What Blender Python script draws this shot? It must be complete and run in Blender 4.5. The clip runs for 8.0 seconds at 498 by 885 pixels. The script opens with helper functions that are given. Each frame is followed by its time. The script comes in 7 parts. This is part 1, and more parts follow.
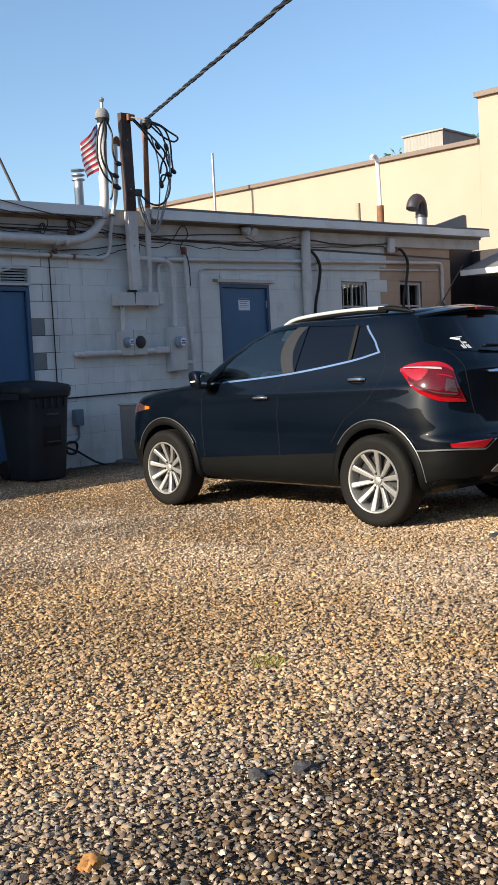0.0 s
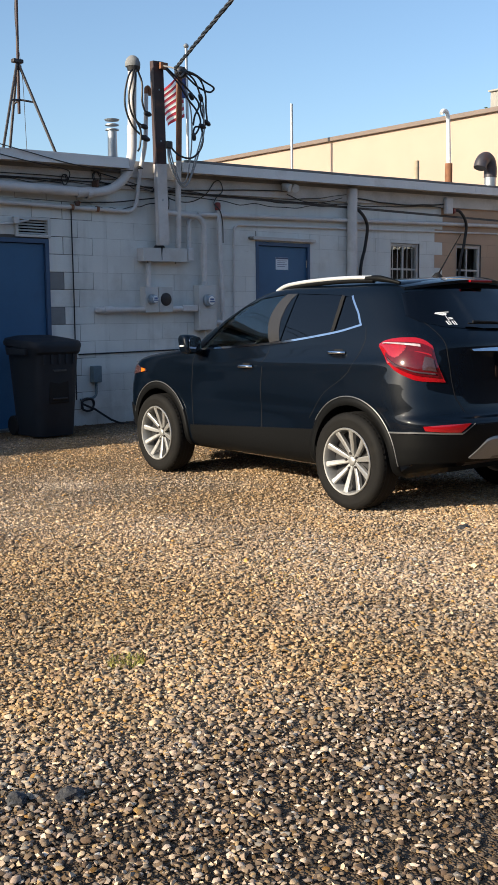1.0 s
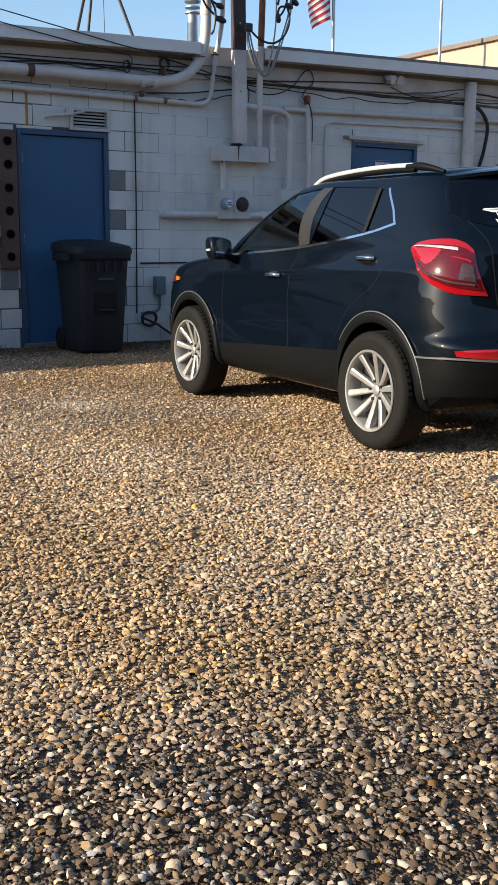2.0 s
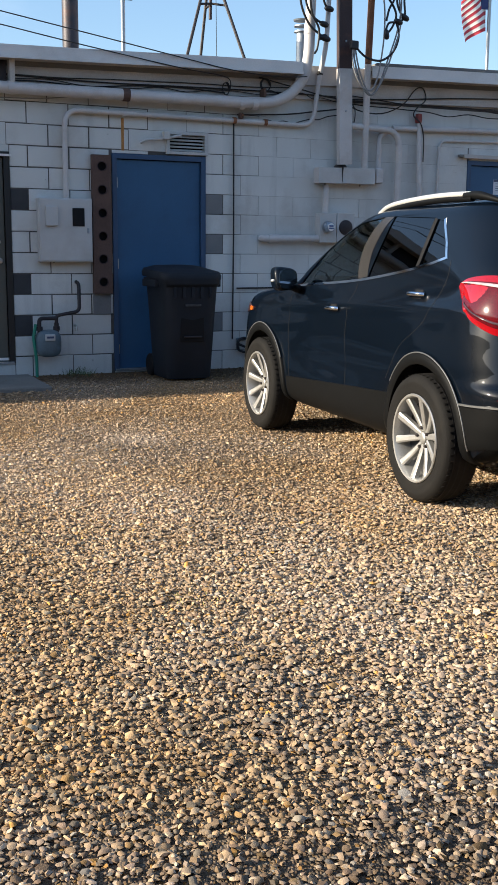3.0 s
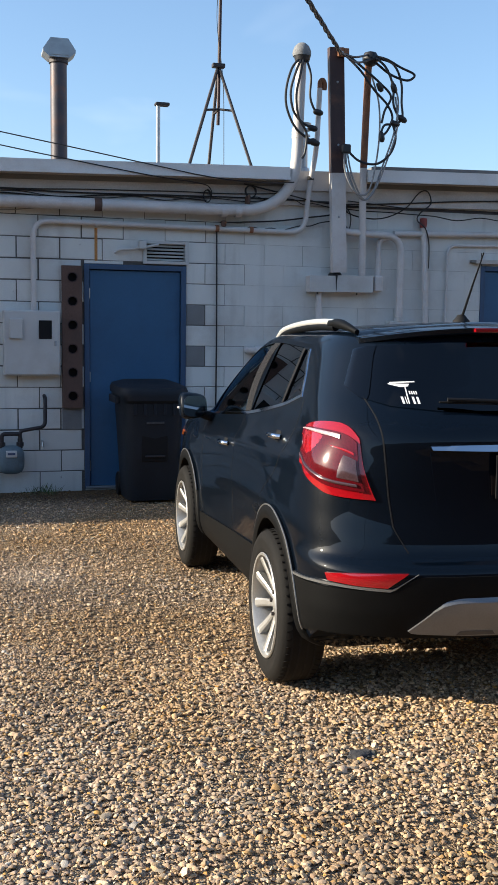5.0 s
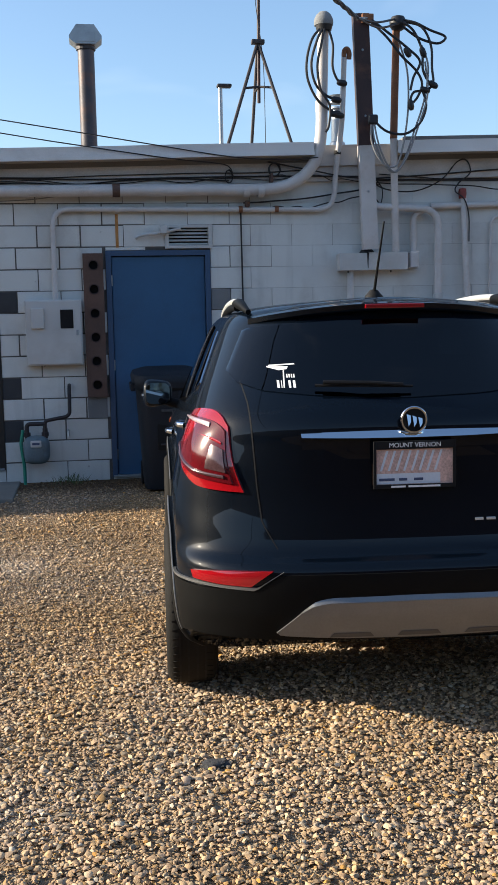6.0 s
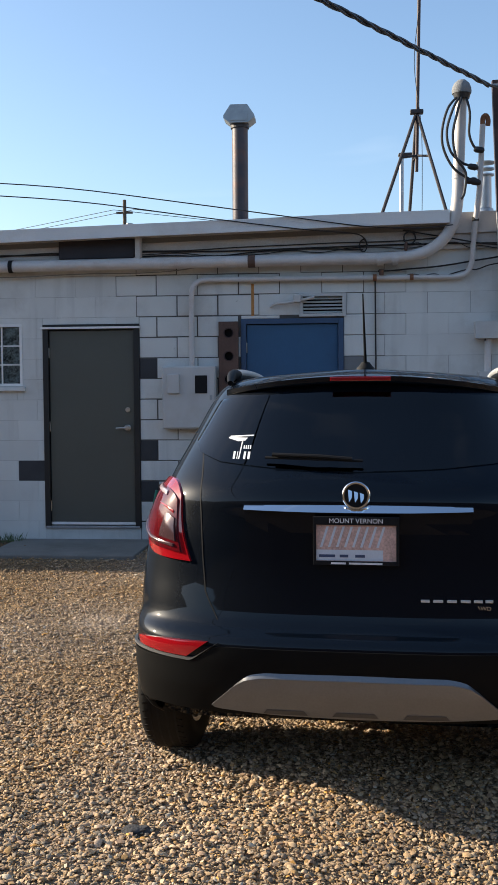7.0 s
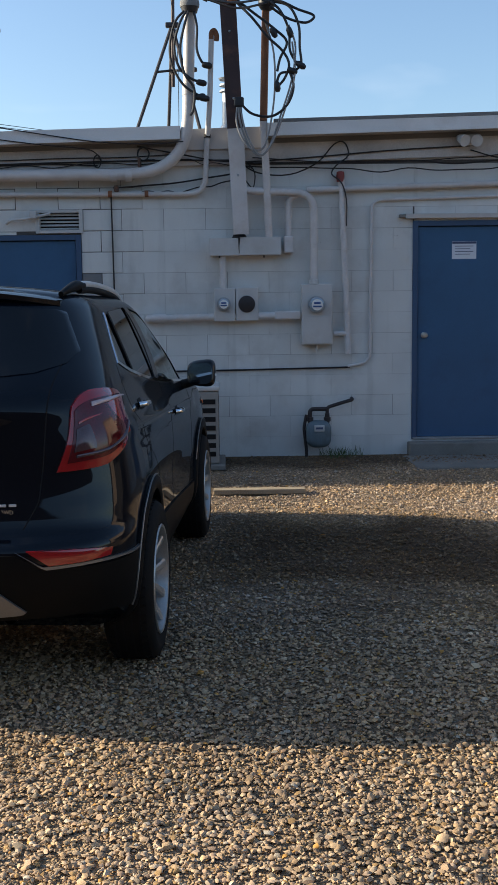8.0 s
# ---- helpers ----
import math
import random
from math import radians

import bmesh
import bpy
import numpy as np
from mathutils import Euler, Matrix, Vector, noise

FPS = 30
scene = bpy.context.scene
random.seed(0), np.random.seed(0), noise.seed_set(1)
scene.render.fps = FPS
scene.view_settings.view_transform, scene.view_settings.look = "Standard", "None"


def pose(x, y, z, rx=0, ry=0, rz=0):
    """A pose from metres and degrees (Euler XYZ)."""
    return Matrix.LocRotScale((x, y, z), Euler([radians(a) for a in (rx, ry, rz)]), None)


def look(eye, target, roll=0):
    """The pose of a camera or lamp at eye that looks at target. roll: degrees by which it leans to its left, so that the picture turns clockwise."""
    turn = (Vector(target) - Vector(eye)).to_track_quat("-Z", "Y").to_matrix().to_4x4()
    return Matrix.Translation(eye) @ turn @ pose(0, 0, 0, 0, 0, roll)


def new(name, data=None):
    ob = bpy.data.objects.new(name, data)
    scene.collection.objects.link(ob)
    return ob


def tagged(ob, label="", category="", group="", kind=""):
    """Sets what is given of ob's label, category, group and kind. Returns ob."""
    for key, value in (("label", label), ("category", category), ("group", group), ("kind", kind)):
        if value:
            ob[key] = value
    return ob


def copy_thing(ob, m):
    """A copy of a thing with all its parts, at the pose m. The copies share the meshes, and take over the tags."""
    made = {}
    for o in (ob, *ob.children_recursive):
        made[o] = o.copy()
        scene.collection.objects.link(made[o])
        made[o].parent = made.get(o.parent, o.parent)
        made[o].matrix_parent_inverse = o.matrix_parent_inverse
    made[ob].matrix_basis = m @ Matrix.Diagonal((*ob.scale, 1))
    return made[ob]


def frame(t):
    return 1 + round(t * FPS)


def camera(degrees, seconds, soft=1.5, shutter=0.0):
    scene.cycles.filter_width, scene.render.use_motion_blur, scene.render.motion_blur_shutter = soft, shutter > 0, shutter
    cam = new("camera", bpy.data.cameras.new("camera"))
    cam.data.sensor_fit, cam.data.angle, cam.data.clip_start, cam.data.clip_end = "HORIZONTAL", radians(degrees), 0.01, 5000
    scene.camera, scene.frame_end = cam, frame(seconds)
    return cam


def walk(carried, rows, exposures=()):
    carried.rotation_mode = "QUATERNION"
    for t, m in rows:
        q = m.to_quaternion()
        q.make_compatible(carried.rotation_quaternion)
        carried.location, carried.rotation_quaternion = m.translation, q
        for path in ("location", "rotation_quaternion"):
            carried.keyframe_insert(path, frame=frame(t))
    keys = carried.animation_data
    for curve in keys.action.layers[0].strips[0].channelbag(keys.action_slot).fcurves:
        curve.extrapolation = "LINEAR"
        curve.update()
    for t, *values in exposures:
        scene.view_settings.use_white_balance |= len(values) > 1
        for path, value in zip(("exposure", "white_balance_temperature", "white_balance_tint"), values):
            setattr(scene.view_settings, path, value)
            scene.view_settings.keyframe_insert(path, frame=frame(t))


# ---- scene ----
cam = camera(27.0, 8.0, soft=1.05)
PATH = [
    (0, (-6.912, -10.19, 1.325), (-5.448, -8.836, 1.165), -2.9),
    (0.5, (-6.155, -10.148, 1.259), (-4.751, -8.745, 1.012), 0.0),
    (1, (-5.963, -10.619, 1.408), (-4.642, -9.137, 1.164), -0.6),
    (1.5, (-5.175, -10.455, 1.265), (-4.008, -8.866, 0.927), -1.5),
    (1.7, (-4.809, -10.329, 1.222), (-3.681, -8.72, 0.851), -0.5),
    (3, (-3.533, -10.337, 1.354), (-2.751, -8.533, 0.991), 0.5),
    (3.5, (-3.099, -10.359, 1.426), (-2.379, -8.521, 1.103), 1.3),
    (4, (-2.668, -10.172, 1.458), (-2.002, -8.311, 1.148), 3.6),
    (4.5, (-2.276, -10.061, 1.524), (-1.673, -8.175, 1.244), -0.7),
    (5, (-1.853, -10.093, 1.585), (-1.295, -8.183, 1.389), 0.6),
    (5.2, (-1.633, -10.153, 1.633), (-1.092, -8.238, 1.433), 0.4),
    (6.3, (-0.349, -10.069, 1.56), (-0.221, -8.086, 1.337), -1.2),
    (6.5, (-0.113, -10.111, 1.56), (-0.096, -8.121, 1.366), -0.9),
    (7, (0.455, -10.153, 1.591), (0.268, -8.164, 1.493), -0.4),
    (7.5, (1.049, -10.242, 1.582), (0.616, -8.292, 1.483), -2.6),
    (7.6, (1.188, -10.225, 1.548), (0.806, -8.264, 1.454), -2.4),
    (7.7, (1.346, -10.104, 1.491), (1.077, -8.124, 1.4), -1.0),
    (7.8, (1.513, -10.057, 1.469), (1.329, -8.075, 1.278), -0.6),
    (7.9, (1.65, -10.207, 1.549), (1.604, -8.223, 1.299), -0.2),
    (8, (1.808, -10.261, 1.545), (1.852, -8.277, 1.294), -0.7),
]
walk(cam, [(t, look(eye, target, roll)) for t, eye, target, roll in PATH], [(0, 0.73, 6080, 8), (0.5, 0.66, 6120, 8), (1.5, 0.74, 6130, 8), (3.5, 0.97, 6100, 8), (5, 0.97, 6050, 8), (7, 0.91, 6200, 9), (7.5, 0.77, 6220, 10), (8, 0.79, 6160, 8)])

# ---- sun, sky ----
SUN_EL, SUN_AZ = 21.5, 9.5            # height, and degrees behind the wall's line, from -x towards +y
to_sun = Vector((-math.cos(radians(SUN_AZ)) * math.cos(radians(SUN_EL)), math.sin(radians(SUN_AZ)) * math.cos(radians(SUN_EL)), math.sin(radians(SUN_EL))))
world = bpy.data.worlds.new("sky")
scene.world = world
world.use_nodes = True
wn = world.node_tree
sky = wn.nodes.new("ShaderNodeTexSky")
sky.sky_type, sky.sun_disc = "NISHITA", False
sky.sun_elevation, sky.sun_rotation = radians(SUN_EL), math.atan2(to_sun.x, to_sun.y)
sky.air_density, sky.dust_density, sky.ozone_density = 1.0, 1.3, 2.0
# thin high cloud
tc = wn.nodes.new("ShaderNodeTexCoord")
cl = wn.nodes.new("ShaderNodeTexNoise")
cl.inputs["Scale"].default_value, cl.inputs["Detail"].default_value, cl.inputs["Distortion"].default_value = 2.6, 4.0, 0.4
mp = wn.nodes.new("ShaderNodeMapping")
mp.inputs["Scale"].default_value = (1.0, 1.0, 3.2)
cr = wn.nodes.new("ShaderNodeValToRGB")
cr.color_ramp.elements[0].position, cr.color_ramp.elements[1].position = 0.58, 0.85
cr.color_ramp.elements[0].color, cr.color_ramp.elements[1].color = (0, 0, 0, 1), (0.22, 0.22, 0.22, 1)
mx = wn.nodes.new("ShaderNodeMixRGB")
mx.inputs["Color2"].default_value = (7.5, 7.2, 7.0, 1)
wn.links.new(tc.outputs["Generated"], mp.inputs["Vector"])
wn.links.new(mp.outputs["Vector"], cl.inputs["Vector"])
wn.links.new(cl.outputs["Fac"], cr.inputs["Fac"])
wn.links.new(cr.outputs["Color"], mx.inputs["Fac"])
wn.links.new(sky.outputs["Color"], mx.inputs["Color1"])
bg = wn.nodes["Background"]
bg.inputs["Strength"].default_value = 0.122
wn.links.new(mx.outputs["Color"], bg.inputs["Color"])
sun = new("sun", bpy.data.lights.new("sun", "SUN"))
sun.data.energy, sun.data.angle, sun.data.color = 5.0, radians(0.5), (1.0, 0.84, 0.62)
sun.matrix_world = look(to_sun * 50, (0, 0, 0))


# ---- materials ----
def mat(name, color, rough=0.6, metal=0.0, var=0.15, scale=6.0, bump=0.1, fine=120.0, dirt=None, dirt_amount=0.0, coat=0.0, spec=0.5, rand=0.0, streak=0.0, coords="Object"):
    """A surface with colour variation at two scales, optional dirt patches and a fine relief."""
    m = bpy.data.materials.new(name)
    m.use_nodes = True
    nt = m.node_tree
    b = nt.nodes["Principled BSDF"]
    b.inputs["Roughness"].default_value, b.inputs["Metallic"].default_value = rough, metal
    b.inputs["Coat Weight"].default_value, b.inputs["Coat Roughness"].default_value = coat, 0.03
    b.inputs["Specular IOR Level"].default_value = spec
    co = nt.nodes.new("ShaderNodeNewGeometry").outputs["Position"] if coords == "World" else nt.nodes.new("ShaderNodeTexCoord").outputs[coords]
    n1 = nt.nodes.new("ShaderNodeTexNoise")
    n1.inputs["Scale"].default_value, n1.inputs["Detail"].default_value = scale, 5.0
    n2 = nt.nodes.new("ShaderNodeTexNoise")
    n2.inputs["Scale"].default_value, n2.inputs["Detail"].default_value = fine, 3.0
    nt.links.new(co, n1.inputs["Vector"])
    nt.links.new(co, n2.inputs["Vector"])
    add = nt.nodes.new("ShaderNodeMath")
    add.operation = "ADD"
    nt.links.new(n1.outputs["Fac"], add.inputs[0])
    nt.links.new(n2.outputs["Fac"], add.inputs[1])
    ramp = nt.nodes.new("ShaderNodeMapRange")
    ramp.inputs["From Min"].default_value, ramp.inputs["From Max"].default_value = 0.7, 1.3
    ramp.inputs["To Min"].default_value, ramp.inputs["To Max"].default_value = 1 - var, 1 + var
    nt.links.new(add.outputs[0], ramp.inputs["Value"])
    mul = nt.nodes.new("ShaderNodeVectorMath")
    mul.operation = "SCALE"
    mul.inputs[0].default_value = color
    if rand:
        info = nt.nodes.new("ShaderNodeObjectInfo")
        rr = nt.nodes.new("ShaderNodeMapRange")
        rr.inputs["To Min"].default_value, rr.inputs["To Max"].default_value = 1 - rand, 1 + rand
        nt.links.new(info.outputs["Random"], rr.inputs["Value"])
        pm = nt.nodes.new("ShaderNodeMath")
        pm.operation = "MULTIPLY"
        nt.links.new(rr.outputs[0], pm.inputs[0])
        nt.links.new(ramp.outputs[0], pm.inputs[1])
        nt.links.new(pm.outputs[0], mul.inputs["Scale"])
    else:
        nt.links.new(ramp.outputs[0], mul.inputs["Scale"])
    out = mul.outputs[0]
    if dirt:
        n3 = nt.nodes.new("ShaderNodeTexNoise")
        n3.inputs["Scale"].default_value, n3.inputs["Detail"].default_value, n3.inputs["Roughness"].default_value = scale * 0.7, 8.0, 0.65
        nt.links.new(co, n3.inputs["Vector"])
        r3 = nt.nodes.new("ShaderNodeMapRange")
        r3.inputs["From Min"].default_value, r3.inputs["From Max"].default_value = 0.52, 0.72
        r3.inputs["To Max"].default_value = dirt_amount
        nt.links.new(n3.outputs["Fac"], r3.inputs["Value"])
        mix = nt.nodes.new("ShaderNodeMixRGB")
        mix.inputs["Color2"].default_value = (*dirt, 1)
        nt.links.new(r3.outputs[0], mix.inputs["Fac"])
        nt.links.new(out, mix.inputs["Color1"])
        out = mix.outputs[0]
    if streak:
        # run-off stains drawn out downwards
        mp3 = nt.nodes.new("ShaderNodeMapping")
        mp3.inputs["Scale"].default_value = (7.0, 7.0, 0.55)
        n4 = nt.nodes.new("ShaderNodeTexNoise")
        n4.inputs["Scale"].default_value, n4.inputs["Detail"].default_value = 1.0, 6.0
        nt.links.new(co, mp3.inputs["Vector"])
        nt.links.new(mp3.outputs[0], n4.inputs["Vector"])
        r4 = nt.nodes.new("ShaderNodeMapRange")
        r4.inputs["From Min"].default_value, r4.inputs["From Max"].default_value = 0.56, 0.74
        r4.inputs["To Max"].default_value = streak
        nt.links.new(n4.outputs["Fac"], r4.inputs["Value"])
        mix4 = nt.nodes.new("ShaderNodeMixRGB")
        mix4.inputs["Color2"].default_value = (*[c * 0.55 for c in color], 1)
        nt.links.new(r4.outputs[0], mix4.inputs["Fac"])
        nt.links.new(out, mix4.inputs["Color1"])
        out = mix4.outputs[0]
        # small chips and scuffs through the paint
        n5 = nt.nodes.new("ShaderNodeTexNoise")
        n5.inputs["Scale"].default_value, n5.inputs["Detail"].default_value, n5.inputs["Roughness"].default_value = 7.0, 8.0, 0.7
        nt.links.new(co, n5.inputs["Vector"])
        r5 = nt.nodes.new("ShaderNodeMapRange")
        r5.inputs["From Min"].default_value, r5.inputs["From Max"].default_value = 0.67, 0.70
        r5.inputs["To Max"].default_value = 0.75
        nt.links.new(n5.outputs["Fac"], r5.inputs["Value"])
        mix5 = nt.nodes.new("ShaderNodeMixRGB")
        mix5.inputs["Color2"].default_value = (0.17, 0.155, 0.14, 1)
        nt.links.new(r5.outputs[0], mix5.inputs["Fac"])
        nt.links.new(out, mix5.inputs["Color1"])
        out = mix5.outputs[0]
    nt.links.new(out, b.inputs["Base Color"])
    if bump:
        bp = nt.nodes.new("ShaderNodeBump")
        bp.inputs["Strength"].default_value, bp.inputs["Distance"].default_value = bump, 0.004
        nt.links.new(add.outputs[0], bp.inputs["Height"])
        nt.links.new(bp.outputs[0], b.inputs["Normal"])
    return m


def glass(name, color, rough=0.01):
    m = bpy.data.materials.new(name)
    m.use_nodes = True
    b = m.node_tree.nodes["Principled BSDF"]
    b.inputs["Base Color"].default_value = (*color, 1)
    b.inputs["Transmission Weight"].default_value, b.inputs["Roughness"].default_value, b.inputs["IOR"].default_value = 1.0, rough, 1.5
    return m


WALL_PAINT = mat("painted_block", (0.62, 0.63, 0.61), 0.75, var=0.10, scale=2.2, bump=0.5, fine=160, dirt=(0.33, 0.30, 0.27), dirt_amount=0.45, rand=0.05, streak=0.35, coords="World")
WALL_REST = mat("painted_block_far", (0.62, 0.63, 0.61), 0.75, var=0.10, scale=2.2, bump=0.5, fine=160, dirt=(0.33, 0.30, 0.27), dirt_amount=0.45, streak=0.35, coords="World")
WALL_TAN = mat("tan_painted_block", (0.42, 0.29, 0.20), 0.8, var=0.12, scale=1.5, bump=0.5, fine=160)
# dark mortar, made darker for the shade its shallow joints lack
MORTAR = mat("mortar", (0.085, 0.08, 0.075), 0.9, var=0.3, scale=4, bump=0.4, dirt=(0.22, 0.21, 0.20), dirt_amount=0.8)
DARK_BLOCK = mat("dark_unpainted_block", (0.045, 0.046, 0.050), 0.9, var=0.25, scale=6, bump=0.5)
GREY_BLOCK = mat("bare_grey_block", (0.19, 0.195, 0.20), 0.85, var=0.15, scale=5, bump=0.5)
# invented dark surface, met only as a reflection in the car
DARK_BACKDROP = mat("dark_backdrop", (0.060, 0.045, 0.038), 0.9, var=0.25, scale=1.5, bump=0.3, fine=14)
CONCRETE = mat("concrete", (0.19, 0.185, 0.17), 0.9, var=0.2, scale=3, bump=0.4, dirt=(0.12, 0.11, 0.09), dirt_amount=0.6)
FASCIA = mat("fascia_paint", (0.66, 0.65, 0.64), 0.5, var=0.08, scale=2.0, bump=0.05, dirt=(0.30, 0.24, 0.18), dirt_amount=0.4)
EAVE = mat("eave_board_paint", (0.50, 0.47, 0.44), 0.7, var=0.15, scale=2.5, bump=0.2, dirt=(0.26, 0.22, 0.19), dirt_amount=0.5)
ROOFING = mat("roofing", (0.18, 0.18, 0.18), 0.9, var=0.2, scale=2, bump=0.4)
PIPE_PAINT = mat("painted_pipe", (0.56, 0.54, 0.53), 0.5, var=0.12, scale=5, bump=0.08, dirt=(0.28, 0.20, 0.13), dirt_amount=0.35)
RUST = mat("rusted_pipe", (0.20, 0.085, 0.04), 0.8, var=0.35, scale=7, bump=0.4, dirt=(0.12, 0.05, 0.03), dirt_amount=0.8)
STEEL_RED = mat("red_oxide_steel", (0.040, 0.020, 0.020), 0.6, var=0.25, scale=6, bump=0.2, dirt=(0.20, 0.08, 0.04), dirt_amount=0.5)
RUST_STAIN = mat("rust_stain", (0.42, 0.20, 0.06), 0.85, var=0.3, scale=9, bump=0.2)
GALV = mat("galvanised_steel", (0.36, 0.385, 0.41), 0.48, 0.8, var=0.15, scale=8, bump=0.05)
GREY_METAL = mat("painted_metal_box", (0.50, 0.50, 0.49), 0.5, var=0.08, scale=4, bump=0.06, dirt=(0.30, 0.25, 0.20), dirt_amount=0.3)
DARK_STEEL = mat("dark_steel", (0.035, 0.03, 0.032), 0.55, 0.3, var=0.3, scale=8, bump=0.1)
CABLE = mat("black_cable", (0.012, 0.012, 0.014), 0.5, var=0.2, scale=20, bump=0.05)
CABLE_DARK = mat("weathered_cable", (0.05, 0.05, 0.055), 0.6, var=0.2, scale=20, bump=0.05)
CABLE_GREY = mat("grey_cable", (0.22, 0.22, 0.22), 0.5, var=0.2, scale=20, bump=0.05)
BLUE_DOOR = mat("blue_door_paint", (0.031, 0.100, 0.205), 0.42, var=0.10, scale=2.0, bump=0.06, dirt=(0.02, 0.05, 0.11), dirt_amount=0.5)
BLUE_FRAME = mat("blue_frame_paint", (0.035, 0.075, 0.15), 0.5, var=0.12, scale=3.0, bump=0.06)
GREY_DOOR = mat("grey_green_door_paint", (0.085, 0.088, 0.075), 0.45, var=0.07, scale=2.0, bump=0.05)
BLACK_FRAME = mat("black_frame_paint", (0.012, 0.012, 0.012), 0.5, var=0.2, scale=6, bump=0.1)
BRASS = mat("door_hardware", (0.55, 0.53, 0.50), 0.3, 0.9, var=0.1, scale=20, bump=0.0)
BROWN_STEEL = mat("brown_steel_strip", (0.105, 0.06, 0.045), 0.75, var=0.25, scale=6, bump=0.2, dirt=(0.05, 0.035, 0.03), dirt_amount=0.5)
BLACK = mat("black_rubber", (0.007, 0.007, 0.008), 0.7, var=0.2, scale=10, bump=0.05, spec=0.25)
BIN_PLASTIC = mat("bin_plastic", (0.010, 0.014, 0.021), 0.6, var=0.25, scale=4, bump=0.2, fine=300, dirt=(0.03, 0.034, 0.04), dirt_amount=0.2, spec=0.3)
METER_BLUE = mat("gas_meter_paint", (0.12, 0.17, 0.20), 0.5, var=0.2, scale=9, bump=0.15, dirt=(0.06, 0.05, 0.04), dirt_amount=0.5)
GREEN_PIPE = mat("green_plastic_pipe", (0.02, 0.22, 0.15), 0.5, var=0.15, scale=9, bump=0.05)
RED_CAP = mat("red_cap", (0.20, 0.035, 0.03), 0.6, var=0.25, scale=12, bump=0.1)
WHITE = mat("white_paint", (0.78, 0.78, 0.76), 0.5, var=0.05, scale=6, bump=0.04)
PAPER = mat("paper_notice", (0.62, 0.66, 0.72), 0.8, var=0.05, scale=12, bump=0.02)
INK = mat("ink", (0.05, 0.07, 0.14), 0.7, var=0.1, scale=30, bump=0.0)
TAN_WALL = mat("tan_stucco", (0.42, 0.318, 0.252), 0.85, var=0.06, scale=0.8, bump=0.25, fine=60, dirt=(0.38, 0.29, 0.215), dirt_amount=0.3)
TAN_CAP = mat("brown_wall_cap", (0.16, 0.12, 0.10), 0.6, var=0.1, scale=2, bump=0.1)
UNIT_METAL = mat("grey_unit_metal", (0.27, 0.26, 0.24), 0.6, var=0.1, scale=4, bump=0.1)
# dark board; also gives the porch walls their shaded look
DARK_WOOD_SHADE = mat("dark_board_and_shade", (0.022, 0.018, 0.022), 0.6, var=0.3, scale=6, bump=0.2)
PLANK = mat("weathered_plank", (0.33, 0.27, 0.19), 0.8, var=0.3, scale=9, bump=0.3)
FLAG_RED, FLAG_BLUE = mat("flag_red", (0.42, 0.03, 0.05), 0.8, var=0.1, scale=9, bump=0.05), mat("flag_blue", (0.03, 0.05, 0.16), 0.8, var=0.1, scale=9, bump=0.05)
WEED = mat("dry_weed", (0.25, 0.235, 0.055), 0.8, var=0.4, scale=30, bump=0.1)
LEAF = mat("leaf", (0.055, 0.095, 0.025), 0.7, var=0.4, scale=6, bump=0.1)
BARK = mat("bark", (0.10, 0.075, 0.055), 0.9, var=0.3, scale=8, bump=0.4)
ASPHALT = mat("asphalt_lump", (0.055, 0.055, 0.058), 0.9, var=0.3, scale=30, bump=0.6)
GLASS_BLOCK = glass("block_glass", (0.70, 0.78, 0.78), 0.12)
PANE = glass("window_glass", (0.80, 0.86, 0.86), 0.02)
# mottled tones stand in for the wavy reflections in the glass blocks
BLOCK_MOTTLE = mat("block_reflection_mottle", (0.30, 0.33, 0.34), 0.9, var=0.95, scale=16, bump=0.0, fine=45)
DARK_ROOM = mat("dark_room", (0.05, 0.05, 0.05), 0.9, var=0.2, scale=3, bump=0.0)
# car
PAINT = mat("dark_blue_car_paint", (0.0010, 0.0030, 0.0070), 0.42, 0.0, var=0.06, scale=3, bump=0.0, coat=0.6, spec=0.05)
CLAD = mat("grey_black_cladding", (0.0038, 0.0041, 0.0045), 0.55, var=0.12, scale=8, bump=0.06, fine=400, spec=0.12)
SATIN_SHADE = mat("satin_recess_shade", (0.10, 0.10, 0.10), 0.4, 0.5, var=0.06, scale=8, bump=0.02)
SATIN = mat("satin_silver_trim", (0.21, 0.215, 0.22), 0.36, 0.6, var=0.06, scale=8, bump=0.02)
CHROME = mat("chrome", (0.80, 0.82, 0.84), 0.06, 1.0, var=0.02, scale=8, bump=0.0)
MIRROR = mat("mirror_glass", (0.22, 0.24, 0.26), 0.02, 1.0, var=0.01, scale=3, bump=0.0)
RAIL = mat("satin_rail", (0.72, 0.72, 0.70), 0.33, 0.45, var=0.04, scale=8, bump=0.02)
ALLOY = mat("machined_alloy", (0.46, 0.455, 0.44), 0.42, 0.7, var=0.08, scale=12, bump=0.02)
ALLOY_DARK = mat("dark_spoke_backing", (0.055, 0.055, 0.058), 0.45, 0.5, var=0.15, scale=12, bump=0.02)
TYRE = mat("tyre_rubber", (0.0065, 0.0060, 0.0056), 0.8, var=0.25, scale=9, bump=0.15, dirt=(0.020, 0.016, 0.012), dirt_amount=0.4, spec=0.25)
LENS_RED = mat("red_lamp_lens", (0.30, 0.004, 0.008), 0.08, var=0.08, scale=14, bump=0.0, coat=1.0)
LENS_SMOKE = mat("smoked_lamp_lens", (0.075, 0.040, 0.044), 0.15, 0.25, var=0.2, scale=14, bump=0.0, coat=0.4)
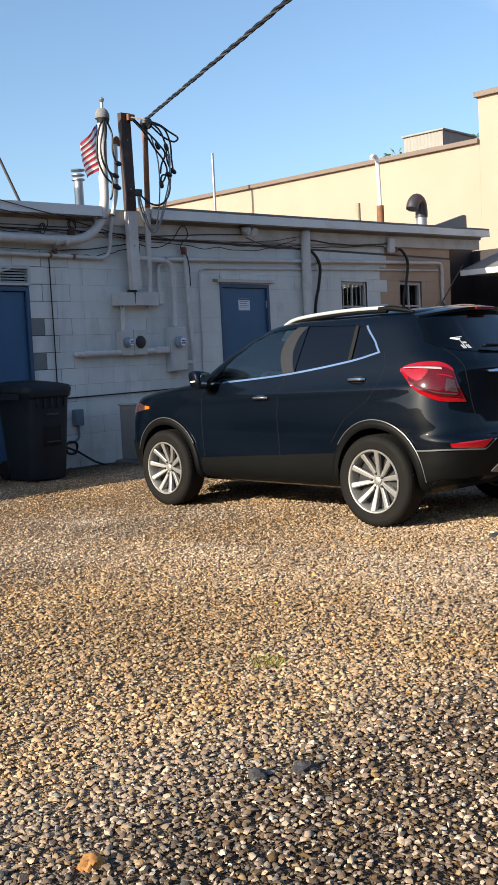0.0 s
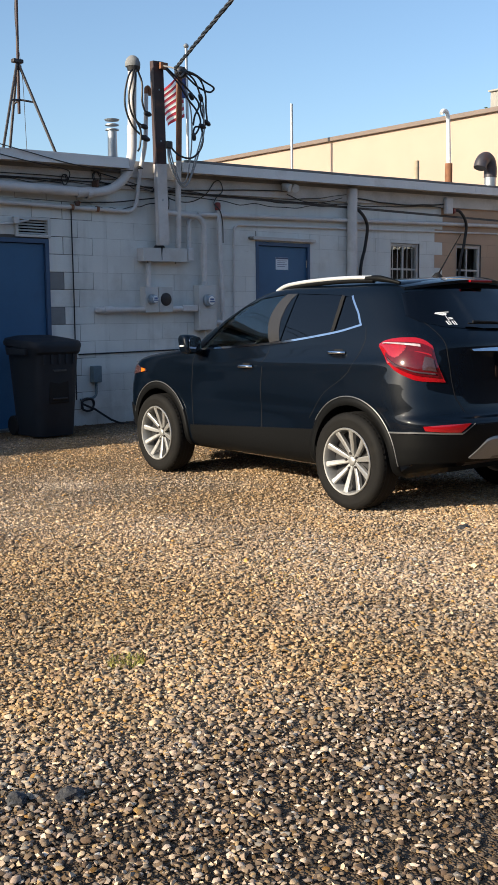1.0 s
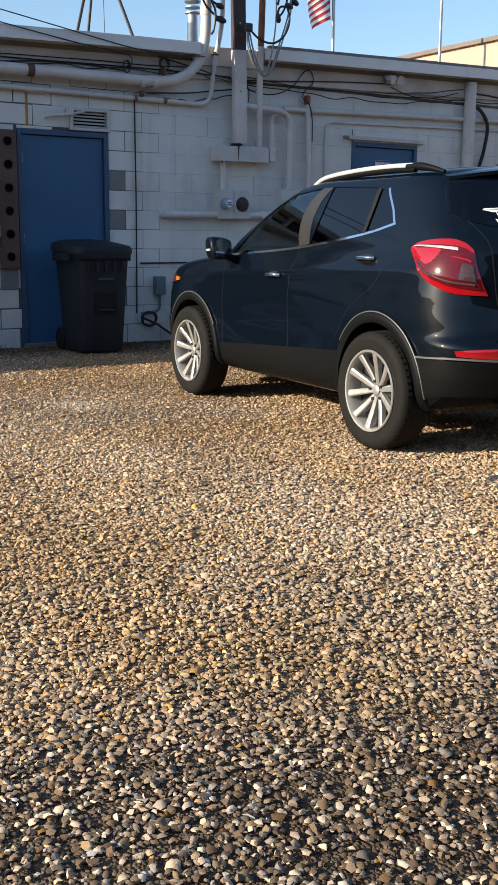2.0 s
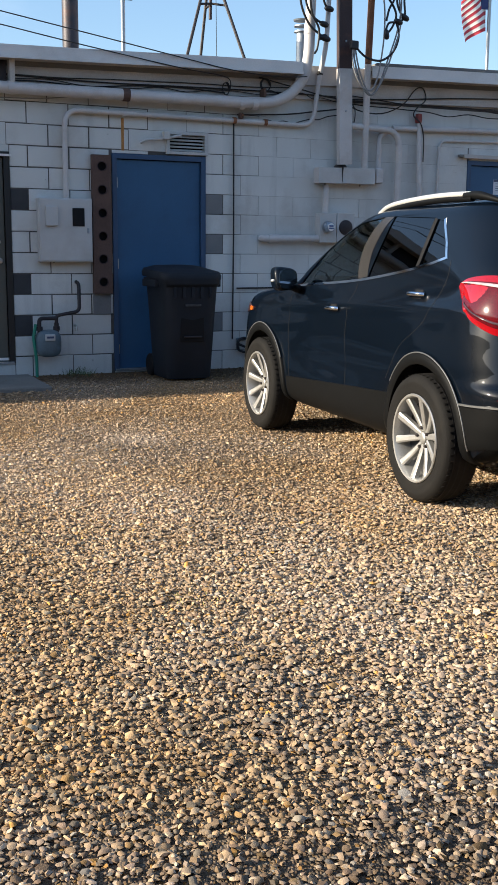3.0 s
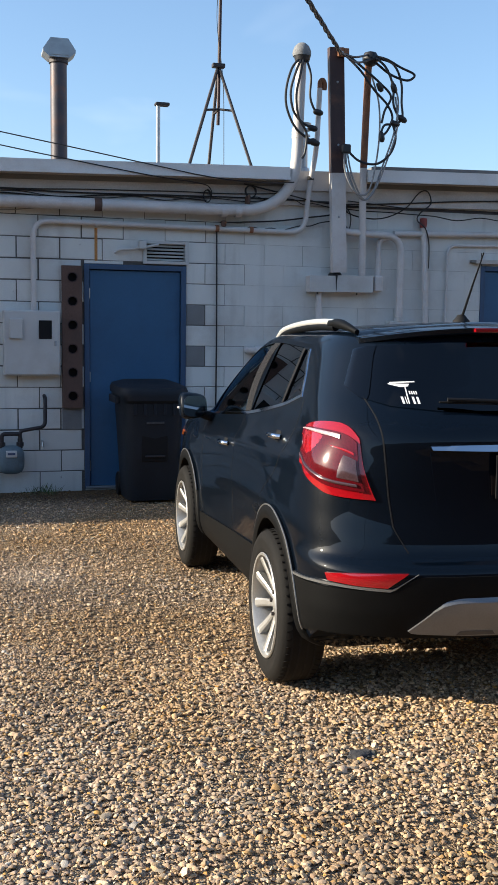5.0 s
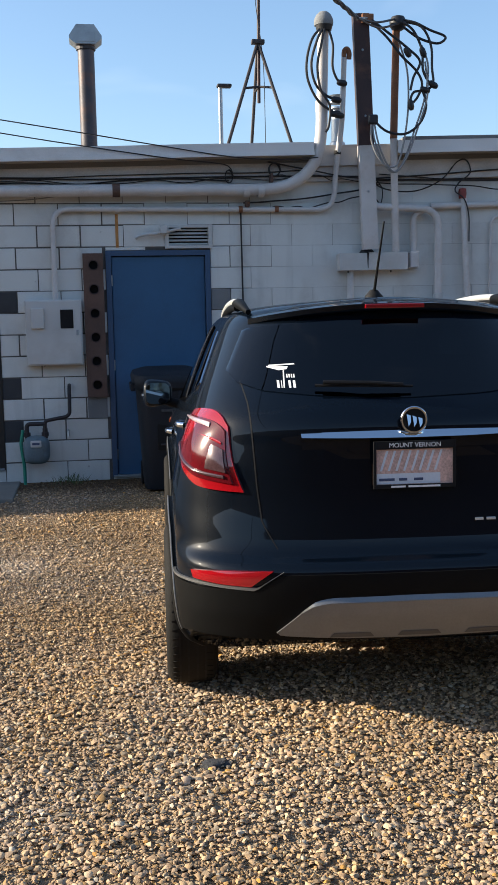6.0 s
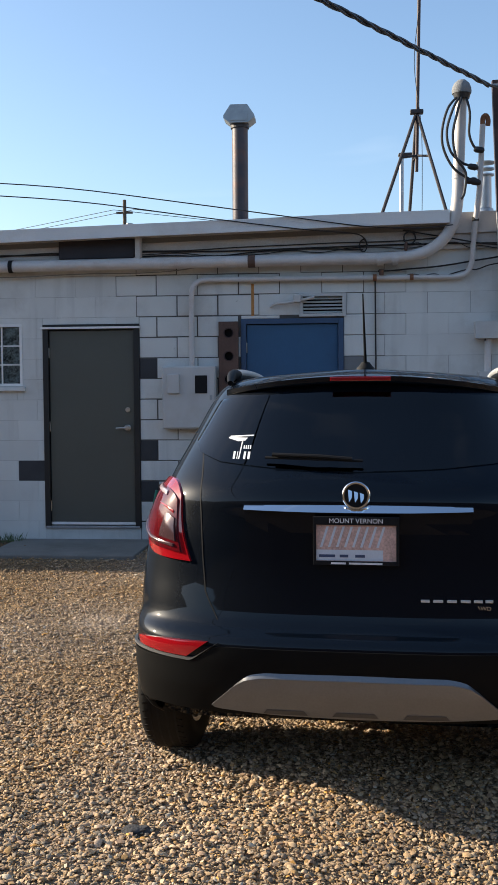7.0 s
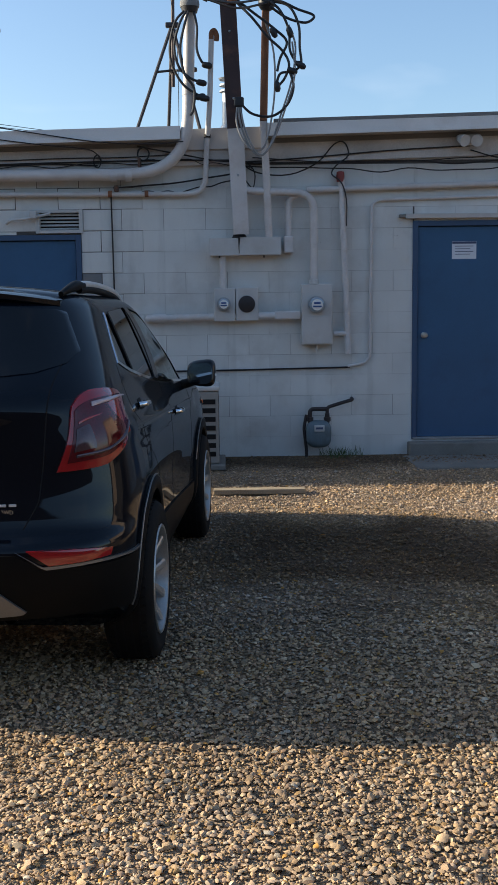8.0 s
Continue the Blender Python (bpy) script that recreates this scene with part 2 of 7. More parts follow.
LENS_DEEP = mat("deep_red_lens", (0.085, 0.004, 0.007), 0.12, var=0.25, scale=14, bump=0.0, coat=0.4, spec=0.3)
LENS_PINK = mat("pink_lamp_lens", (0.24, 0.018, 0.024), 0.25, 0.1, var=0.35, scale=40, bump=0.1, coat=0.25)
LENS_PALE = mat("pale_lamp_strip", (0.46, 0.36, 0.37), 0.3, 0.1, var=0.15, scale=30, bump=0.0, coat=1.0)
AMBER = mat("amber_lens", (0.75, 0.16, 0.01), 0.15, var=0.08, scale=14, bump=0.0, coat=1.0)
PRIVACY = glass("privacy_glass", (0.010, 0.012, 0.016))
TINT = glass("tinted_glass", (0.70, 0.93, 0.92))
CLEAR = glass("clear_screen", (0.82, 0.90, 0.88))
GLOSS = mat("gloss_pillar", (0.03, 0.028, 0.026), 0.22, var=0.1, scale=6, bump=0.0)
CABIN = mat("cabin_trim", (0.020, 0.020, 0.021), 0.8, var=0.2, scale=6, bump=0.1)
PLATE_PINK = mat("paper_plate", (0.60, 0.40, 0.34), 0.5, var=0.25, scale=30, bump=0.0)
DECAL = mat("white_decal", (0.80, 0.80, 0.80), 0.6, var=0.03, scale=20, bump=0.0)


# ---- building blocks ----
def part(name, bm, material, parent=None, label="", smooth=False):
    """One mesh object out of a bmesh, under a thing or a part."""
    me = bpy.data.meshes.new(name)
    bmesh.ops.recalc_face_normals(bm, faces=bm.faces)
    if smooth:
        for f in bm.faces:
            f.smooth = True
    bm.to_mesh(me)
    bm.free()
    if smooth:
        me.set_sharp_from_angle(angle=radians(40))
    me.materials.append(material)
    ob = new(name, me)
    if parent:
        ob.parent = parent
    if label:
        ob["label"] = label
    return ob


def thing(name, at=(0, 0, 0), rz=0.0, label="", category="", group="", kind=""):
    ob = new(name)
    ob.empty_display_size = 0.1
    ob.matrix_basis = pose(*at, 0, 0, rz)
    return tagged(ob, label, category, group, kind)


def box(bm, x0, x1, y0, y1, z0, z1, bev=0.0, m=None):
    vs = [bm.verts.new((x, y, z)) for z in (z0, z1) for y in (y0, y1) for x in (x0, x1)]
    fs = [bm.faces.new([vs[i] for i in q]) for q in ((0, 2, 3, 1), (4, 5, 7, 6), (0, 1, 5, 4), (2, 6, 7, 3), (0, 4, 6, 2), (1, 3, 7, 5))]
    if bev:
        es = list({e for f in fs for e in f.edges})
        out = bmesh.ops.bevel(bm, geom=es, offset=bev, segments=2, profile=0.5, affect="EDGES", clamp_overlap=True)
        vs = list({v for f in out["faces"] for v in f.verts} | {v for v in vs if v.is_valid})
    if m is not None:
        bmesh.ops.transform(bm, matrix=m, verts=[v for v in vs if v.is_valid])
    return bm


def B(x0, x1, y0, y1, z0, z1, bev=0.0):
    return box(bmesh.new(), x0, x1, y0, y1, z0, z1, bev)


def smooth_path(pts, n=8, closed=False):
    """Points along a Catmull-Rom line through pts."""
    p = [Vector(q) for q in pts]
    if len(p) < 3:
        return p
    ext = [p[-1], *p, p[0], p[1]] if closed else [2 * p[0] - p[1], *p, 2 * p[-1] - p[-2]]
    out = []
    for i in range(1, len(ext) - 2):
        a, b, c, d = ext[i - 1:i + 3]
        for k in range(n):
            t = k / n
            out.append(0.5 * (2 * b + (c - a) * t + (2 * a - 5 * b + 4 * c - d) * t * t + (3 * b - a - 3 * c + d) * t ** 3))
    if not closed:
        out.append(p[-1])
    return out


def bent(pts, r=0.12, n=6):
    """A straight-run pipe line: corners rounded with radius r."""
    p = [Vector(q) for q in pts]
    out = [p[0]]
    for a, b, c in zip(p, p[1:], p[2:]):
        u, v = (a - b), (c - b)
        k = min(r, u.length * 0.49, v.length * 0.49)
        s, e = b + u.normalized() * k, b + v.normalized() * k
        for i in range(n + 1):
            t = i / n
            out.append(s.lerp(b, t).lerp(b.lerp(e, t), t))
    out.append(p[-1])
    return out


def tube(bm, pts, r, sides=10, closed=False, cap=True, radii=None):
    pts = [Vector(p) for p in pts]
    rings, prev = [], None
    for i, p in enumerate(pts):
        a = pts[i - 1] if i else (pts[-1] if closed else p)
        b = pts[i + 1] if i + 1 < len(pts) else (pts[0] if closed else p)
        d = (b - a).normalized()
        if prev is None:
            side = d.orthogonal().normalized()
        else:
            side = (prev - d * prev.dot(d))
            side = side.normalized() if side.length > 1e-6 else d.orthogonal().normalized()
        prev = side
        up = d.cross(side)
        rr = radii[i] if radii else r
        rings.append([bm.verts.new(p + (side * math.cos(t) + up * math.sin(t)) * rr) for t in (2 * math.pi * k / sides for k in range(sides))])
    pairs = list(zip(rings, rings[1:])) + ([(rings[-1], rings[0])] if closed else [])
    for u, v in pairs:
        for k in range(sides):
            bm.faces.new((u[k], u[(k + 1) % sides], v[(k + 1) % sides], v[k]))
    if cap and not closed:
        bm.faces.new(list(reversed(rings[0])))
        bm.faces.new(rings[-1])
    return bm


def T(pts, r, sides=10, closed=False, radii=None):
    return tube(bmesh.new(), pts, r, sides, closed, True, radii)


def lathe(profile, axis="z", seg=32, at=(0, 0, 0), closed=False):
    """Turn (radius, height) pairs round an axis."""
    bm = bmesh.new()
    rings = []
    for r, h in profile:
        ring = []
        for k in range(seg):
            c, s = math.cos(2 * math.pi * k / seg), math.sin(2 * math.pi * k / seg)
            q = {"z": (r * c, r * s, h), "y": (r * c, h, r * s), "x": (h, r * c, r * s)}[axis]
            ring.append(bm.verts.new(Vector(q) + Vector(at)))
        rings.append(ring)
    for u, v in list(zip(rings, rings[1:])) + ([(rings[-1], rings[0])] if closed else []):
        for k in range(seg):
            bm.faces.new((u[k], u[(k + 1) % seg], v[(k + 1) % seg], v[k]))
    if not closed:
        for ring in (rings[0], rings[-1]):
            if profile[0 if ring is rings[0] else -1][0] > 1e-5:
                bm.faces.new(ring)
    bmesh.ops.remove_doubles(bm, verts=bm.verts, dist=1e-6)
    return bm


def prism(poly, y0, y1, plane="xz"):
    """A closed block: a polygon drawn in a plane, pushed out along the third axis."""
    bm = bmesh.new()
    f = {"xz": lambda a, b, c: (a, c, b), "yz": lambda a, b, c: (c, a, b), "xy": lambda a, b, c: (a, b, c)}[plane]
    lo = [bm.verts.new(f(a, b, y0)) for a, b in poly]
    hi = [bm.verts.new(f(a, b, y1)) for a, b in poly]
    bm.faces.new(lo)
    bm.faces.new(list(reversed(hi)))
    for i in range(len(poly)):
        j = (i + 1) % len(poly)
        bm.faces.new((lo[i], hi[i], hi[j], lo[j]))
    return bm


def lettering(name, text, size, m, material, parent, depth=0.0006):
    """Words in the built-in font, as a mesh."""
    cu = bpy.data.curves.new(name, "FONT")
    cu.body, cu.size, cu.align_x, cu.align_y, cu.extrude = text, size, "CENTER", "CENTER", depth
    tmp = new(name, cu)
    me = bpy.data.meshes.new_from_object(tmp.evaluated_get(bpy.context.evaluated_depsgraph_get()))
    bpy.data.objects.remove(tmp)
    bpy.data.curves.remove(cu)
    me.transform(m)
    me.materials.append(material)
    ob = new(name, me)
    ob.parent = parent
    return ob


# ---- ground ----
def rise(y):
    """The gravel climbs a little towards the wall."""
    t = min(1.0, max(0.0, (y + 3.0) / 2.6))
    return -0.03 + 0.14 * t * t * (3 - 2 * t)


def gravel_material(name, islands):
    m = bpy.data.materials.new(name)
    m.use_nodes = True
    nt = m.node_tree
    b = nt.nodes["Principled BSDF"]
    b.inputs["Roughness"].default_value = 0.92
    b.inputs["Specular IOR Level"].default_value = 0.3
    geo = nt.nodes.new("ShaderNodeNewGeometry")
    ramp = nt.nodes.new("ShaderNodeValToRGB")
    ramp.color_ramp.interpolation = "CONSTANT"
    cols = [(0.00, (0.435, 0.330, 0.225)), (0.18, (0.355, 0.275, 0.205)), (0.32, (0.515, 0.410, 0.300)), (0.46, (0.31, 0.235, 0.185)), (0.58, (0.41, 0.330, 0.270)),
            (0.68, (0.52, 0.43, 0.335)), (0.78, (0.24, 0.215, 0.185)), (0.86, (0.33, 0.23, 0.12)), (0.92, (0.42, 0.405, 0.38)), (0.965, (0.17, 0.16, 0.15)), (0.985, (0.50, 0.30, 0.10))]
    el = ramp.color_ramp.elements
    el[0].color = (*cols[0][1], 1)
    el.remove(el[1])
    for p, c in cols[1:]:
        el.new(p).color = (*c, 1)
    if islands:
        nt.links.new(geo.outputs["Random Per Island"], ramp.inputs["Fac"])
        bump_in = None
    else:
        vo = nt.nodes.new("ShaderNodeTexVoronoi")
        vo.inputs["Scale"].default_value = 95.0
        nt.links.new(geo.outputs["Position"], vo.inputs["Vector"])
        sep = nt.nodes.new("ShaderNodeSeparateColor")
        nt.links.new(vo.outputs["Color"], sep.inputs["Color"])
        nt.links.new(sep.outputs[0], ramp.inputs["Fac"])
        bump_in = vo.outputs["Distance"]
    # patches of fines and damp, and darker gravel from the near side outwards
    big = nt.nodes.new("ShaderNodeTexNoise")
    big.inputs["Scale"].default_value, big.inputs["Detail"].default_value, big.inputs["Distortion"].default_value = 0.55, 6.0, 0.6
    nt.links.new(geo.outputs["Position"], big.inputs["Vector"])
    xyz = nt.nodes.new("ShaderNodeSeparateXYZ")
    nt.links.new(geo.outputs["Position"], xyz.inputs[0])

    def math_node(op, a, c):
        n = nt.nodes.new("ShaderNodeMath")
        n.operation = op
        for i, v in enumerate((a, c)):
            if isinstance(v, (int, float)):
                n.inputs[i].default_value = v
            else:
                nt.links.new(v, n.inputs[i])
        return n.outputs[0]
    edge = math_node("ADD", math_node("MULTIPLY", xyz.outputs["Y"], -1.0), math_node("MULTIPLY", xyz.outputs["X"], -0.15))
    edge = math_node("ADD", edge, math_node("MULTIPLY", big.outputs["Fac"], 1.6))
    # no far edge: unseen ground behind the camera stays dark for the car's reflections
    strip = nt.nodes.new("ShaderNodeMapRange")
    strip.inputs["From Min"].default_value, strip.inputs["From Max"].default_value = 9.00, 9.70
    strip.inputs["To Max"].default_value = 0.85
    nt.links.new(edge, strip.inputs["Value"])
    # bare damp dirt along the foot of the wall
    foot = nt.nodes.new("ShaderNodeMapRange")
    foot.inputs["From Min"].default_value, foot.inputs["From Max"].default_value = -0.95, -0.45
    foot.inputs["To Max"].default_value = 0.82
    nt.links.new(math_node("ADD", xyz.outputs["Y"], math_node("MULTIPLY", math_node("SUBTRACT", big.outputs["Fac"], 0.5), 1.8)), foot.inputs["Value"])
    # dark patch beside the car: dirt, and its cast shadow deepened in the colour
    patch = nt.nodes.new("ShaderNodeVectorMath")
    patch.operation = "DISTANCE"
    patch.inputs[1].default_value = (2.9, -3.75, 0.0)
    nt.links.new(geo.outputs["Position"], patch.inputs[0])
    shadow_patch = nt.nodes.new("ShaderNodeMapRange")
    shadow_patch.inputs["From Min"].default_value, shadow_patch.inputs["From Max"].default_value = 1.5, 0.8
    shadow_patch.inputs["To Max"].default_value = 0.78
    nt.links.new(math_node("ADD", patch.outputs["Value"], math_node("MULTIPLY", math_node("SUBTRACT", big.outputs["Fac"], 0.5), 1.8)), shadow_patch.inputs["Value"])
    # wall dirt joined with the painted shadow patch
    dirt = math_node("MAXIMUM", foot.outputs[0], shadow_patch.outputs[0])
    tone = nt.nodes.new("ShaderNodeMapRange")
    tone.inputs["From Min"].default_value, tone.inputs["From Max"].default_value = 0.35, 0.65
    # the sheet under the stones is darker, carrying the shade of their gaps
    tone.inputs["To Min"].default_value, tone.inputs["To Max"].default_value = (0.92, 1.34) if islands else (0.62, 1.06)
    nt.links.new(big.outputs["Fac"], tone.inputs["Value"])
    sc = nt.nodes.new("ShaderNodeVectorMath")
    sc.operation = "SCALE"
    nt.links.new(ramp.outputs["Color"], sc.inputs[0])
    if islands:
        own = math_node("ADD", 0.72, math_node("MULTIPLY", math_node("FRACT", math_node("MULTIPLY", geo.outputs["Random Per Island"], 91.3), 0.0), 0.46))
        nt.links.new(math_node("MULTIPLY", tone.outputs[0], own), sc.inputs["Scale"])
    else:
        nt.links.new(tone.outputs[0], sc.inputs["Scale"])
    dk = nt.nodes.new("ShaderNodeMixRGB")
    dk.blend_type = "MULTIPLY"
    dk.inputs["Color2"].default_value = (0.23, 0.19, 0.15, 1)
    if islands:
        # about a third of the stones stay pale in the darker strip
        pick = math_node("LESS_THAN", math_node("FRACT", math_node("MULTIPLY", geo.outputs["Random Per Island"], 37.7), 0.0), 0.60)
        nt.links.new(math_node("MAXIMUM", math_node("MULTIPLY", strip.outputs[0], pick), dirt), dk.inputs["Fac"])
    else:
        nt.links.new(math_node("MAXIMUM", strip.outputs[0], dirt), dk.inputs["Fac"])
    # yellow-brown fines washed in between
    hue = nt.nodes.new("ShaderNodeTexNoise")
    hue.inputs["Scale"].default_value, hue.inputs["Detail"].default_value, hue.inputs["Distortion"].default_value = 0.42, 4.0, 1.0
    off = nt.nodes.new("ShaderNodeVectorMath")
    off.inputs[1].default_value = (31.0, 17.0, 0.0)
    nt.links.new(geo.outputs["Position"], off.inputs[0])
    nt.links.new(off.outputs[0], hue.inputs["Vector"])
    hr = nt.nodes.new("ShaderNodeMapRange")
    hr.inputs["From Min"].default_value, hr.inputs["From Max"].default_value = 0.38, 0.62
    hr.inputs["To Min"].default_value, hr.inputs["To Max"].default_value = 0.35, 0.9
    nt.links.new(hue.outputs["Fac"], hr.inputs["Value"])
    hm = nt.nodes.new("ShaderNodeMixRGB")
    hm.blend_type = "MULTIPLY"
    hm.inputs["Color2"].default_value = (0.97, 0.815, 0.57, 1)
    nt.links.new(math_node("MULTIPLY", hr.outputs[0], math_node("SUBTRACT", 1.0, strip.outputs[0])), hm.inputs["Fac"])
    nt.links.new(sc.outputs[0], hm.inputs["Color1"])
    nt.links.new(hm.outputs[0], dk.inputs["Color1"])
    # a small spill of pale crushed stone in front of the bin
    spill = nt.nodes.new("ShaderNodeVectorMath")
    spill.operation = "DISTANCE"
    spill.inputs[1].default_value = (-1.24, -3.02, 0.0)
    nt.links.new(geo.outputs["Position"], spill.inputs[0])
    sr = nt.nodes.new("ShaderNodeMapRange")
    sr.inputs["From Min"].default_value, sr.inputs["From Max"].default_value = 0.24, 0.06
    sr.inputs["To Max"].default_value = 0.36
    nt.links.new(math_node("ADD", spill.outputs["Value"], math_node("MULTIPLY", math_node("SUBTRACT", hue.outputs["Fac"], 0.5), 0.5)), sr.inputs["Value"])
    pale = nt.nodes.new("ShaderNodeMixRGB")
    pale.inputs["Color2"].default_value = (0.66, 0.55, 0.44, 1)
    nt.links.new(sr.outputs[0], pale.inputs["Fac"])
    nt.links.new(dk.outputs[0], pale.inputs["Color1"])
    nt.links.new(pale.outputs[0], b.inputs["Base Color"])
    bp = nt.nodes.new("ShaderNodeBump")
    fine = nt.nodes.new("ShaderNodeTexNoise")
    fine.inputs["Scale"].default_value = 260.0
    nt.links.new(geo.outputs["Position"], fine.inputs["Vector"])
    bp.inputs["Strength"].default_value, bp.inputs["Distance"].default_value = (0.35, 0.003) if islands else (1.0, 0.012)
    if bump_in is None:
        nt.links.new(fine.outputs["Fac"], bp.inputs["Height"])
    else:
        inv = math_node("MULTIPLY", bump_in, -2.0)
        nt.links.new(math_node("ADD", inv, math_node("MULTIPLY", fine.outputs["Fac"], 0.15)), bp.inputs["Height"])
    nt.links.new(bp.outputs[0], b.inputs["Normal"])
    return m


gx = [-400, -120, -40, -15] + [-12 + 0.5 * i for i in range(53)] + [20, 45, 120, 400]
gy = [-400, -120, -40, -16] + [-13 + 0.5 * i for i in range(20)] + [-3 + 0.2 * i for i in range(16)] + [0.15, 3, 10, 40, 120, 400]
gm = bmesh.new()
gv = [[gm.verts.new((x, y, rise(y) - 0.004)) for x in gx] for y in gy]
for r0, r1 in zip(gv, gv[1:]):
    for i in range(len(gx) - 1):
        gm.faces.new((r0[i], r0[i + 1], r1[i + 1], r1[i]))
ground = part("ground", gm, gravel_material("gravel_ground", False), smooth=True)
tagged(ground, "tan gravel yard, darker towards the near side", "ground", kind="structure")


def stones(name, counts, seed, material):
    """Loose crushed stone: rough twenty-sided lumps, half sunk in the ground."""
    rng = np.random.default_rng(seed)
    g = (1 + 5 ** 0.5) / 2
    v = np.array([(-1, g, 0), (1, g, 0), (-1, -g, 0), (1, -g, 0), (0, -1, g), (0, 1, g), (0, -1, -g), (0, 1, -g), (g, 0, -1), (g, 0, 1), (-g, 0, -1), (-g, 0, 1)], float)
    v /= np.linalg.norm(v[0])
    d = np.linalg.norm(v[:, None] - v[None], axis=2)
    near = d < 1.06
    tri = [(i, j, k) for i in range(12) for j in range(i + 1, 12) for k in range(j + 1, 12) if near[i, j] and near[j, k] and near[i, k]]
    f = np.array([t if np.dot(np.cross(v[t[1]] - v[t[0]], v[t[2]] - v[t[0]]), v[t[0]]) > 0 else (t[0], t[2], t[1]) for t in tri])
    f = np.array([t for t in f if v[t, 2].min() > -0.6])
    where = []
    for (x0, x1, y0, y1), per in counts:
        n = int((x1 - x0) * (y1 - y0) * per)
        where.append(np.c_[rng.uniform(x0, x1, n), rng.uniform(y0, y1, n)])
    xy = np.concatenate(where)
    xy = xy + rng.normal(size=xy.shape) * 0.28          # soft edges where the loose stone thins out
    xy[:, 1] = -0.06 - np.abs(xy[:, 1] + 0.06)
    n = len(xy)
    size = 0.0068 + 0.0074 * rng.random(n) ** 1.7 + 0.009 * (rng.random(n) > 0.965) * rng.random(n)
    shape = v[None] * (1 + 0.22 * (rng.random((n, 12, 1)) - 0.5) * 2)
    for _ in range(3):
        # a flat broken face
        k = rng.normal(size=(n, 1, 3))
        k /= np.linalg.norm(k, axis=2, keepdims=True)
        over = np.maximum(0.0, (shape * k).sum(axis=2, keepdims=True) - (0.40 + 0.32 * rng.random((n, 1, 1))))
        shape = shape - k * over
    shape = shape * (np.c_[0.75 + 0.6 * rng.random(n), 0.7 + 0.5 * rng.random(n), 0.44 + 0.34 * rng.random(n)] * size[:, None])[:, None]
    a = rng.uniform(0, 2 * np.pi, n)
    tl = rng.uniform(-0.5, 0.5, n)
    x, y, z = shape[..., 0], shape[..., 1], shape[..., 2]
    y, z = y * np.cos(tl)[:, None] - z * np.sin(tl)[:, None], y * np.sin(tl)[:, None] + z * np.cos(tl)[:, None]
    x, y = x * np.cos(a)[:, None] - y * np.sin(a)[:, None], x * np.sin(a)[:, None] + y * np.cos(a)[:, None]
    t = np.clip((xy[:, 1] + 3.0) / 2.6, 0, 1)
    h = -0.03 + 0.14 * t * t * (3 - 2 * t) + size * (0.06 + 0.42 * rng.random(n))
    p = np.stack([x + xy[:, :1], y + xy[:, 1:], z + h[:, None]], axis=2).reshape(-1, 3)
    q = (f[None] + 12 * np.arange(n)[:, None, None]).reshape(-1)
    me = bpy.data.meshes.new(name)
    me.vertices.add(len(p))
    me.vertices.foreach_set("co", p.ravel())
    me.loops.add(len(q))
    me.loops.foreach_set("vertex_index", q.astype(np.int32))
    me.polygons.add(len(q) // 3)
    me.polygons.foreach_set("loop_start", np.arange(0, len(q), 3, dtype=np.int32))
    me.polygons.foreach_set("loop_total", np.full(len(q) // 3, 3, dtype=np.int32))
    me.update(calc_edges=True)
    me.shade_smooth()
    me.set_sharp_from_angle(angle=radians(48))
    me.materials.append(material)
    return new(name, me)


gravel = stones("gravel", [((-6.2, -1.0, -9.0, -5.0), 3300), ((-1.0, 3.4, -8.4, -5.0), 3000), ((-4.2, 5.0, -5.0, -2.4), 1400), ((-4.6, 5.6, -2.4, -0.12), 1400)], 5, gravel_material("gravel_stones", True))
tagged(gravel, "loose tan and grey crushed stone", "gravel", kind="stuff")

# ---- the long block building ----
WX0, WX1, WTOP, THICK = -12.0, 9.75, 2.98, 0.20
TANX = 7.70                                   # where the paint changes from grey-white to tan
COURSE, BASE, LONG = 0.2032, 0.101, 0.4064
OPEN = {"door_1": (-2.56, -1.585, 0.24, 2.27), "door_2": (-0.57, 0.43, 0.13, 2.30), "door_3": (3.66, 4.70, 0.26, 2.40), "louver": (0.0, 0.455, 2.315, 2.54),
        "window_1": (-3.39, -2.77, 1.66, 2.28), "window_2": (-4.50, -3.87, 1.66, 2.28), "window_3": (6.46, 7.16, 1.70, 2.49), "window_4": (8.11, 8.79, 1.70, 2.52)}


def eave(x):
    return 3.245 + 0.024 * x


def wall_slabs(x0, x1, z0, z1, y0, y1):
    """Boxes that fill the wall but for its openings."""
    bm = bmesh.new()
    holes = list(OPEN.values())
    cuts = sorted({x0, x1, *(v for h in holes for v in h[:2] if x0 < v < x1)})
    for a, b in zip(cuts, cuts[1:]):
        mid, z = (a + b) / 2, z0
        for h in sorted((h for h in holes if h[0] < mid < h[1]), key=lambda h: h[2]):
            if h[2] > z:
                box(bm, a, b, y0, y1, z, h[2])
            z = max(z, h[3])
        box(bm, a, b, y0, y1, z, z1)
    bmesh.ops.remove_doubles(bm, verts=bm.verts, dist=1e-5)
    return bm


wall_south = part("wall_south", wall_slabs(WX0, WX1, BASE, WTOP, 0.005, THICK), MORTAR)
tagged(wall_south, "grey-white painted concrete block wall with dark joints", "wall", kind="structure")
foundation = part("foundation", B(WX0, WX1, 0.012, THICK, -0.30, BASE), CONCRETE)
tagged(foundation, "stained concrete footing under the block wall", "foundation", kind="structure")
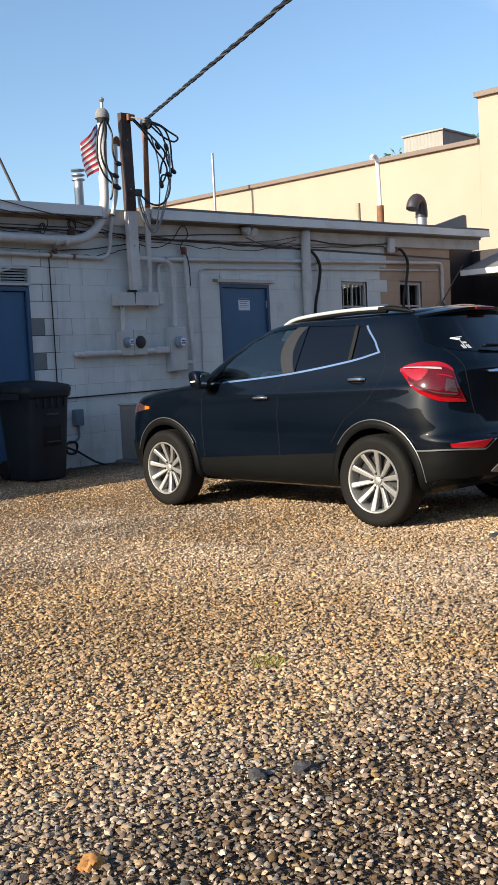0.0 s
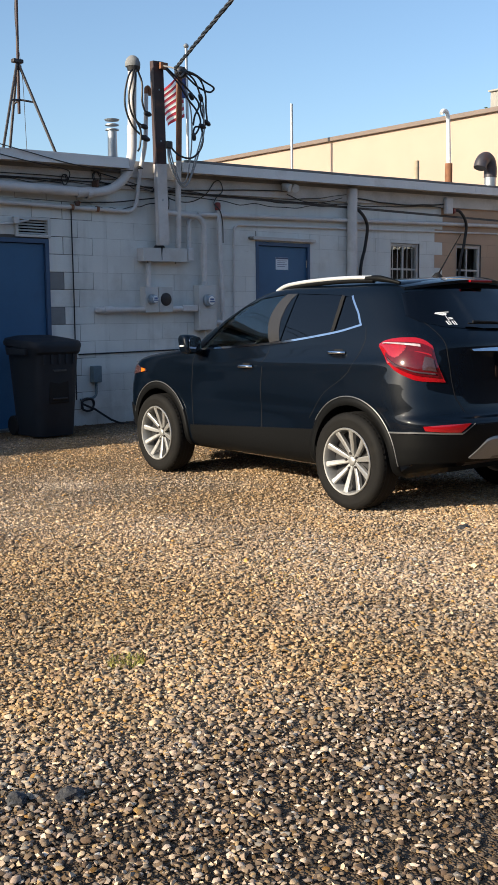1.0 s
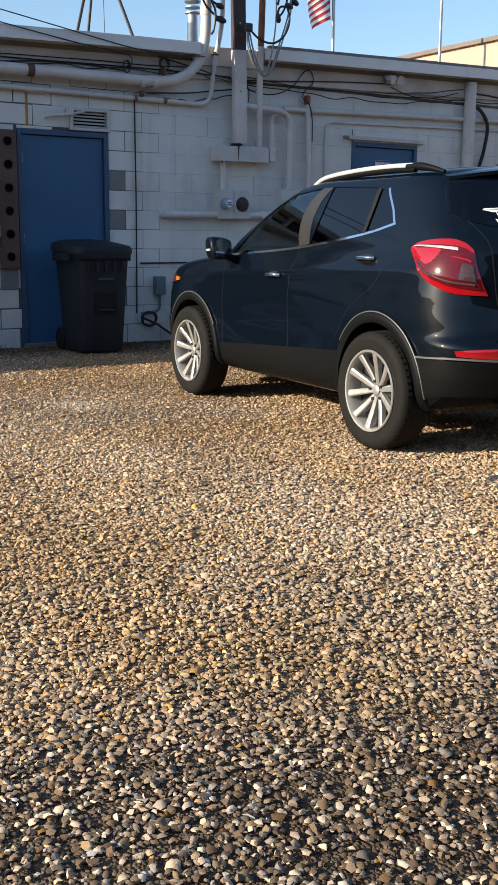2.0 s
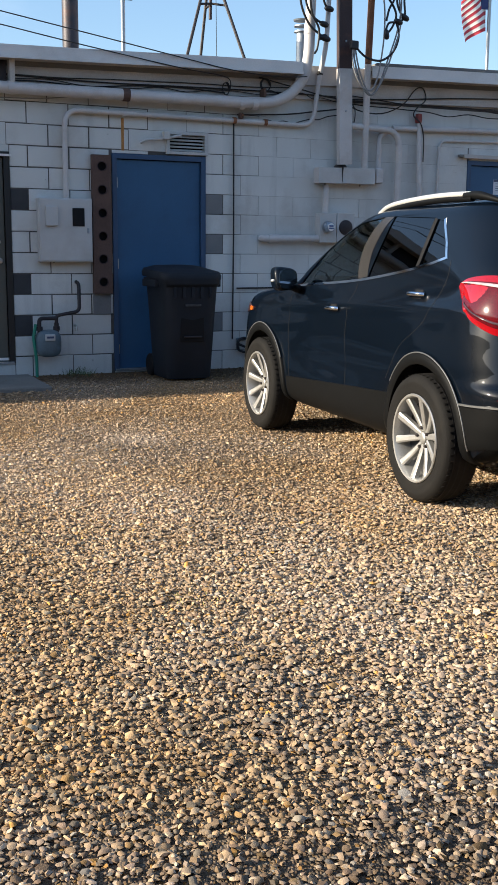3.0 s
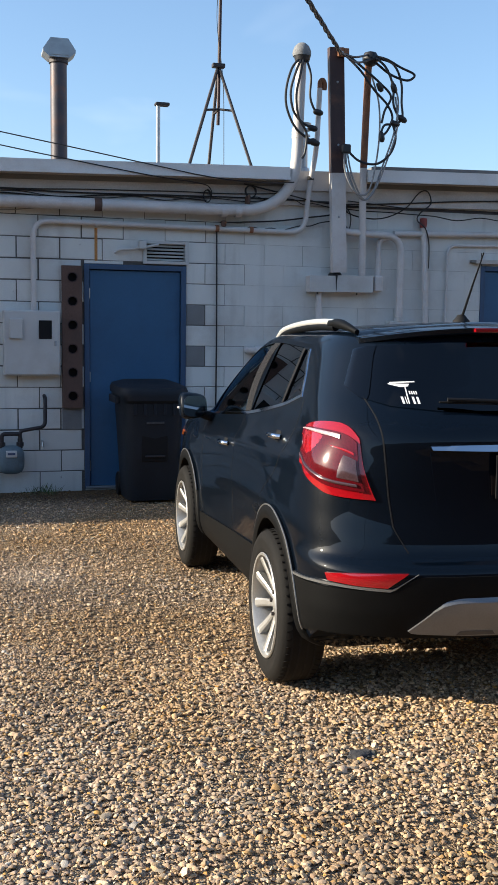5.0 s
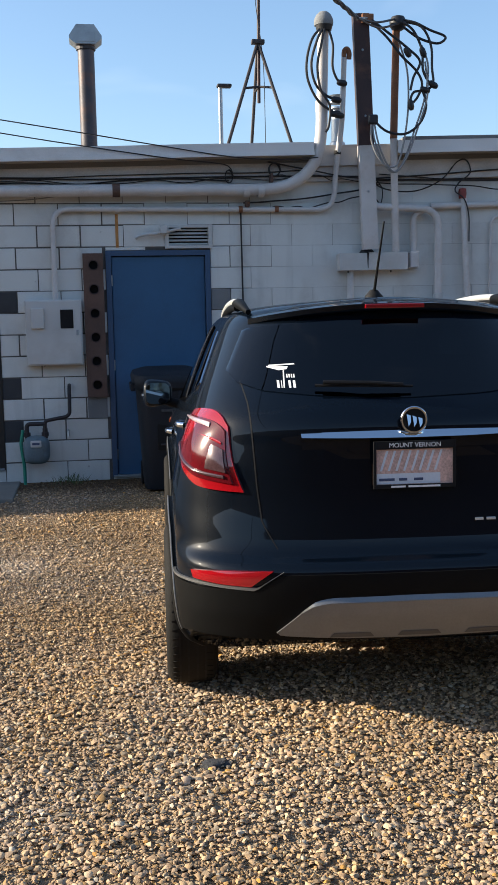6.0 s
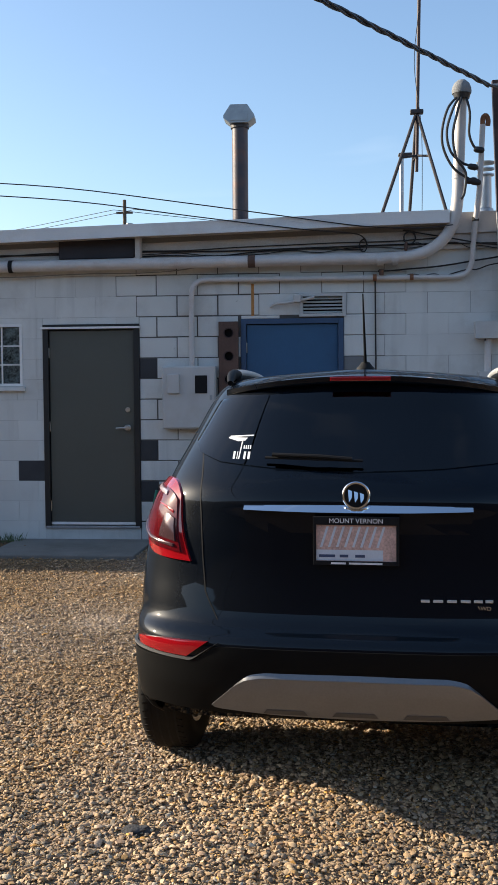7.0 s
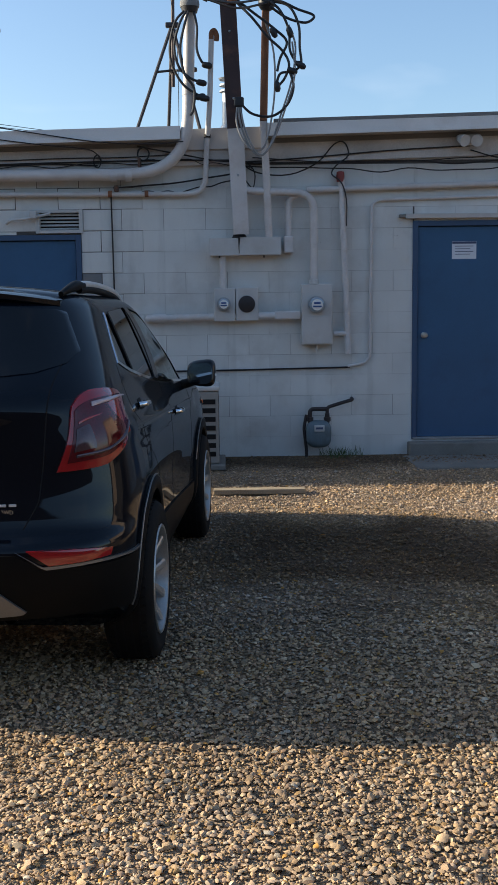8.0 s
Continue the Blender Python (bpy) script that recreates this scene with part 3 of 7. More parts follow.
for nm, (a, b, y0, y1, z0, z1) in {"wall_west": (WX0 - 0.2, WX0, 0.0, 11.0, -0.3, 2.93), "wall_north": (WX0, WX1, 10.8, 11.0, -0.3, 3.0), "wall_east": (WX1 + 0.002, WX1 + 0.2, 0.202, 11.0, -0.3, 3.2)}.items():
    tagged(part(nm, B(a, b, y0, y1, z0, z1), WALL_REST), "plain painted block wall of the long building", "wall", kind="structure")
# added behind and left of the camera to keep the car's reflections dark
tagged(part("wall_backdrop_across", B(-45, 45, -26.4, -26.0, -0.3, 7.0), DARK_BACKDROP), "unseen dark wall added across the yard for reflections", "wall", kind="structure")
tagged(part("wall_backdrop_west", B(-27.4, -27, -26.0, 12.0, -0.3, 7.0), DARK_BACKDROP), "unseen dark wall added west of the yard for reflections", "wall", kind="structure")
# added inside: floor, and a dark wall closing the unlit rooms behind the windows
tagged(part("wall_inner", B(WX0, WX1, 2.2, 2.3, 0.0, 2.97), DARK_ROOM), "added inner wall, coloured dark for the unlit rooms", "wall", kind="structure")
tagged(part("floor", B(WX0, WX1, THICK, 10.8, 0.0, 0.13), CONCRETE), "concrete floor inside the building", "floor", kind="structure")


def sloped(x0, x1, y0, y1, lo, hi, step=1.0):
    """A board that follows the roof's fall: lo and hi are offsets from the eave's top."""
    bm = bmesh.new()
    n = max(1, int((x1 - x0) / step))
    rows = []
    for i in range(n + 1):
        x = x0 + (x1 - x0) * i / n
        wob = 0.0012 * math.sin(x * 3.1) + 0.0008 * math.sin(x * 7.7)
        rows.append([bm.verts.new((x, y, eave(x) + z + wob)) for y, z in ((y0, lo), (y1, lo), (y1, hi), (y0, hi))])
    for u, v in zip(rows, rows[1:]):
        for k in range(4):
            bm.faces.new((u[k], u[(k + 1) % 4], v[(k + 1) % 4], v[k]))
    bm.faces.new(rows[0])
    bm.faces.new(list(reversed(rows[-1])))
    return bm


roof = part("roof", sloped(WX0 - 0.1, 10.80, -0.05, 11.1, -0.16, -0.02), ROOFING)
tagged(roof, "flat dark built-up roof of the long building", "roof", kind="structure")
trim_frieze = part("frieze_trim", sloped(WX0, 10.75, -0.045, 0.12, -0.34, -0.10), EAVE)
for nm, a, b, mt in (("wall_upper", 2.0, TANX, WALL_REST), ("wall_upper_east", TANX + 0.001, WX1, WALL_TAN)):
    up = prism([(a, WTOP + 0.001), (b, WTOP + 0.001), (b, eave(b) - 0.26), (a, eave(a) - 0.26)], 0.006, THICK)
    tagged(part(nm, up, mt), "painted top course of the block wall under the eave", "wall", kind="structure")
tagged(trim_frieze, "weathered painted board under the eave", "trim", kind="structure")
for a, b in ((WX0 - 0.1, 1.42), (2.24, 10.80)):
    f = part("fascia_trim", sloped(a, b, -0.24, -0.222, -0.115, 0.0, 0.6), FASCIA)
    tagged(f, "grey-white metal fascia with a dirty drip edge", "fascia", kind="structure")
    part("drip_edge", sloped(a, b, -0.252, -0.2405, -0.122, -0.096, 0.6), FASCIA, f)
    part("top_flange", sloped(a, b, -0.222, 0.0, -0.02, 0.003, 0.6), FASCIA, f)
    part("soffit", sloped(a, b, -0.222, -0.047, -0.112, -0.096, 0.6), EAVE, f)
tagged(part("roof_edge_trim", sloped(2.30, 10.80, -0.236, 0.02, 0.0035, 0.034, 0.6), ROOFING), "dark roofing felt lapped over the fascia", "trim", kind="structure")
seam = bmesh.new()
for x in (-9.1, -6.05, -3.0, 5.3, 8.3):
    box(seam, x - 0.02, x + 0.02, -0.247, -0.2405, eave(x) - 0.09, eave(x) + 0.004)
tagged(part("fascia_joint_trim", seam, FASCIA), "lapped joints of the metal fascia", "trim", kind="structure")
tagged(part("notch_trim", sloped(1.42, 2.24, -0.075, -0.047, -0.20, -0.005, 0.3), EAVE), "flat board where the fascia is cut back for the pipes", "trim", kind="structure")
# raised grey flashing at the far end of the roof
wedge = prism([(9.1, 3.44), (10.9, 3.48), (10.9, 3.86), (10.8, 3.87)], 0.30, 0.36)
tagged(part("flashing_trim", wedge, GREY_BLOCK), "grey sheet-metal end flashing on the roof", "trim", kind="structure")


def hinge_door(name, opening, leaf_mat, frame_mat, label, frame_w=0.05, sill=0.0, knob_x=None, knob_z=1.25, lever=False):
    """A steel door with its frame, threshold and hardware, set back in its opening."""
    x0, x1, z0, z1 = opening
    d = thing(name, ((x0 + x1) / 2, 0, z0), label=label, category="door", kind="structure")
    w, h = (x1 - x0) / 2, z1 - z0
    fr = bmesh.new()
    box(fr, -w, -w + frame_w, -0.012, 0.14, 0, h, 0.003)
    box(fr, w - frame_w, w, -0.012, 0.14, 0, h, 0.003)
    box(fr, -w + frame_w, w - frame_w, -0.012, 0.14, h - frame_w, h, 0.003)
    part("frame", fr, frame_mat, d)
    st = bmesh.new()
    box(st, -w + frame_w, -w + frame_w + 0.014, 0.045, 0.10, 0, h - frame_w)
    box(st, w - frame_w - 0.014, w - frame_w, 0.045, 0.10, 0, h - frame_w)
    part("door_stop", st, frame_mat, d)
    part("leaf", B(-w + frame_w + 0.006, w - frame_w - 0.006, 0.02, 0.062, 0.02, h - frame_w - 0.006, 0.003), leaf_mat, d)
    part("threshold", B(-w + 0.01, w - 0.01, -0.02, 0.14, -0.005, 0.018, 0.003), GALV, d)
    side = 1 if (knob_x or 1) > 0 else -1
    kx = side * (w - frame_w - 0.07)
    hd = part("handle", lathe([(0.0, 0.0), (0.030, 0.0), (0.030, -0.008), (0.012, -0.012), (0.012, -0.04), (0.026, -0.045), (0.030, -0.06), (0.022, -0.072), (0.0, -0.075)], "y", 16, (kx, 0.02, knob_z - z0)), BRASS, d, smooth=True)
    if lever:
        part("lever", T(smooth_path([(kx, -0.045, knob_z - z0), (kx - side * 0.05, -0.05, knob_z - z0), (kx - side * 0.11, -0.045, knob_z - z0 - 0.004)], 4), 0.009, 8), BRASS, d, smooth=True)
        part("deadbolt", lathe([(0.0, 0.0), (0.026, 0.0), (0.024, -0.012), (0.0, -0.014)], "y", 14, (kx, 0.02, knob_z - z0 + 0.18)), BRASS, d, smooth=True)
    for hz in (0.22, h * 0.5, h - 0.28):
        part("hinge", T([(-side * (w - frame_w - 0.002), 0.012, hz - 0.05), (-side * (w - frame_w - 0.002), 0.012, hz + 0.05)], 0.008, 8), BRASS, d, smooth=True)
    return d


door_1 = hinge_door("door_1", OPEN["door_1"], GREY_DOOR, BLACK_FRAME, "grey-green steel door in a black frame, shut", 0.055, knob_z=1.24, lever=True)
part("weatherstrip", B(-0.43, 0.43, 0.012, 0.0198, 0.03, 0.055), WHITE, door_1, "pale aluminium sweep")
part("drip_cap", B(-0.50, 0.50, -0.035, -0.0125, 1.985, 2.005), WHITE, door_1)
door_2 = hinge_door("door_2", OPEN["door_2"], BLUE_DOOR, BLUE_FRAME, "blue painted steel door, shut, behind a wheeled bin", 0.05, knob_z=1.13)
door_3 = hinge_door("door_3", OPEN["door_3"], BLUE_DOOR, BLUE_FRAME, "blue painted steel door with a paper notice, shut", 0.05, knob_x=-1, knob_z=1.29)
lint = thing("lintel", (4.18, 0, 2.42), label="weathered wooden drip board over the blue door", category="lintel", kind="structure")
part("board", B(-0.60, 0.60, -0.055, -0.001, 0.0, 0.045, 0.004), EAVE, lint)
part("broken_end", B(-0.66, -0.598, -0.05, -0.004, 0.01, 0.04, 0.006), CONCRETE, lint)
notice = thing("paper_notice", (4.17, 0.0182, 2.115), label="white printed paper notice taped to the blue door", category="notice")
part("sheet", B(-0.12, 0.12, -0.0012, 0.0, -0.085, 0.085), PAPER, notice)
part("heading_bar", B(-0.118, 0.118, -0.0024, -0.0013, 0.062, 0.083), INK, notice)
for i in range(4):
    part("text_bar", B(-0.09, 0.09 - 0.03 * (i % 2), -0.0022, -0.0013, 0.036 - 0.026 * i, 0.042 - 0.026 * i), INK, notice)

# steps and slabs at the doors
s1 = part("door_step", B(-2.85, -1.45, -1.02, 0.011, 0.0, 0.125, 0.012), CONCRETE)
tagged(s1, "low worn concrete slab before the grey-green door", "step", kind="structure")
s2 = part("door_sill", B(3.62, 4.75, -0.16, 0.011, 0.05, 0.235, 0.01), CONCRETE)
tagged(s2, "cracked concrete sill under the blue door", "sill", kind="structure")
s3 = part("landing_slab", B(3.55, 5.1, -0.95, -0.161, 0.02, 0.115, 0.012), CONCRETE)
tagged(s3, "low concrete slab before the blue door", "slab", kind="structure")


def block_window(name, opening):
    x0, x1, z0, z1 = opening
    wnd = thing(name, ((x0 + x1) / 2, 0, z0), label="glass block window in a white frame", category="window", kind="structure")
    w, h = (x1 - x0) / 2, z1 - z0
    fr = bmesh.new()
    for a, b, c, e in ((-w, -w + 0.028, 0, h), (w - 0.028, w, 0, h), (-w + 0.028, w - 0.028, h - 0.028, h), (-w + 0.028, w - 0.028, 0, 0.028)):
        box(fr, a, b, -0.008, 0.032, c, e, 0.002)
    part("window_frame", fr, WHITE, wnd)
    part("window_sill", B(-w - 0.03, w + 0.03, -0.04, -0.001, -0.05, -0.002, 0.006), WALL_REST, wnd)
    cw, chh = (2 * w - 0.056) / 3, (h - 0.056) / 3
    ms = bmesh.new()
    for i in range(1, 3):
        x = -w + 0.028 + cw * i
        box(ms, x - 0.0065, x + 0.0065, 0.012, 0.030, 0.028, h - 0.028)
        z = 0.028 + chh * i
        box(ms, -w + 0.028, w - 0.028, 0.014, 0.029, z - 0.0065, z + 0.0065)
    part("mortar_grid", ms, WHITE, wnd)
    for i in range(3):
        for k in range(3):
            a, c = -w + 0.028 + cw * i + 0.008, 0.028 + chh * k + 0.008
            bm = bmesh.new()
            n = 6
            vs = [[bm.verts.new((a + (cw - 0.016) * u / n, 0.02 + 0.011 * math.sin(u * 2.9 + i * 1.7) * math.cos(q * 2.6 + k * 2.1) + 0.012 * max(abs(u / n - 0.5), abs(q / n - 0.5)), c + (chh - 0.016) * q / n)) for u in range(n + 1)] for q in range(n + 1)]
            for r0, r1 in zip(vs, vs[1:]):
                for u in range(n):
                    bm.faces.new((r0[u], r0[u + 1], r1[u + 1], r1[u]))
            ex = bmesh.ops.extrude_face_region(bm, geom=list(bm.faces))
            bmesh.ops.translate(bm, verts=[v for v in ex["geom"] if isinstance(v, bmesh.types.BMVert)], vec=(0, 0.022, 0))
            part("pane", bm, GLASS_BLOCK, wnd, smooth=True)
    # added panel that carries the painted reflections behind the panes
    part("backing", B(-w + 0.03, w - 0.03, 0.062, 0.072, 0.03, h - 0.03), BLOCK_MOTTLE, wnd)
    return wnd


block_window("window_1", OPEN["window_1"])
block_window("window_2", OPEN["window_2"])


def sash_window(name, opening, label, bars):
    x0, x1, z0, z1 = opening
    wnd = thing(name, ((x0 + x1) / 2, 0, z0), label=label, category="window", kind="structure")
    w, h = (x1 - x0) / 2, z1 - z0
    fr = bmesh.new()
    for a, b, c, e in ((-w, -w + 0.05, 0, h), (w - 0.05, w, 0, h), (-w + 0.05, w - 0.05, h - 0.05, h), (-w + 0.05, w - 0.05, 0, 0.05)):
        box(fr, a, b, 0.03, 0.12, c, e, 0.003)
    part("window_frame", fr, EAVE, wnd)
    part("mullion", B(-0.014, 0.014, 0.045, 0.09, 0.05, h - 0.05), EAVE, wnd)
    part("rail", B(-w + 0.05, w - 0.05, 0.046, 0.088, h * 0.5 - 0.014, h * 0.5 + 0.014), EAVE, wnd)
    for a, b in ((-w + 0.05, -0.014), (0.014, w - 0.05)):
        for c, e in ((0.05, h * 0.5 - 0.014), (h * 0.5 + 0.014, h - 0.05)):
            p = part("pane", B(a, b, 0.066, 0.072, c, e), PANE, wnd)
            p.visible_shadow = False
    part("window_sill", B(-w - 0.04, w + 0.04, -0.05, -0.001, -0.06, -0.004, 0.006), WALL_REST, wnd)
    for i in range(bars):
        x = -w + 0.06 + (2 * w - 0.12) * i / max(1, bars - 1)
        part("bar", T([(x, 0.012, 0.02), (x, 0.012, h - 0.02)], 0.006, 8), EAVE, wnd)
    return wnd


sash_window("window_3", OPEN["window_3"], "small window behind pale iron bars in the painted wall", 6)
sash_window("window_4", OPEN["window_4"], "small four-pane window in the tan painted wall", 0)

# louvred vent over the first blue door
lv = thing("wall_vent", (0.2275, 0, 2.315), label="grey-white louvred wall vent above the blue door", category="vent")
fr = bmesh.new()
for a, b, c, e in ((-0.2275, -0.19, 0, 0.225), (0.19, 0.2275, 0, 0.225), (-0.19, 0.19, 0.195, 0.225), (-0.19, 0.19, 0, 0.03)):
    box(fr, a, b, -0.022, 0.06, c, e, 0.003)
part("frame", fr, GREY_METAL, lv)
part("backing", B(-0.19, 0.19, 0.055, 0.065, 0.03, 0.195), BLACK, lv)
for i in range(5):
    z = 0.045 + 0.033 * i
    sm = B(-0.19, 0.19, -0.013, 0.013, -0.003, 0.003)
    bmesh.ops.transform(sm, matrix=pose(0, 0.015, z, 38), verts=sm.verts)
    part("slat", sm, GREY_METAL, lv)

# ---- the neighbouring tan building ----
tb = thing("tan_building", (16.16, 0, 0), label="tan stuccoed building with brown wall caps, sunlit", category="building")
part("wall", B(0, 24, 2.97, 30.0, -0.3, 6.30), TAN_WALL, tb)
part("tall_wall", B(0, 24, -5.1, 2.968, -0.3, 7.39), TAN_WALL, tb)
part("cap", B(-0.10, 24, 2.972, 30.1, 6.302, 6.42, 0.012), TAN_CAP, tb)
part("tall_cap", B(-0.10, 24, -5.2, 3.04, 7.392, 7.525, 0.012), TAN_CAP, tb)
ru = thing("rooftop_unit", (18.1, 5.35, 6.42), label="grey corrugated rooftop air unit", category="air conditioner")
n = 22
prof = [(-0.73 + 0.015 * (i % 2), -0.61 + 1.22 * i / n) for i in range(n + 1)]
part("cabinet", prism(prof + [(0.91, 0.61), (0.91, -0.61)], 0.0, 0.68, "xy"), UNIT_METAL, ru)
part("lid", B(-0.78, 0.96, -0.66, 0.66, 0.682, 0.73, 0.01), UNIT_METAL, ru)
part("curb", B(-0.67, 0.85, -0.55, 0.55, -0.12, 0.0), TAN_CAP, ru)

# canopy and dark porch past the end of the block wall
cp = thing("porch_canopy", (10.1, 0, 2.66), label="low canopy with a white edge over a dark porch", category="canopy", kind="structure")
part("edge_board", B(-0.03, 0.0, -4.0, -0.02, 0.0, 0.10), WHITE, cp)
cb = prism([(0.002, 0.02), (1.86, 0.02), (1.86, 0.62), (0.002, 0.11)], -4.0, -0.02)
part("canopy_roof", cb, ROOFING, cp)
# walls coloured dark for the porch's shade; the side wall is added
part("shade_back_wall", B(-0.14, 1.86, 0.82, 0.9, -2.9, 0.74), DARK_WOOD_SHADE, cp)
part("shade_side_wall", B(1.862, 1.94, -4.0, 0.9, -2.9, 0.62), DARK_WOOD_SHADE, cp)
part("post", B(0.02, 0.12, -3.9, -3.8, -2.72, 0.018), DARK_WOOD_SHADE, cp)


# ---- the parked car ----
# Plan outlines by height: z, rear end, front end, half width, rear corner length and squareness, front corner length and squareness
LEVELS = [(0.235, -0.60, 3.18, 0.760, 0.46, 3.2, 0.60, 3.0), (0.255, -0.68, 3.26, 0.825, 0.47, 3.2, 0.62, 3.0), (0.30, -0.75, 3.33, 0.885, 0.49, 3.2, 0.64, 3.0),
          (0.38, -0.800, 3.37, 0.908, 0.50, 3.2, 0.66, 3.0), (0.48, -0.835, 3.40, 0.916, 0.52, 3.2, 0.68, 3.0), (0.58, -0.850, 3.42, 0.918, 0.53, 3.2, 0.70, 3.0),
          (0.645, -0.852, 3.42, 0.918, 0.53, 3.2, 0.70, 3.0), (0.672, -0.842, 3.42, 0.917, 0.53, 3.2, 0.70, 3.0), (0.690, -0.800, 3.42, 0.915, 0.52, 3.2, 0.70, 3.0),
          (0.712, -0.775, 3.42, 0.914, 0.52, 3.2, 0.70, 3.0), (0.78, -0.758, 3.41, 0.912, 0.52, 3.2, 0.70, 3.0), (0.86, -0.742, 3.39, 0.908, 0.52, 3.1, 0.70, 3.0),
          (0.94, -0.730, 3.36, 0.902, 0.52, 3.1, 0.70, 3.0), (1.00, -0.726, 3.30, 0.894, 0.53, 3.1, 0.72, 3.0), (1.035, -0.724, 3.18, 0.887, 0.53, 3.1, 0.72, 3.0),
          (1.06, -0.723, 3.02, 0.880, 0.54, 3.1, 0.75, 3.0), (1.085, -0.722, 2.82, 0.871, 0.54, 3.1, 0.75, 3.0), (1.11, -0.722, 2.60, 0.861, 0.55, 3.1, 0.70, 3.0),
          (1.13, -0.722, 2.40, 0.853, 0.55, 3.1, 0.60, 3.2), (1.15, -0.724, 2.315, 0.845, 0.56, 3.1, 0.50, 3.4), (1.18, -0.724, 2.26, 0.834, 0.56, 3.1, 0.48, 3.4),
          (1.22, -0.708, 2.215, 0.822, 0.56, 3.1, 0.48, 3.4), (1.26, -0.674, 2.15, 0.808, 0.57, 3.1, 0.48, 3.4), (1.30, -0.634, 2.085, 0.793, 0.57, 3.1, 0.48, 3.4),
          (1.36, -0.576, 1.98, 0.770, 0.58, 3.0, 0.47, 3.4), (1.42, -0.518, 1.865, 0.746, 0.58, 3.0, 0.46, 3.4), (1.48, -0.464, 1.745, 0.721, 0.58, 3.0, 0.45, 3.4),
          (1.53, -0.420, 1.635, 0.700, 0.58, 3.0, 0.44, 3.3), (1.575, -0.390, 1.53, 0.678, 0.58, 2.9, 0.44, 3.2), (1.605, -0.374, 1.44, 0.655, 0.58, 2.9, 0.44, 3.0),
          (1.632, -0.360, 1.30, 0.622, 0.56, 2.8, 0.44, 2.8), (1.652, -0.348, 1.17, 0.560, 0.54, 2.7, 0.42, 2.6), (1.667, -0.335, 1.00, 0.450, 0.48, 2.6, 0.40, 2.5),
          (1.678, -0.310, 0.80, 0.300, 0.42, 2.5, 0.35, 2.4), (1.683, -0.270, 0.60, 0.150, 0.30, 2.4, 0.30, 2.2)]
LV = np.array(LEVELS)
# the same, fine-stepped and eased so that the panels curve without kinks
FINE_STEP = 0.004
fine_z = np.arange(LV[0, 0], LV[-1, 0] + FINE_STEP, FINE_STEP)
ease = np.exp(-0.5 * (np.arange(-9, 10) / 3.2) ** 2)
FINE = np.stack([np.convolve(np.pad(np.interp(fine_z, LV[:, 0], LV[:, k]), 9, "reflect", reflect_type="odd"), ease / ease.sum(), "valid") for k in range(1, 8)], axis=1)


def level(z):
    """The plan outline's numbers at height z, smoothly between the levels."""
    u = min(max((z - LV[0, 0]) / FINE_STEP, 0.0), len(FINE) - 1.001)
    i = int(u)
    return [float(a + (b - a) * (u - i)) for a, b in zip(FINE[i], FINE[i + 1])]


def bulge(x, z):
    """Muscle over the wheels, and the hollow of the doors between them."""
    g = 0.020 * math.exp(-((x + 0.02) / 0.42) ** 2 - ((z - 0.80) / 0.16) ** 2) + 0.014 * math.exp(-((x - 2.55) / 0.40) ** 2 - ((z - 0.80) / 0.16) ** 2)
    g -= 0.022 * math.exp(-((x - 1.25) / 0.75) ** 2 - ((z - 0.62) / 0.17) ** 2)
    g += 0.010 * math.exp(-((z - (1.005 + 0.035 * (1.3 - x))) / 0.035) ** 2) * (1 if -0.35 < x < 2.3 else 0)
    return g


def outline(z, t, push=0.0):
    """A point of the left half outline at height z. t runs 0..1 round the rear corner from the middle of the tail, 1..2 along the side, 2..3 round the front corner."""
    xr, xf, w, ar, nr, af, nf = level(z)
    sr, sf = xr + ar, xf - af
    if t <= 1:
        a = t * math.pi / 2
        x, y = sr - ar * math.cos(a) ** (2 / nr), w * math.sin(a) ** (2 / nr)
    elif t <= 2:
        x, y = sr + (sf - sr) * (t - 1), w
    else:
        a = (3 - t) * math.pi / 2
        x, y = sf + af * math.cos(a) ** (2 / nf), w * math.sin(a) ** (2 / nf)
    y += bulge(x, z) * min(1.0, y / 0.7)
    if push:
        e = 1e-3
        p, q = outline(z, min(3.0, t + e)), outline(z, max(0.0, t - e))
        d = Vector((p[0] - q[0], p[1] - q[1]))
        d = Vector((d.y, -d.x)).normalized() if d.length > 1e-9 else Vector((-1, 0))
        d = -d if (d.y < 0 if 0.02 < t < 2.98 else (d.x > 0) == (t < 1)) else d
        x, y = x + d.x * push, y + d.y * push
    return x, y


def t_at_x(z, x):
    """Where along the outline the side passes x."""
    lo, hi = 0.0, 3.0
    for _ in range(40):
        m = (lo + hi) / 2
        lo, hi = (m, hi) if outline(z, m)[0] < x else (lo, m)
    return lo


def t_at_y(z, y):
    lo, hi = 0.0, 1.0
    for _ in range(40):
        m = (lo + hi) / 2
        lo, hi = (m, hi) if outline(z, m)[1] < y else (lo, m)
    return lo


def tz(kind, v, z):
    return (t_at_x(z, v) if kind == "x" else t_at_y(z, v), z)


def resample(line, n):
    p = np.array(line, float)
    s = np.r_[0, np.cumsum(np.linalg.norm(np.diff(p, axis=0) * (1.0, 3.0), axis=1))]
    u = np.linspace(0, s[-1], n + 1)
    return np.c_[np.interp(u, s, p[:, 0]), np.interp(u, s, p[:, 1])]


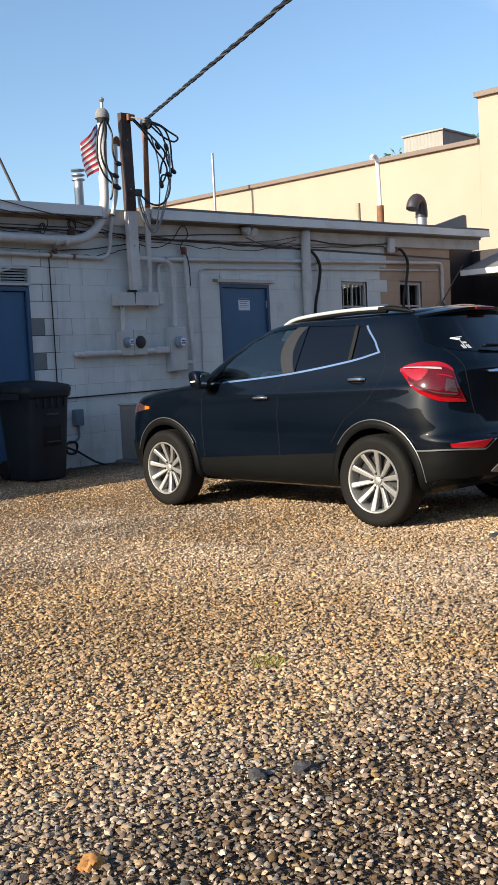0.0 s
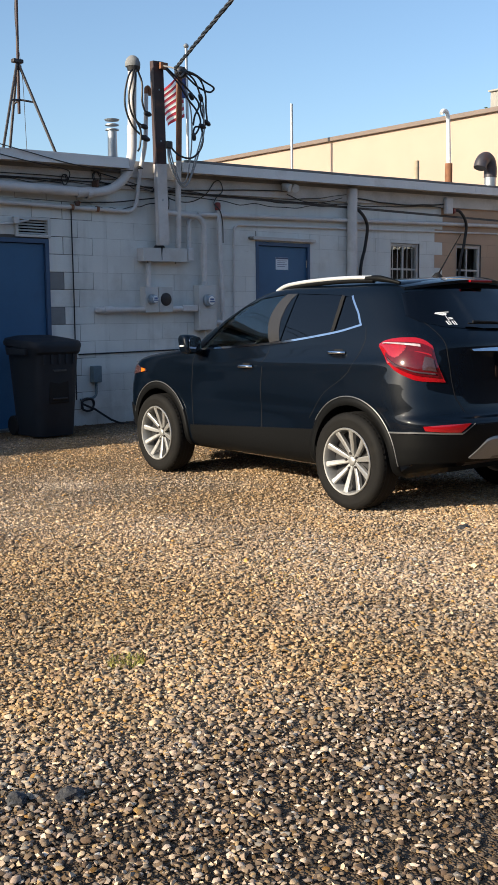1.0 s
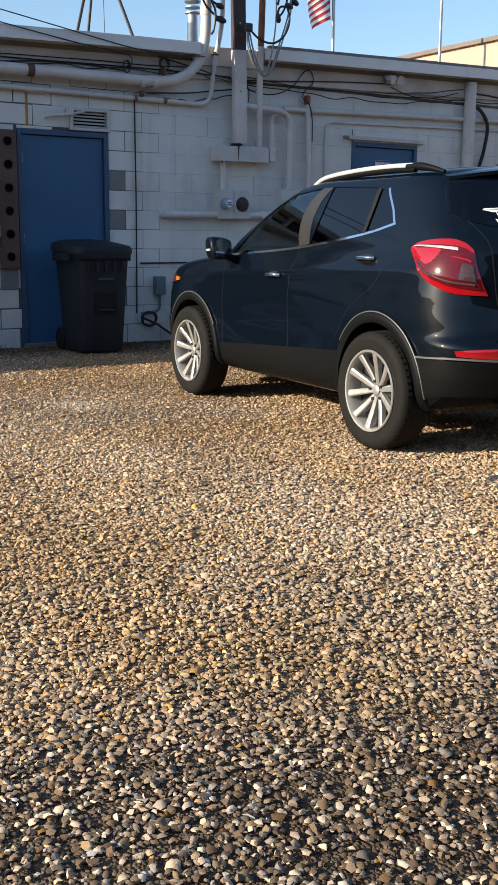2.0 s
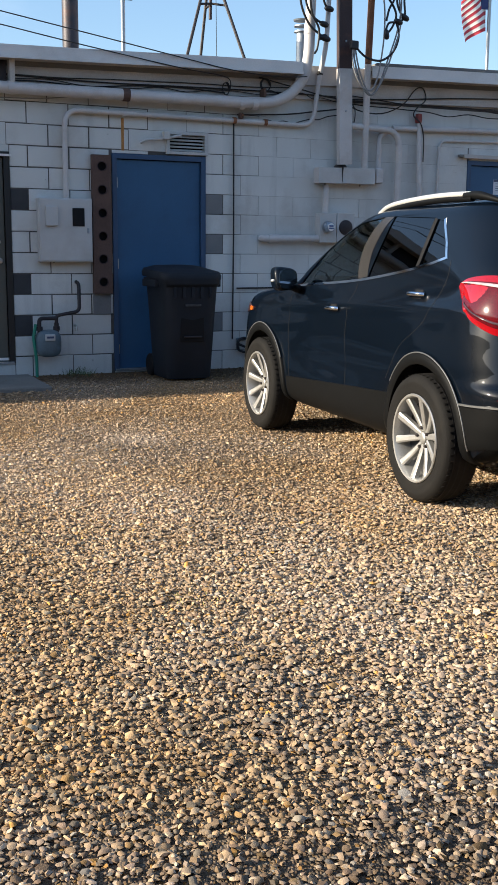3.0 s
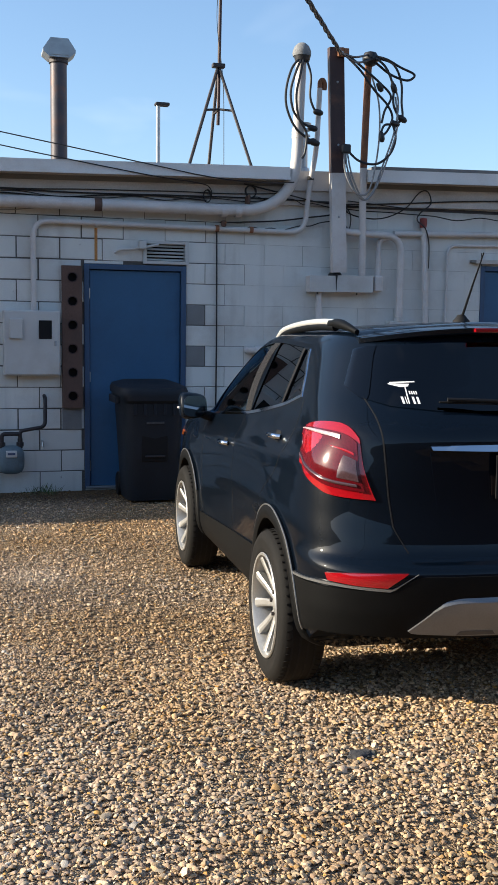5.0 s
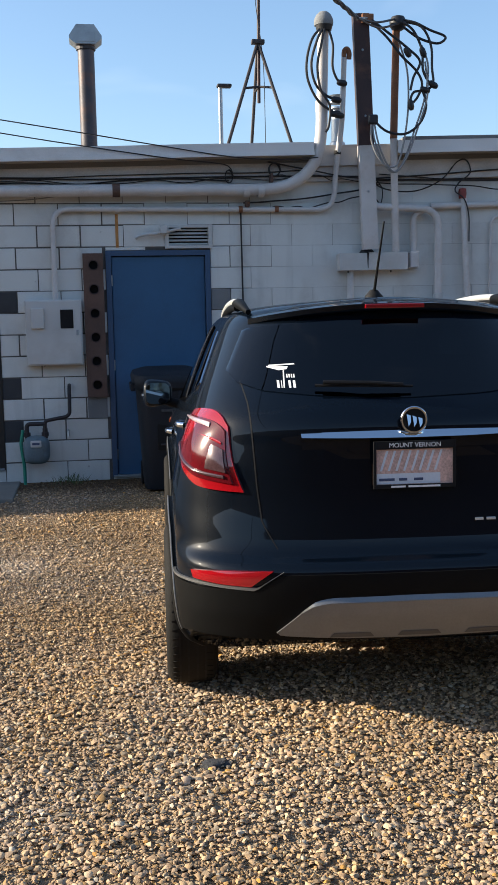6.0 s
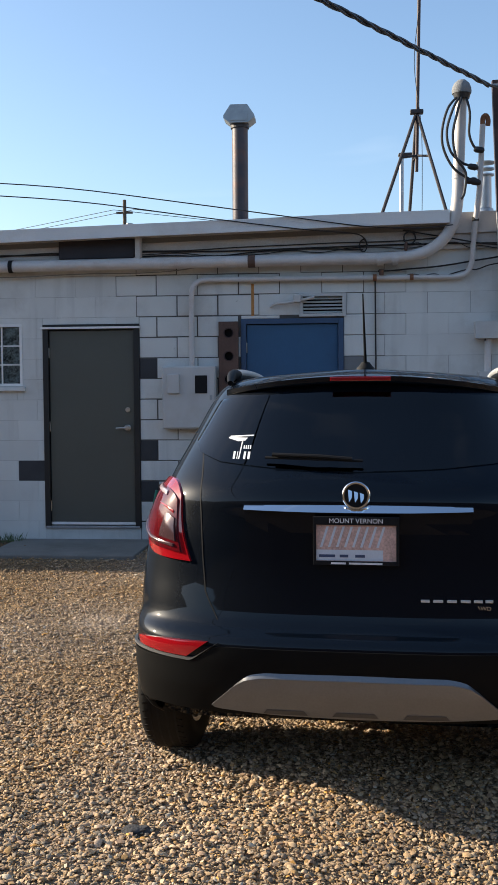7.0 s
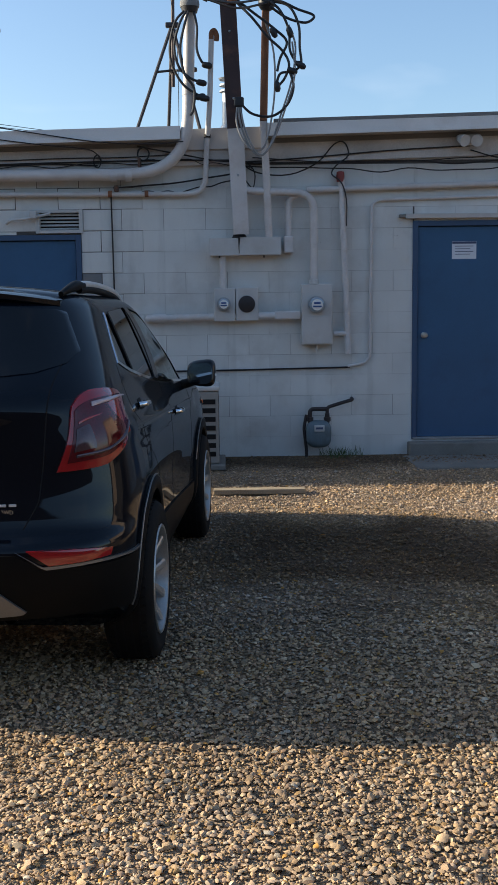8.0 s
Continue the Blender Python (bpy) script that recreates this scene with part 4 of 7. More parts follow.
def skin(lo, hi, nu, nv, push, thick, mirror=False, crown=0.0):
    """A panel that lies on the body between two lines given as (t, z), with its own thickness."""
    bm = bmesh.new()
    a, b = resample(lo, nu), resample(hi, nu)

    def grid(off):
        rows = []
        for j in range(nv + 1):
            row = []
            for i in range(nu + 1):
                t, z = a[i] + (b[i] - a[i]) * (j / nv)
                c = crown * math.sin(math.pi * i / nu) * math.sin(math.pi * j / nv)
                x, y = outline(z, t, push + off + c)
                row.append(bm.verts.new((x, -y if mirror else y, z)))
            rows.append(row)
        return rows
    top, bot = grid(0.0), grid(-thick)
    for rows in (top, bot):
        for r0, r1 in zip(rows, rows[1:]):
            for i in range(nu):
                bm.faces.new((r0[i], r0[i + 1], r1[i + 1], r1[i]))
    ring = lambda r: r[0] + [q[-1] for q in r[1:]] + list(reversed(r[-1][:-1])) + [q[0] for q in reversed(r[1:-1])]
    o, q = ring(top), ring(bot)
    for i in range(len(o)):
        k = (i + 1) % len(o)
        bm.faces.new((o[i], q[i], q[k], o[k]))
    return bm


def rear_skin(poly_lo, poly_hi, nu, nv, push, thick, tilt=0.0):
    """A panel on the tail, across the middle, between two lines given as (y, z)."""
    bm = bmesh.new()
    a, b = resample(poly_lo, nu), resample(poly_hi, nu)

    def grid(off):
        rows = []
        for j in range(nv + 1):
            row = []
            for i in range(nu + 1):
                y, z = a[i] + (b[i] - a[i]) * (j / nv)
                x = outline(z, t_at_y(z, abs(y)))[0]
                row.append(bm.verts.new((x - push - off - tilt * (1 - j / nv), y, z)))
            rows.append(row)
        return rows
    top, bot = grid(0.0), grid(-thick)
    for rows in (top, bot):
        for r0, r1 in zip(rows, rows[1:]):
            for i in range(nu):
                bm.faces.new((r0[i], r0[i + 1], r1[i + 1], r1[i]))
    ring = lambda r: r[0] + [q[-1] for q in r[1:]] + list(reversed(r[-1][:-1])) + [q[0] for q in reversed(r[1:-1])]
    o, q = ring(top), ring(bot)
    for i in range(len(o)):
        k = (i + 1) % len(o)
        bm.faces.new((o[i], q[i], q[k], o[k]))
    return bm


def hull(inset=0.0, zmin=None, zmax=None, zs=None):
    """The closed body, or a smaller one inside it, out of stacked outlines."""
    bm = bmesh.new()
    ts = [1 * (i / 16) for i in range(16)] + [1 + i / 30 for i in range(30)] + [2 + i / 16 for i in range(17)]
    if zs is None:
        zs = []
        for z0, z1 in zip(LV[:-1, 0], LV[1:, 0]):
            k = 3 if z1 - z0 > 0.05 else 2
            zs += [z0 + (z1 - z0) * i / k for i in range(k)]
        zs.append(LV[-1, 0])
    zs = [z for z in zs if (zmin is None or z >= zmin) and (zmax is None or z <= zmax)]
    rings = []
    for z in zs:
        left = [outline(z, t, -inset) for t in ts]
        pts = left + [(x, -y) for x, y in reversed(left[1:-1])]
        rings.append([bm.verts.new((x, y, z)) for x, y in pts])
    n = len(rings[0])
    for u, v in zip(rings, rings[1:]):
        for i in range(n):
            k = (i + 1) % n
            bm.faces.new((u[i], u[k], v[k], v[i]))
    bm.faces.new(list(reversed(rings[0])))
    bm.faces.new(rings[-1])
    bmesh.ops.remove_doubles(bm, verts=bm.verts, dist=1e-5)
    bmesh.ops.recalc_face_normals(bm, faces=bm.faces)
    return bm


def solid(bm):
    me = bpy.data.meshes.new("cutter")
    bmesh.ops.recalc_face_normals(bm, faces=bm.faces)
    bm.to_mesh(me)
    bm.free()
    return new("cutter", me)


def cut(bm, cutters):
    """Take the cutters out of a closed mesh. Returns a bmesh."""
    ob = solid(bm)
    tools = [solid(c) for c in cutters]
    for c in tools:
        md = ob.modifiers.new("cut", "BOOLEAN")
        md.operation, md.solver, md.object = "DIFFERENCE", "EXACT", c
    bpy.context.view_layer.update()
    me = bpy.data.meshes.new_from_object(ob.evaluated_get(bpy.context.evaluated_depsgraph_get()))
    out = bmesh.new()
    out.from_mesh(me)
    bpy.data.meshes.remove(me)
    for o in (ob, *tools):
        data = o.data
        bpy.data.objects.remove(o)
        bpy.data.meshes.remove(data)
    return out


WB, TR = 2.555, 0.345
FRONT_GLASS = ([(1.97, 1.125), (1.045, 1.188)], [(1.945, 1.140), (1.72, 1.352), (1.52, 1.474), (1.31, 1.546), (0.990, 1.577)])
REAR_GLASS = ([(0.920, 1.203), (0.348, 1.276)], [(0.865, 1.578), (0.338, 1.556)])
QUARTER_GLASS = ([(0.310, 1.286), (0.055, 1.342)], [(0.300, 1.548), (0.225, 1.536)])


def window_poly(g, grow=0.0):
    lo, hi = g
    p = [Vector(q) for q in lo] + [Vector(q) for q in reversed(hi)]
    c = sum(p, Vector((0, 0))) / len(p)
    return [tuple(q + (q - c).normalized() * grow) for q in p]


car = thing("car", (0.54, -5.535, -0.004), 86.2, "dark blue compact SUV parked nose to the block wall", "car")
cutters = [hull(0.055, 0.80, 1.585)]
for x in (0.0, WB):
    for s in (-1, 1):
        c = lathe([(0.0, 0.50), (0.405, 0.50), (0.405, 1.3), (0.0, 1.3)], "y", 48, (x, 0, TR))
        if s < 0:
            bmesh.ops.scale(c, vec=(1, -1, 1), verts=c.verts)
        cutters.append(c)
for g in (FRONT_GLASS, REAR_GLASS, QUARTER_GLASS):
    for s in (-1, 1):
        cutters.append(prism(window_poly(g), 0.45 * s, 1.2 * s))
cutters.append(prism([(-0.635, 1.385), (-0.60, 1.350), (-0.30, 1.312), (0.0, 1.300), (0.30, 1.312), (0.60, 1.350), (0.635, 1.385), (0.555, 1.560), (0.0, 1.580), (-0.555, 1.560)], -1.2, -0.25, "yz"))
cutters.append(prism([(-1.2, 0.1), (-0.36, 0.1), (-0.40, 0.27), (-0.58, 0.375), (-1.2, 0.388)], -1.2, 1.2))
cutters.append(prism([(-0.70, 1.185), (0.0, 1.17), (0.70, 1.185), (0.560, 1.55), (0.0, 1.578), (-0.560, 1.55)], 1.36, 2.8, "yz"))
shell = part("body", cut(hull(), cutters), PAINT, car, "dark blue metallic paint", smooth=True)

for s, mir in ((1, False), (-1, True)):
    for g, mt in ((FRONT_GLASS, TINT), (REAR_GLASS, PRIVACY), (QUARTER_GLASS, PRIVACY)):
        lo, hi = ([(t_at_x(z, x), z) for x, z in line] for line in g)
        p = part("side_window", skin(lo, hi, 12, 8, -0.006, 0.004, mir), mt, car, "dark tinted side glass", True)
        p.visible_shadow = False
    # bright belt line, rising round the quarter glass
    line = smooth_path([(2.00, 1.110, 0), (1.05, 1.172, 0), (0.34, 1.260, 0), (0.030, 1.325, 0)], 8)
    lo = [(t_at_x(q.y, q.x), q.y) for q in line]
    hi = [(t_at_x(q.y + 0.016, q.x), q.y + 0.016) for q in line]
    part("belt_trim", skin(lo, hi, 30, 2, 0.004, 0.008, mir), CHROME, car, "chrome belt line", True)
    lo = [(t_at_x(1.325, 0.018), 1.325), (t_at_x(1.42, 0.085), 1.42), (t_at_x(1.552, 0.208), 1.552)]
    hi = [(t_at_x(1.335, 0.046), 1.335), (t_at_x(1.42, 0.106), 1.42), (t_at_x(1.546, 0.225), 1.546)]
    part("quarter_trim", skin(lo, hi, 8, 2, 0.005, 0.008, mir), CHROME, car, "chrome quarter light edge", True)
    lo, hi = [(t_at_x(1.190, 1.043), 1.190), (t_at_x(1.576, 0.988), 1.576)], [(t_at_x(1.205, 0.922), 1.205), (t_at_x(1.577, 0.867), 1.577)]
    part("b_pillar", skin(lo, hi, 10, 3, 0.003, 0.006, mir), GLOSS, car, "gloss black pillar", True)
    part("pillar_trim", skin([(t_at_x(1.287, 0.312), 1.287), (t_at_x(1.548, 0.302), 1.548)], [(t_at_x(1.278, 0.346), 1.278), (t_at_x(1.555, 0.336), 1.555)], 8, 2, 0.003, 0.006, mir), BLACK, car, "black window divider", True)
    # shut lines of the doors and the tail gate
    for nm, pts in (("door_gap", [(1.06, 0.40), (1.075, 0.80), (1.03, 1.15), (0.93, 1.57)]), ("door_gap", [(2.02, 0.40), (2.04, 0.75), (2.02, 1.09)]),
                    ("door_gap", [(0.47, 0.62), (0.30, 0.82), (0.06, 0.98), (-0.045, 1.20), (-0.02, 1.32)])):
        q = [(p.x, p.y) for p in smooth_path([(x, z, 0) for x, z in pts], 8)]
        lo, hi = [(t_at_x(z, x - 0.0022), z) for x, z in q], [(t_at_x(z, x + 0.0022), z) for x, z in q]
        part(nm, skin(lo, hi, 28, 1, 0.0009, 0.004, mir), BLACK, car)
    q = [(t_at_x(0.455 + 0.055 * (2.0 - x), x), 0.455 + 0.055 * (2.0 - x)) for x in (2.06, 1.6, 1.1, 0.6, 0.40)]
    part("rocker_cladding", skin([(t_at_x(0.262, x), 0.262) for x in (2.03, 1.6, 1.1, 0.6, 0.42)], q, 24, 6, 0.010, 0.016, mir), CLAD, car, "dark grey plastic sill", True)
    # wheel arch bands
    for cx in (0.0, WB):
        bm = bmesh.new()
        n = 40
        rows = []
        for i in range(n + 1):
            a = radians(-18 + 216 * i / n)
            row = []
            for r, off in ((0.398, -0.03), (0.398, 0.016), (0.415, 0.024), (0.452, 0.020), (0.460, 0.012), (0.462, -0.006)):
                x, z = cx + r * math.cos(a), max(0.262, TR + r * math.sin(a) * 1.02)
                tt = t_at_x(z, x)
                y = outline(z, tt)[1] + off
                row.append(bm.verts.new((x, y * s, z)))
            rows.append(row)
        for u, v in zip(rows, rows[1:]):
            for k in range(5):
                bm.faces.new((u[k], u[k + 1], v[k + 1], v[k]))
        part("arch_trim", bm, CLAD, car, "dark grey wheel arch trim", True)
        # silver line added for the reflection along the arch trim
        bm = bmesh.new()
        pts = []
        for i in range(n + 1):
            a = radians(35 + 145 * i / n) if cx == 0 else radians(20 + 130 * i / n)
            r = 0.462
            x, z = cx + r * math.cos(a), TR + r * math.sin(a) * 1.02
            pts.append((x, (outline(z, t_at_x(z, x))[1] + 0.014) * s, z))
        part("arch_highlight", T(pts, 0.004, 6), SATIN, car, "thin silver line for the highlight on the arch trim", True)
    # handles
    for hx, hz in ((1.265, 0.992), (0.215, 1.126)):
        y = outline(hz, t_at_x(hz, hx))[1]
        hd = part("door_handle", T(smooth_path([(hx - 0.085, (y + 0.004) * s, hz), (hx - 0.06, (y + 0.030) * s, hz + 0.002), (hx, (y + 0.036) * s, hz + 0.002), (hx + 0.06, (y + 0.030) * s, hz), (hx + 0.085, (y + 0.004) * s, hz - 0.003)], 5), 0.013, 10, radii=None), CHROME, car, "chrome door handle", True)
        part("handle_cup", skin([(t_at_x(hz - 0.025, hx - 0.06), hz - 0.025), (t_at_x(hz - 0.025, hx + 0.05), hz - 0.025)], [(t_at_x(hz + 0.025, hx - 0.05), hz + 0.025), (t_at_x(hz + 0.025, hx + 0.04), hz + 0.025)], 6, 4, 0.0015, 0.003, mir), BLACK, hd)
    # mirror
    mb = bmesh.new()
    bmesh.ops.create_uvsphere(mb, u_segments=24, v_segments=14, radius=1.0)
    for v in mb.verts:
        x, y, z = v.co
        f = lambda q: math.copysign(abs(q) ** 0.55, q)
        v.co = Vector((1.935 + 0.085 * f(x) * (0.75 if x < 0 else 1.0) + 0.02 * f(z), s * (0.992 + 0.090 * f(y)), 1.165 + 0.082 * f(z) * (1.0 + 0.12 * f(y))))
    mi = part("side_mirror", mb, PAINT, car, "dark blue mirror housing", True)
    part("mirror_arm", T([(1.96, s * 0.845, 1.085), (1.95, s * 0.90, 1.10), (1.94, s * 0.95, 1.12)], 0.03, 10), BLACK, mi, smooth=True)
    ring = [(0.992 + 0.077 * math.copysign(abs(math.cos(u)) ** 0.6, math.cos(u)), 1.165 + 0.067 * math.copysign(abs(math.sin(u)) ** 0.6, math.sin(u))) for u in (2 * math.pi * k / 28 for k in range(28))]
    gm2 = prism([(s * y, z) for y, z in ring], 1.862, 1.868, "yz")
    bmesh.ops.rotate(gm2, verts=gm2.verts, cent=(1.875, s * 0.992, 1.165), matrix=Matrix.Rotation(radians(s * 14), 3, "Z"))
    part("mirror_glass", gm2, MIRROR, mi, "mirror glass")
    part("mirror_signal", T(smooth_path([(1.99, s * 1.062, 1.15), (1.95, s * 1.082, 1.152), (1.90, s * 1.083, 1.155)], 4), 0.008, 8), WHITE, mi, smooth=True)
    # roof rail
    top = [(1.21, 1.612), (1.10, 1.652), (0.90, 1.674), (0.62, 1.688), (0.35, 1.692), (0.10, 1.687)]
    rl = part("roof_rail", T(smooth_path([(x, s * 0.605, z - 0.008) for x, z in top], 6), 0.017, 10), RAIL, car, "silver roof rail", True)
    part("rail_base", T(smooth_path([(x - 0.02, s * 0.606, z - 0.032) for x, z in top], 6), 0.018, 10), CLAD, rl, "dark grey rail base", True)
    part("rail_foot", T(smooth_path([(0.16, s * 0.603, 1.672), (0.05, s * 0.600, 1.672), (-0.06, s * 0.592, 1.656), (-0.16, s * 0.578, 1.632)], 6), 0.024, 10, radii=[0.024 - 0.012 * max(0.0, k - 8) / 10 for k in range(19)]), CLAD, rl, "dark grey rail end", True)
    # tail lamp wrapping the corner: swept from a tip on the flank down to the tail gate
    lo = [tz("x", -0.210, 1.180), tz("x", -0.285, 1.115), tz("x", -0.39, 1.024), tz("x", -0.51, 0.964), tz("y", 0.805, 0.946), tz("y", 0.73, 0.938), tz("y", 0.648, 0.934)]
    hi = [tz("x", -0.210, 1.200), tz("x", -0.265, 1.226), tz("x", -0.355, 1.242), tz("x", -0.445, 1.246), tz("y", 0.738, 1.241), tz("y", 0.716, 1.222), tz("y", 0.697, 1.186)]
    lo, hi = ([(p.x, p.y) for p in smooth_path([(u, z, 0) for u, z in q], 6)] for q in (lo, hi))
    tl = part("tail_lamp", skin(lo, hi, 40, 16, 0.010, 0.03, mir, 0.022), LENS_RED, car, "glossy red tail lamp with a pale inner lens", True)
    mid = lambda f: [(p[0] + (q[0] - p[0]) * f, p[1] + (q[1] - p[1]) * f) for p, q in zip(lo, hi)]
    n = len(lo) - 1
    # pale inner lens with its strips and the smoked reversing lens: along from the tip, and up across
    for nm, u0, u1, f0, f1, push, mt, lab in (("inner_lens", 0.20, 0.95, 0.12, 0.88, 0.0205, LENS_DEEP, "dark red inner lens"), ("upper_strip", 0.10, 0.66, 0.80, 0.855, 0.0285, LENS_PALE, "pale upper strip"),
                                              ("stop_lens", 0.30, 0.78, 0.34, 0.74, 0.0245, LENS_PINK, "pink-red stop lens"), ("light_guide", 0.26, 0.88, 0.655, 0.69, 0.0268, LENS_RED, "red light guide"),
                                              ("light_guide", 0.32, 0.80, 0.46, 0.495, 0.0272, LENS_RED, "red light guide"), ("lower_strip", 0.26, 0.90, 0.185, 0.225, 0.029, LENS_SMOKE, "smoked lower strip"),
                                              ("reverse_lens", 0.72, 0.92, 0.27, 0.60, 0.0275, LENS_SMOKE, "smoked reversing lens")):
        a, b = mid(f0)[round(n * u0):round(n * u1) + 1], mid(f1)[round(n * u0):round(n * u1) + 1]
        part(nm, skin(a, b, 20, 8 if f1 - f0 > 0.2 else 3, push, 0.010, mir, 0.013 if nm == "inner_lens" else 0.004), mt, tl, lab, True)
    # bumper reflector
    rf = part("rear_reflector", skin([tz("x", -0.660, 0.608), tz("y", 0.74, 0.598), tz("y", 0.635, 0.594)], [tz("x", -0.650, 0.638), tz("y", 0.74, 0.650), tz("y", 0.555, 0.654)], 14, 4, 0.016, 0.02, mir, 0.003), LENS_RED, car, "red bumper reflector", True)
    lo2 = [tz("x", -0.36, 0.578), tz("x", -0.60, 0.588), tz("y", 0.82, 0.588), tz("y", 0.62, 0.578), tz("y", 0.535, 0.640)]
    hi2 = [tz("x", -0.36, 0.588), tz("x", -0.60, 0.598), tz("y", 0.82, 0.599), tz("y", 0.61, 0.590), tz("y", 0.515, 0.652)]
    part("bumper_bead", skin(lo2, hi2, 24, 1, 0.014, 0.012, mir), SATIN, car, "silver bead over the bumper", True)
    # front lamp
    fl = part("head_lamp", skin([tz("x", 2.78, 0.90), tz("x", 3.05, 0.86), tz("x", 3.28, 0.84)], [tz("x", 2.78, 0.915), tz("x", 3.0, 0.955), tz("x", 3.22, 0.95)], 10, 4, 0.008, 0.02, mir), LENS_SMOKE, car, "clear headlamp", True)
    part("amber_marker", skin([tz("x", 2.80, 0.898), tz("x", 2.87, 0.892)], [tz("x", 2.80, 0.922), tz("x", 2.87, 0.930)], 6, 4, 0.012, 0.012, mir), AMBER, fl, "amber side marker", True)

# bumpers
lo = [tz("y", 0.0, 0.372), tz("y", 0.5, 0.375), tz("y", 0.74, 0.38), tz("x", -0.58, 0.375), tz("x", -0.41, 0.34)]
hi = [tz("y", 0.0, 0.640), tz("y", 0.515, 0.640), tz("y", 0.62, 0.578), tz("x", -0.55, 0.578), tz("x", -0.39, 0.575)]
for mir in (False, True):
    part("rear_bumper", skin(lo, hi, 34, 12, 0.011, 0.018, mir), CLAD, car, "dark grey plastic rear bumper", True)
    f0 = [tz("x", 2.98, 0.30), tz("x", 3.2, 0.27), (2.99, 0.262)]
    f1 = [tz("x", 2.98, 0.56), tz("x", 3.2, 0.58), (2.99, 0.60)]
    part("front_bumper", skin(f0, f1, 20, 8, 0.010, 0.016, mir), CLAD, car, "dark grey plastic front bumper", True)
sk = rear_skin([(-0.545, 0.410), (-0.53, 0.398), (-0.30, 0.385), (0.0, 0.380), (0.30, 0.385), (0.53, 0.398), (0.545, 0.410)], [(-0.455, 0.492), (-0.41, 0.520), (-0.35, 0.532), (0.0, 0.534), (0.35, 0.532), (0.41, 0.520), (0.455, 0.492)], 36, 8, 0.024, 0.03)
skid = part("skid_plate", sk, SATIN, car, "satin grey skid plate", True)
part("skid_shoulder", rear_skin([(-0.455, 0.4925), (-0.41, 0.5205), (-0.35, 0.5325), (0.0, 0.5345), (0.35, 0.5325), (0.41, 0.5205), (0.455, 0.4925)], [(-0.445, 0.503), (-0.40, 0.546), (-0.34, 0.560), (0.0, 0.564), (0.34, 0.560), (0.40, 0.546), (0.445, 0.503)], 36, 3, 0.004, 0.012, 0.020), SATIN, skid, "bright upper shoulder", True)
# flat darker panels: the recesses' shade is put into their colour
for y in (-0.26, 0.0, 0.26):
    part("skid_recess_shade", rear_skin([(y - 0.085, 0.390), (y + 0.085, 0.390)], [(y - 0.070, 0.408), (y + 0.070, 0.408)], 6, 3, 0.0262, 0.004), SATIN_SHADE, skid)
part("exhaust", lathe([(0.030, -0.12), (0.032, 0.0), (0.028, 0.0), (0.026, -0.10)], "x", 18, (-0.60, -0.46, 0.370), True), CHROME, car, "exhaust tip", True)
part("underbody", B(-0.28, 3.1, -0.62, 0.62, 0.262, 0.34, 0.02), BLACK, car)
part("muffler", T([(-0.50, -0.42, 0.365), (-0.50, 0.30, 0.365)], 0.07, 14), DARK_STEEL, car, smooth=True)
part("axle", T([(0.0, -0.70, TR), (0.0, 0.70, TR)], 0.045, 10), DARK_STEEL, car, smooth=True)

# tail gate
rg = part("rear_window", rear_skin([(-0.690, 1.395), (-0.655, 1.350), (-0.55, 1.318), (-0.30, 1.296), (0.0, 1.286), (0.30, 1.296), (0.55, 1.318), (0.655, 1.350), (0.690, 1.395)], [(-0.612, 1.555), (-0.58, 1.568), (-0.25, 1.588), (0.0, 1.592), (0.25, 1.588), (0.58, 1.568), (0.612, 1.555)], 36, 12, 0.006, 0.005), PRIVACY, car, "black privacy rear glass", True)
rg.visible_shadow = False
for s in (-1, 1):
    q = [(0.640, 1.355), (0.62, 1.27), (0.60, 0.95), (0.585, 0.82), (0.53, 0.722)]
    part("gate_gap", rear_skin([(s * (y - 0.0025), z) for y, z in q], [(s * (y + 0.0025), z) for y, z in q], 24, 1, 0.0012, 0.004), BLACK, car)
part("chrome_bar", rear_skin([(-0.430, 1.146), (-0.2, 1.141), (0.0, 1.140), (0.2, 1.141), (0.430, 1.146)], [(-0.430, 1.162), (-0.2, 1.166), (0.0, 1.167), (0.2, 1.166), (0.430, 1.162)], 26, 4, 0.008, 0.02, 0.022), CHROME, car, "chrome bar over the number plate", True)
part("plate_recess", rear_skin([(-0.40, 0.90), (0.40, 0.90)], [(-0.43, 1.137), (0.43, 1.137)], 10, 6, 0.0008, 0.003), PAINT, car)
em = part("emblem", lathe([(0.042, 0.0), (0.052, 0.0), (0.053, -0.006), (0.050, -0.010), (0.044, -0.010), (0.042, -0.004)], "x", 32, (-0.742, 0.0, 1.205), True), CHROME, car, "round chrome emblem", True)
part("emblem_back", lathe([(0.0, 0.0), (0.043, 0.0), (0.043, -0.003), (0.0, -0.003)], "x", 28, (-0.742, 0.0, 1.205)), BLACK, em)
for i, y in enumerate((0.022, 0.0, -0.022)):
    p = prism([(y + 0.008, 1.228 - 0.006 * i), (y - 0.008, 1.222 - 0.006 * i), (y - 0.007, 1.197 - 0.003 * i), (y + 0.003, 1.180 - 0.002 * i)], -0.755, -0.747, "yz")
    bmesh.ops.rotate(p, verts=p.verts, cent=(-0.751, y, 1.204), matrix=Matrix.Rotation(radians(16), 3, "Y"))
    bmesh.ops.translate(p, verts=p.verts, vec=(-0.006, 0, 0))
    part("emblem_bar", p, CHROME, em)
xp = -0.752
pl = part("number_plate", B(xp - 0.004, xp, -0.153, 0.153, 0.955, 1.110), PLATE_PINK, car, "temporary paper number plate in a dealer frame")
fr = bmesh.new()
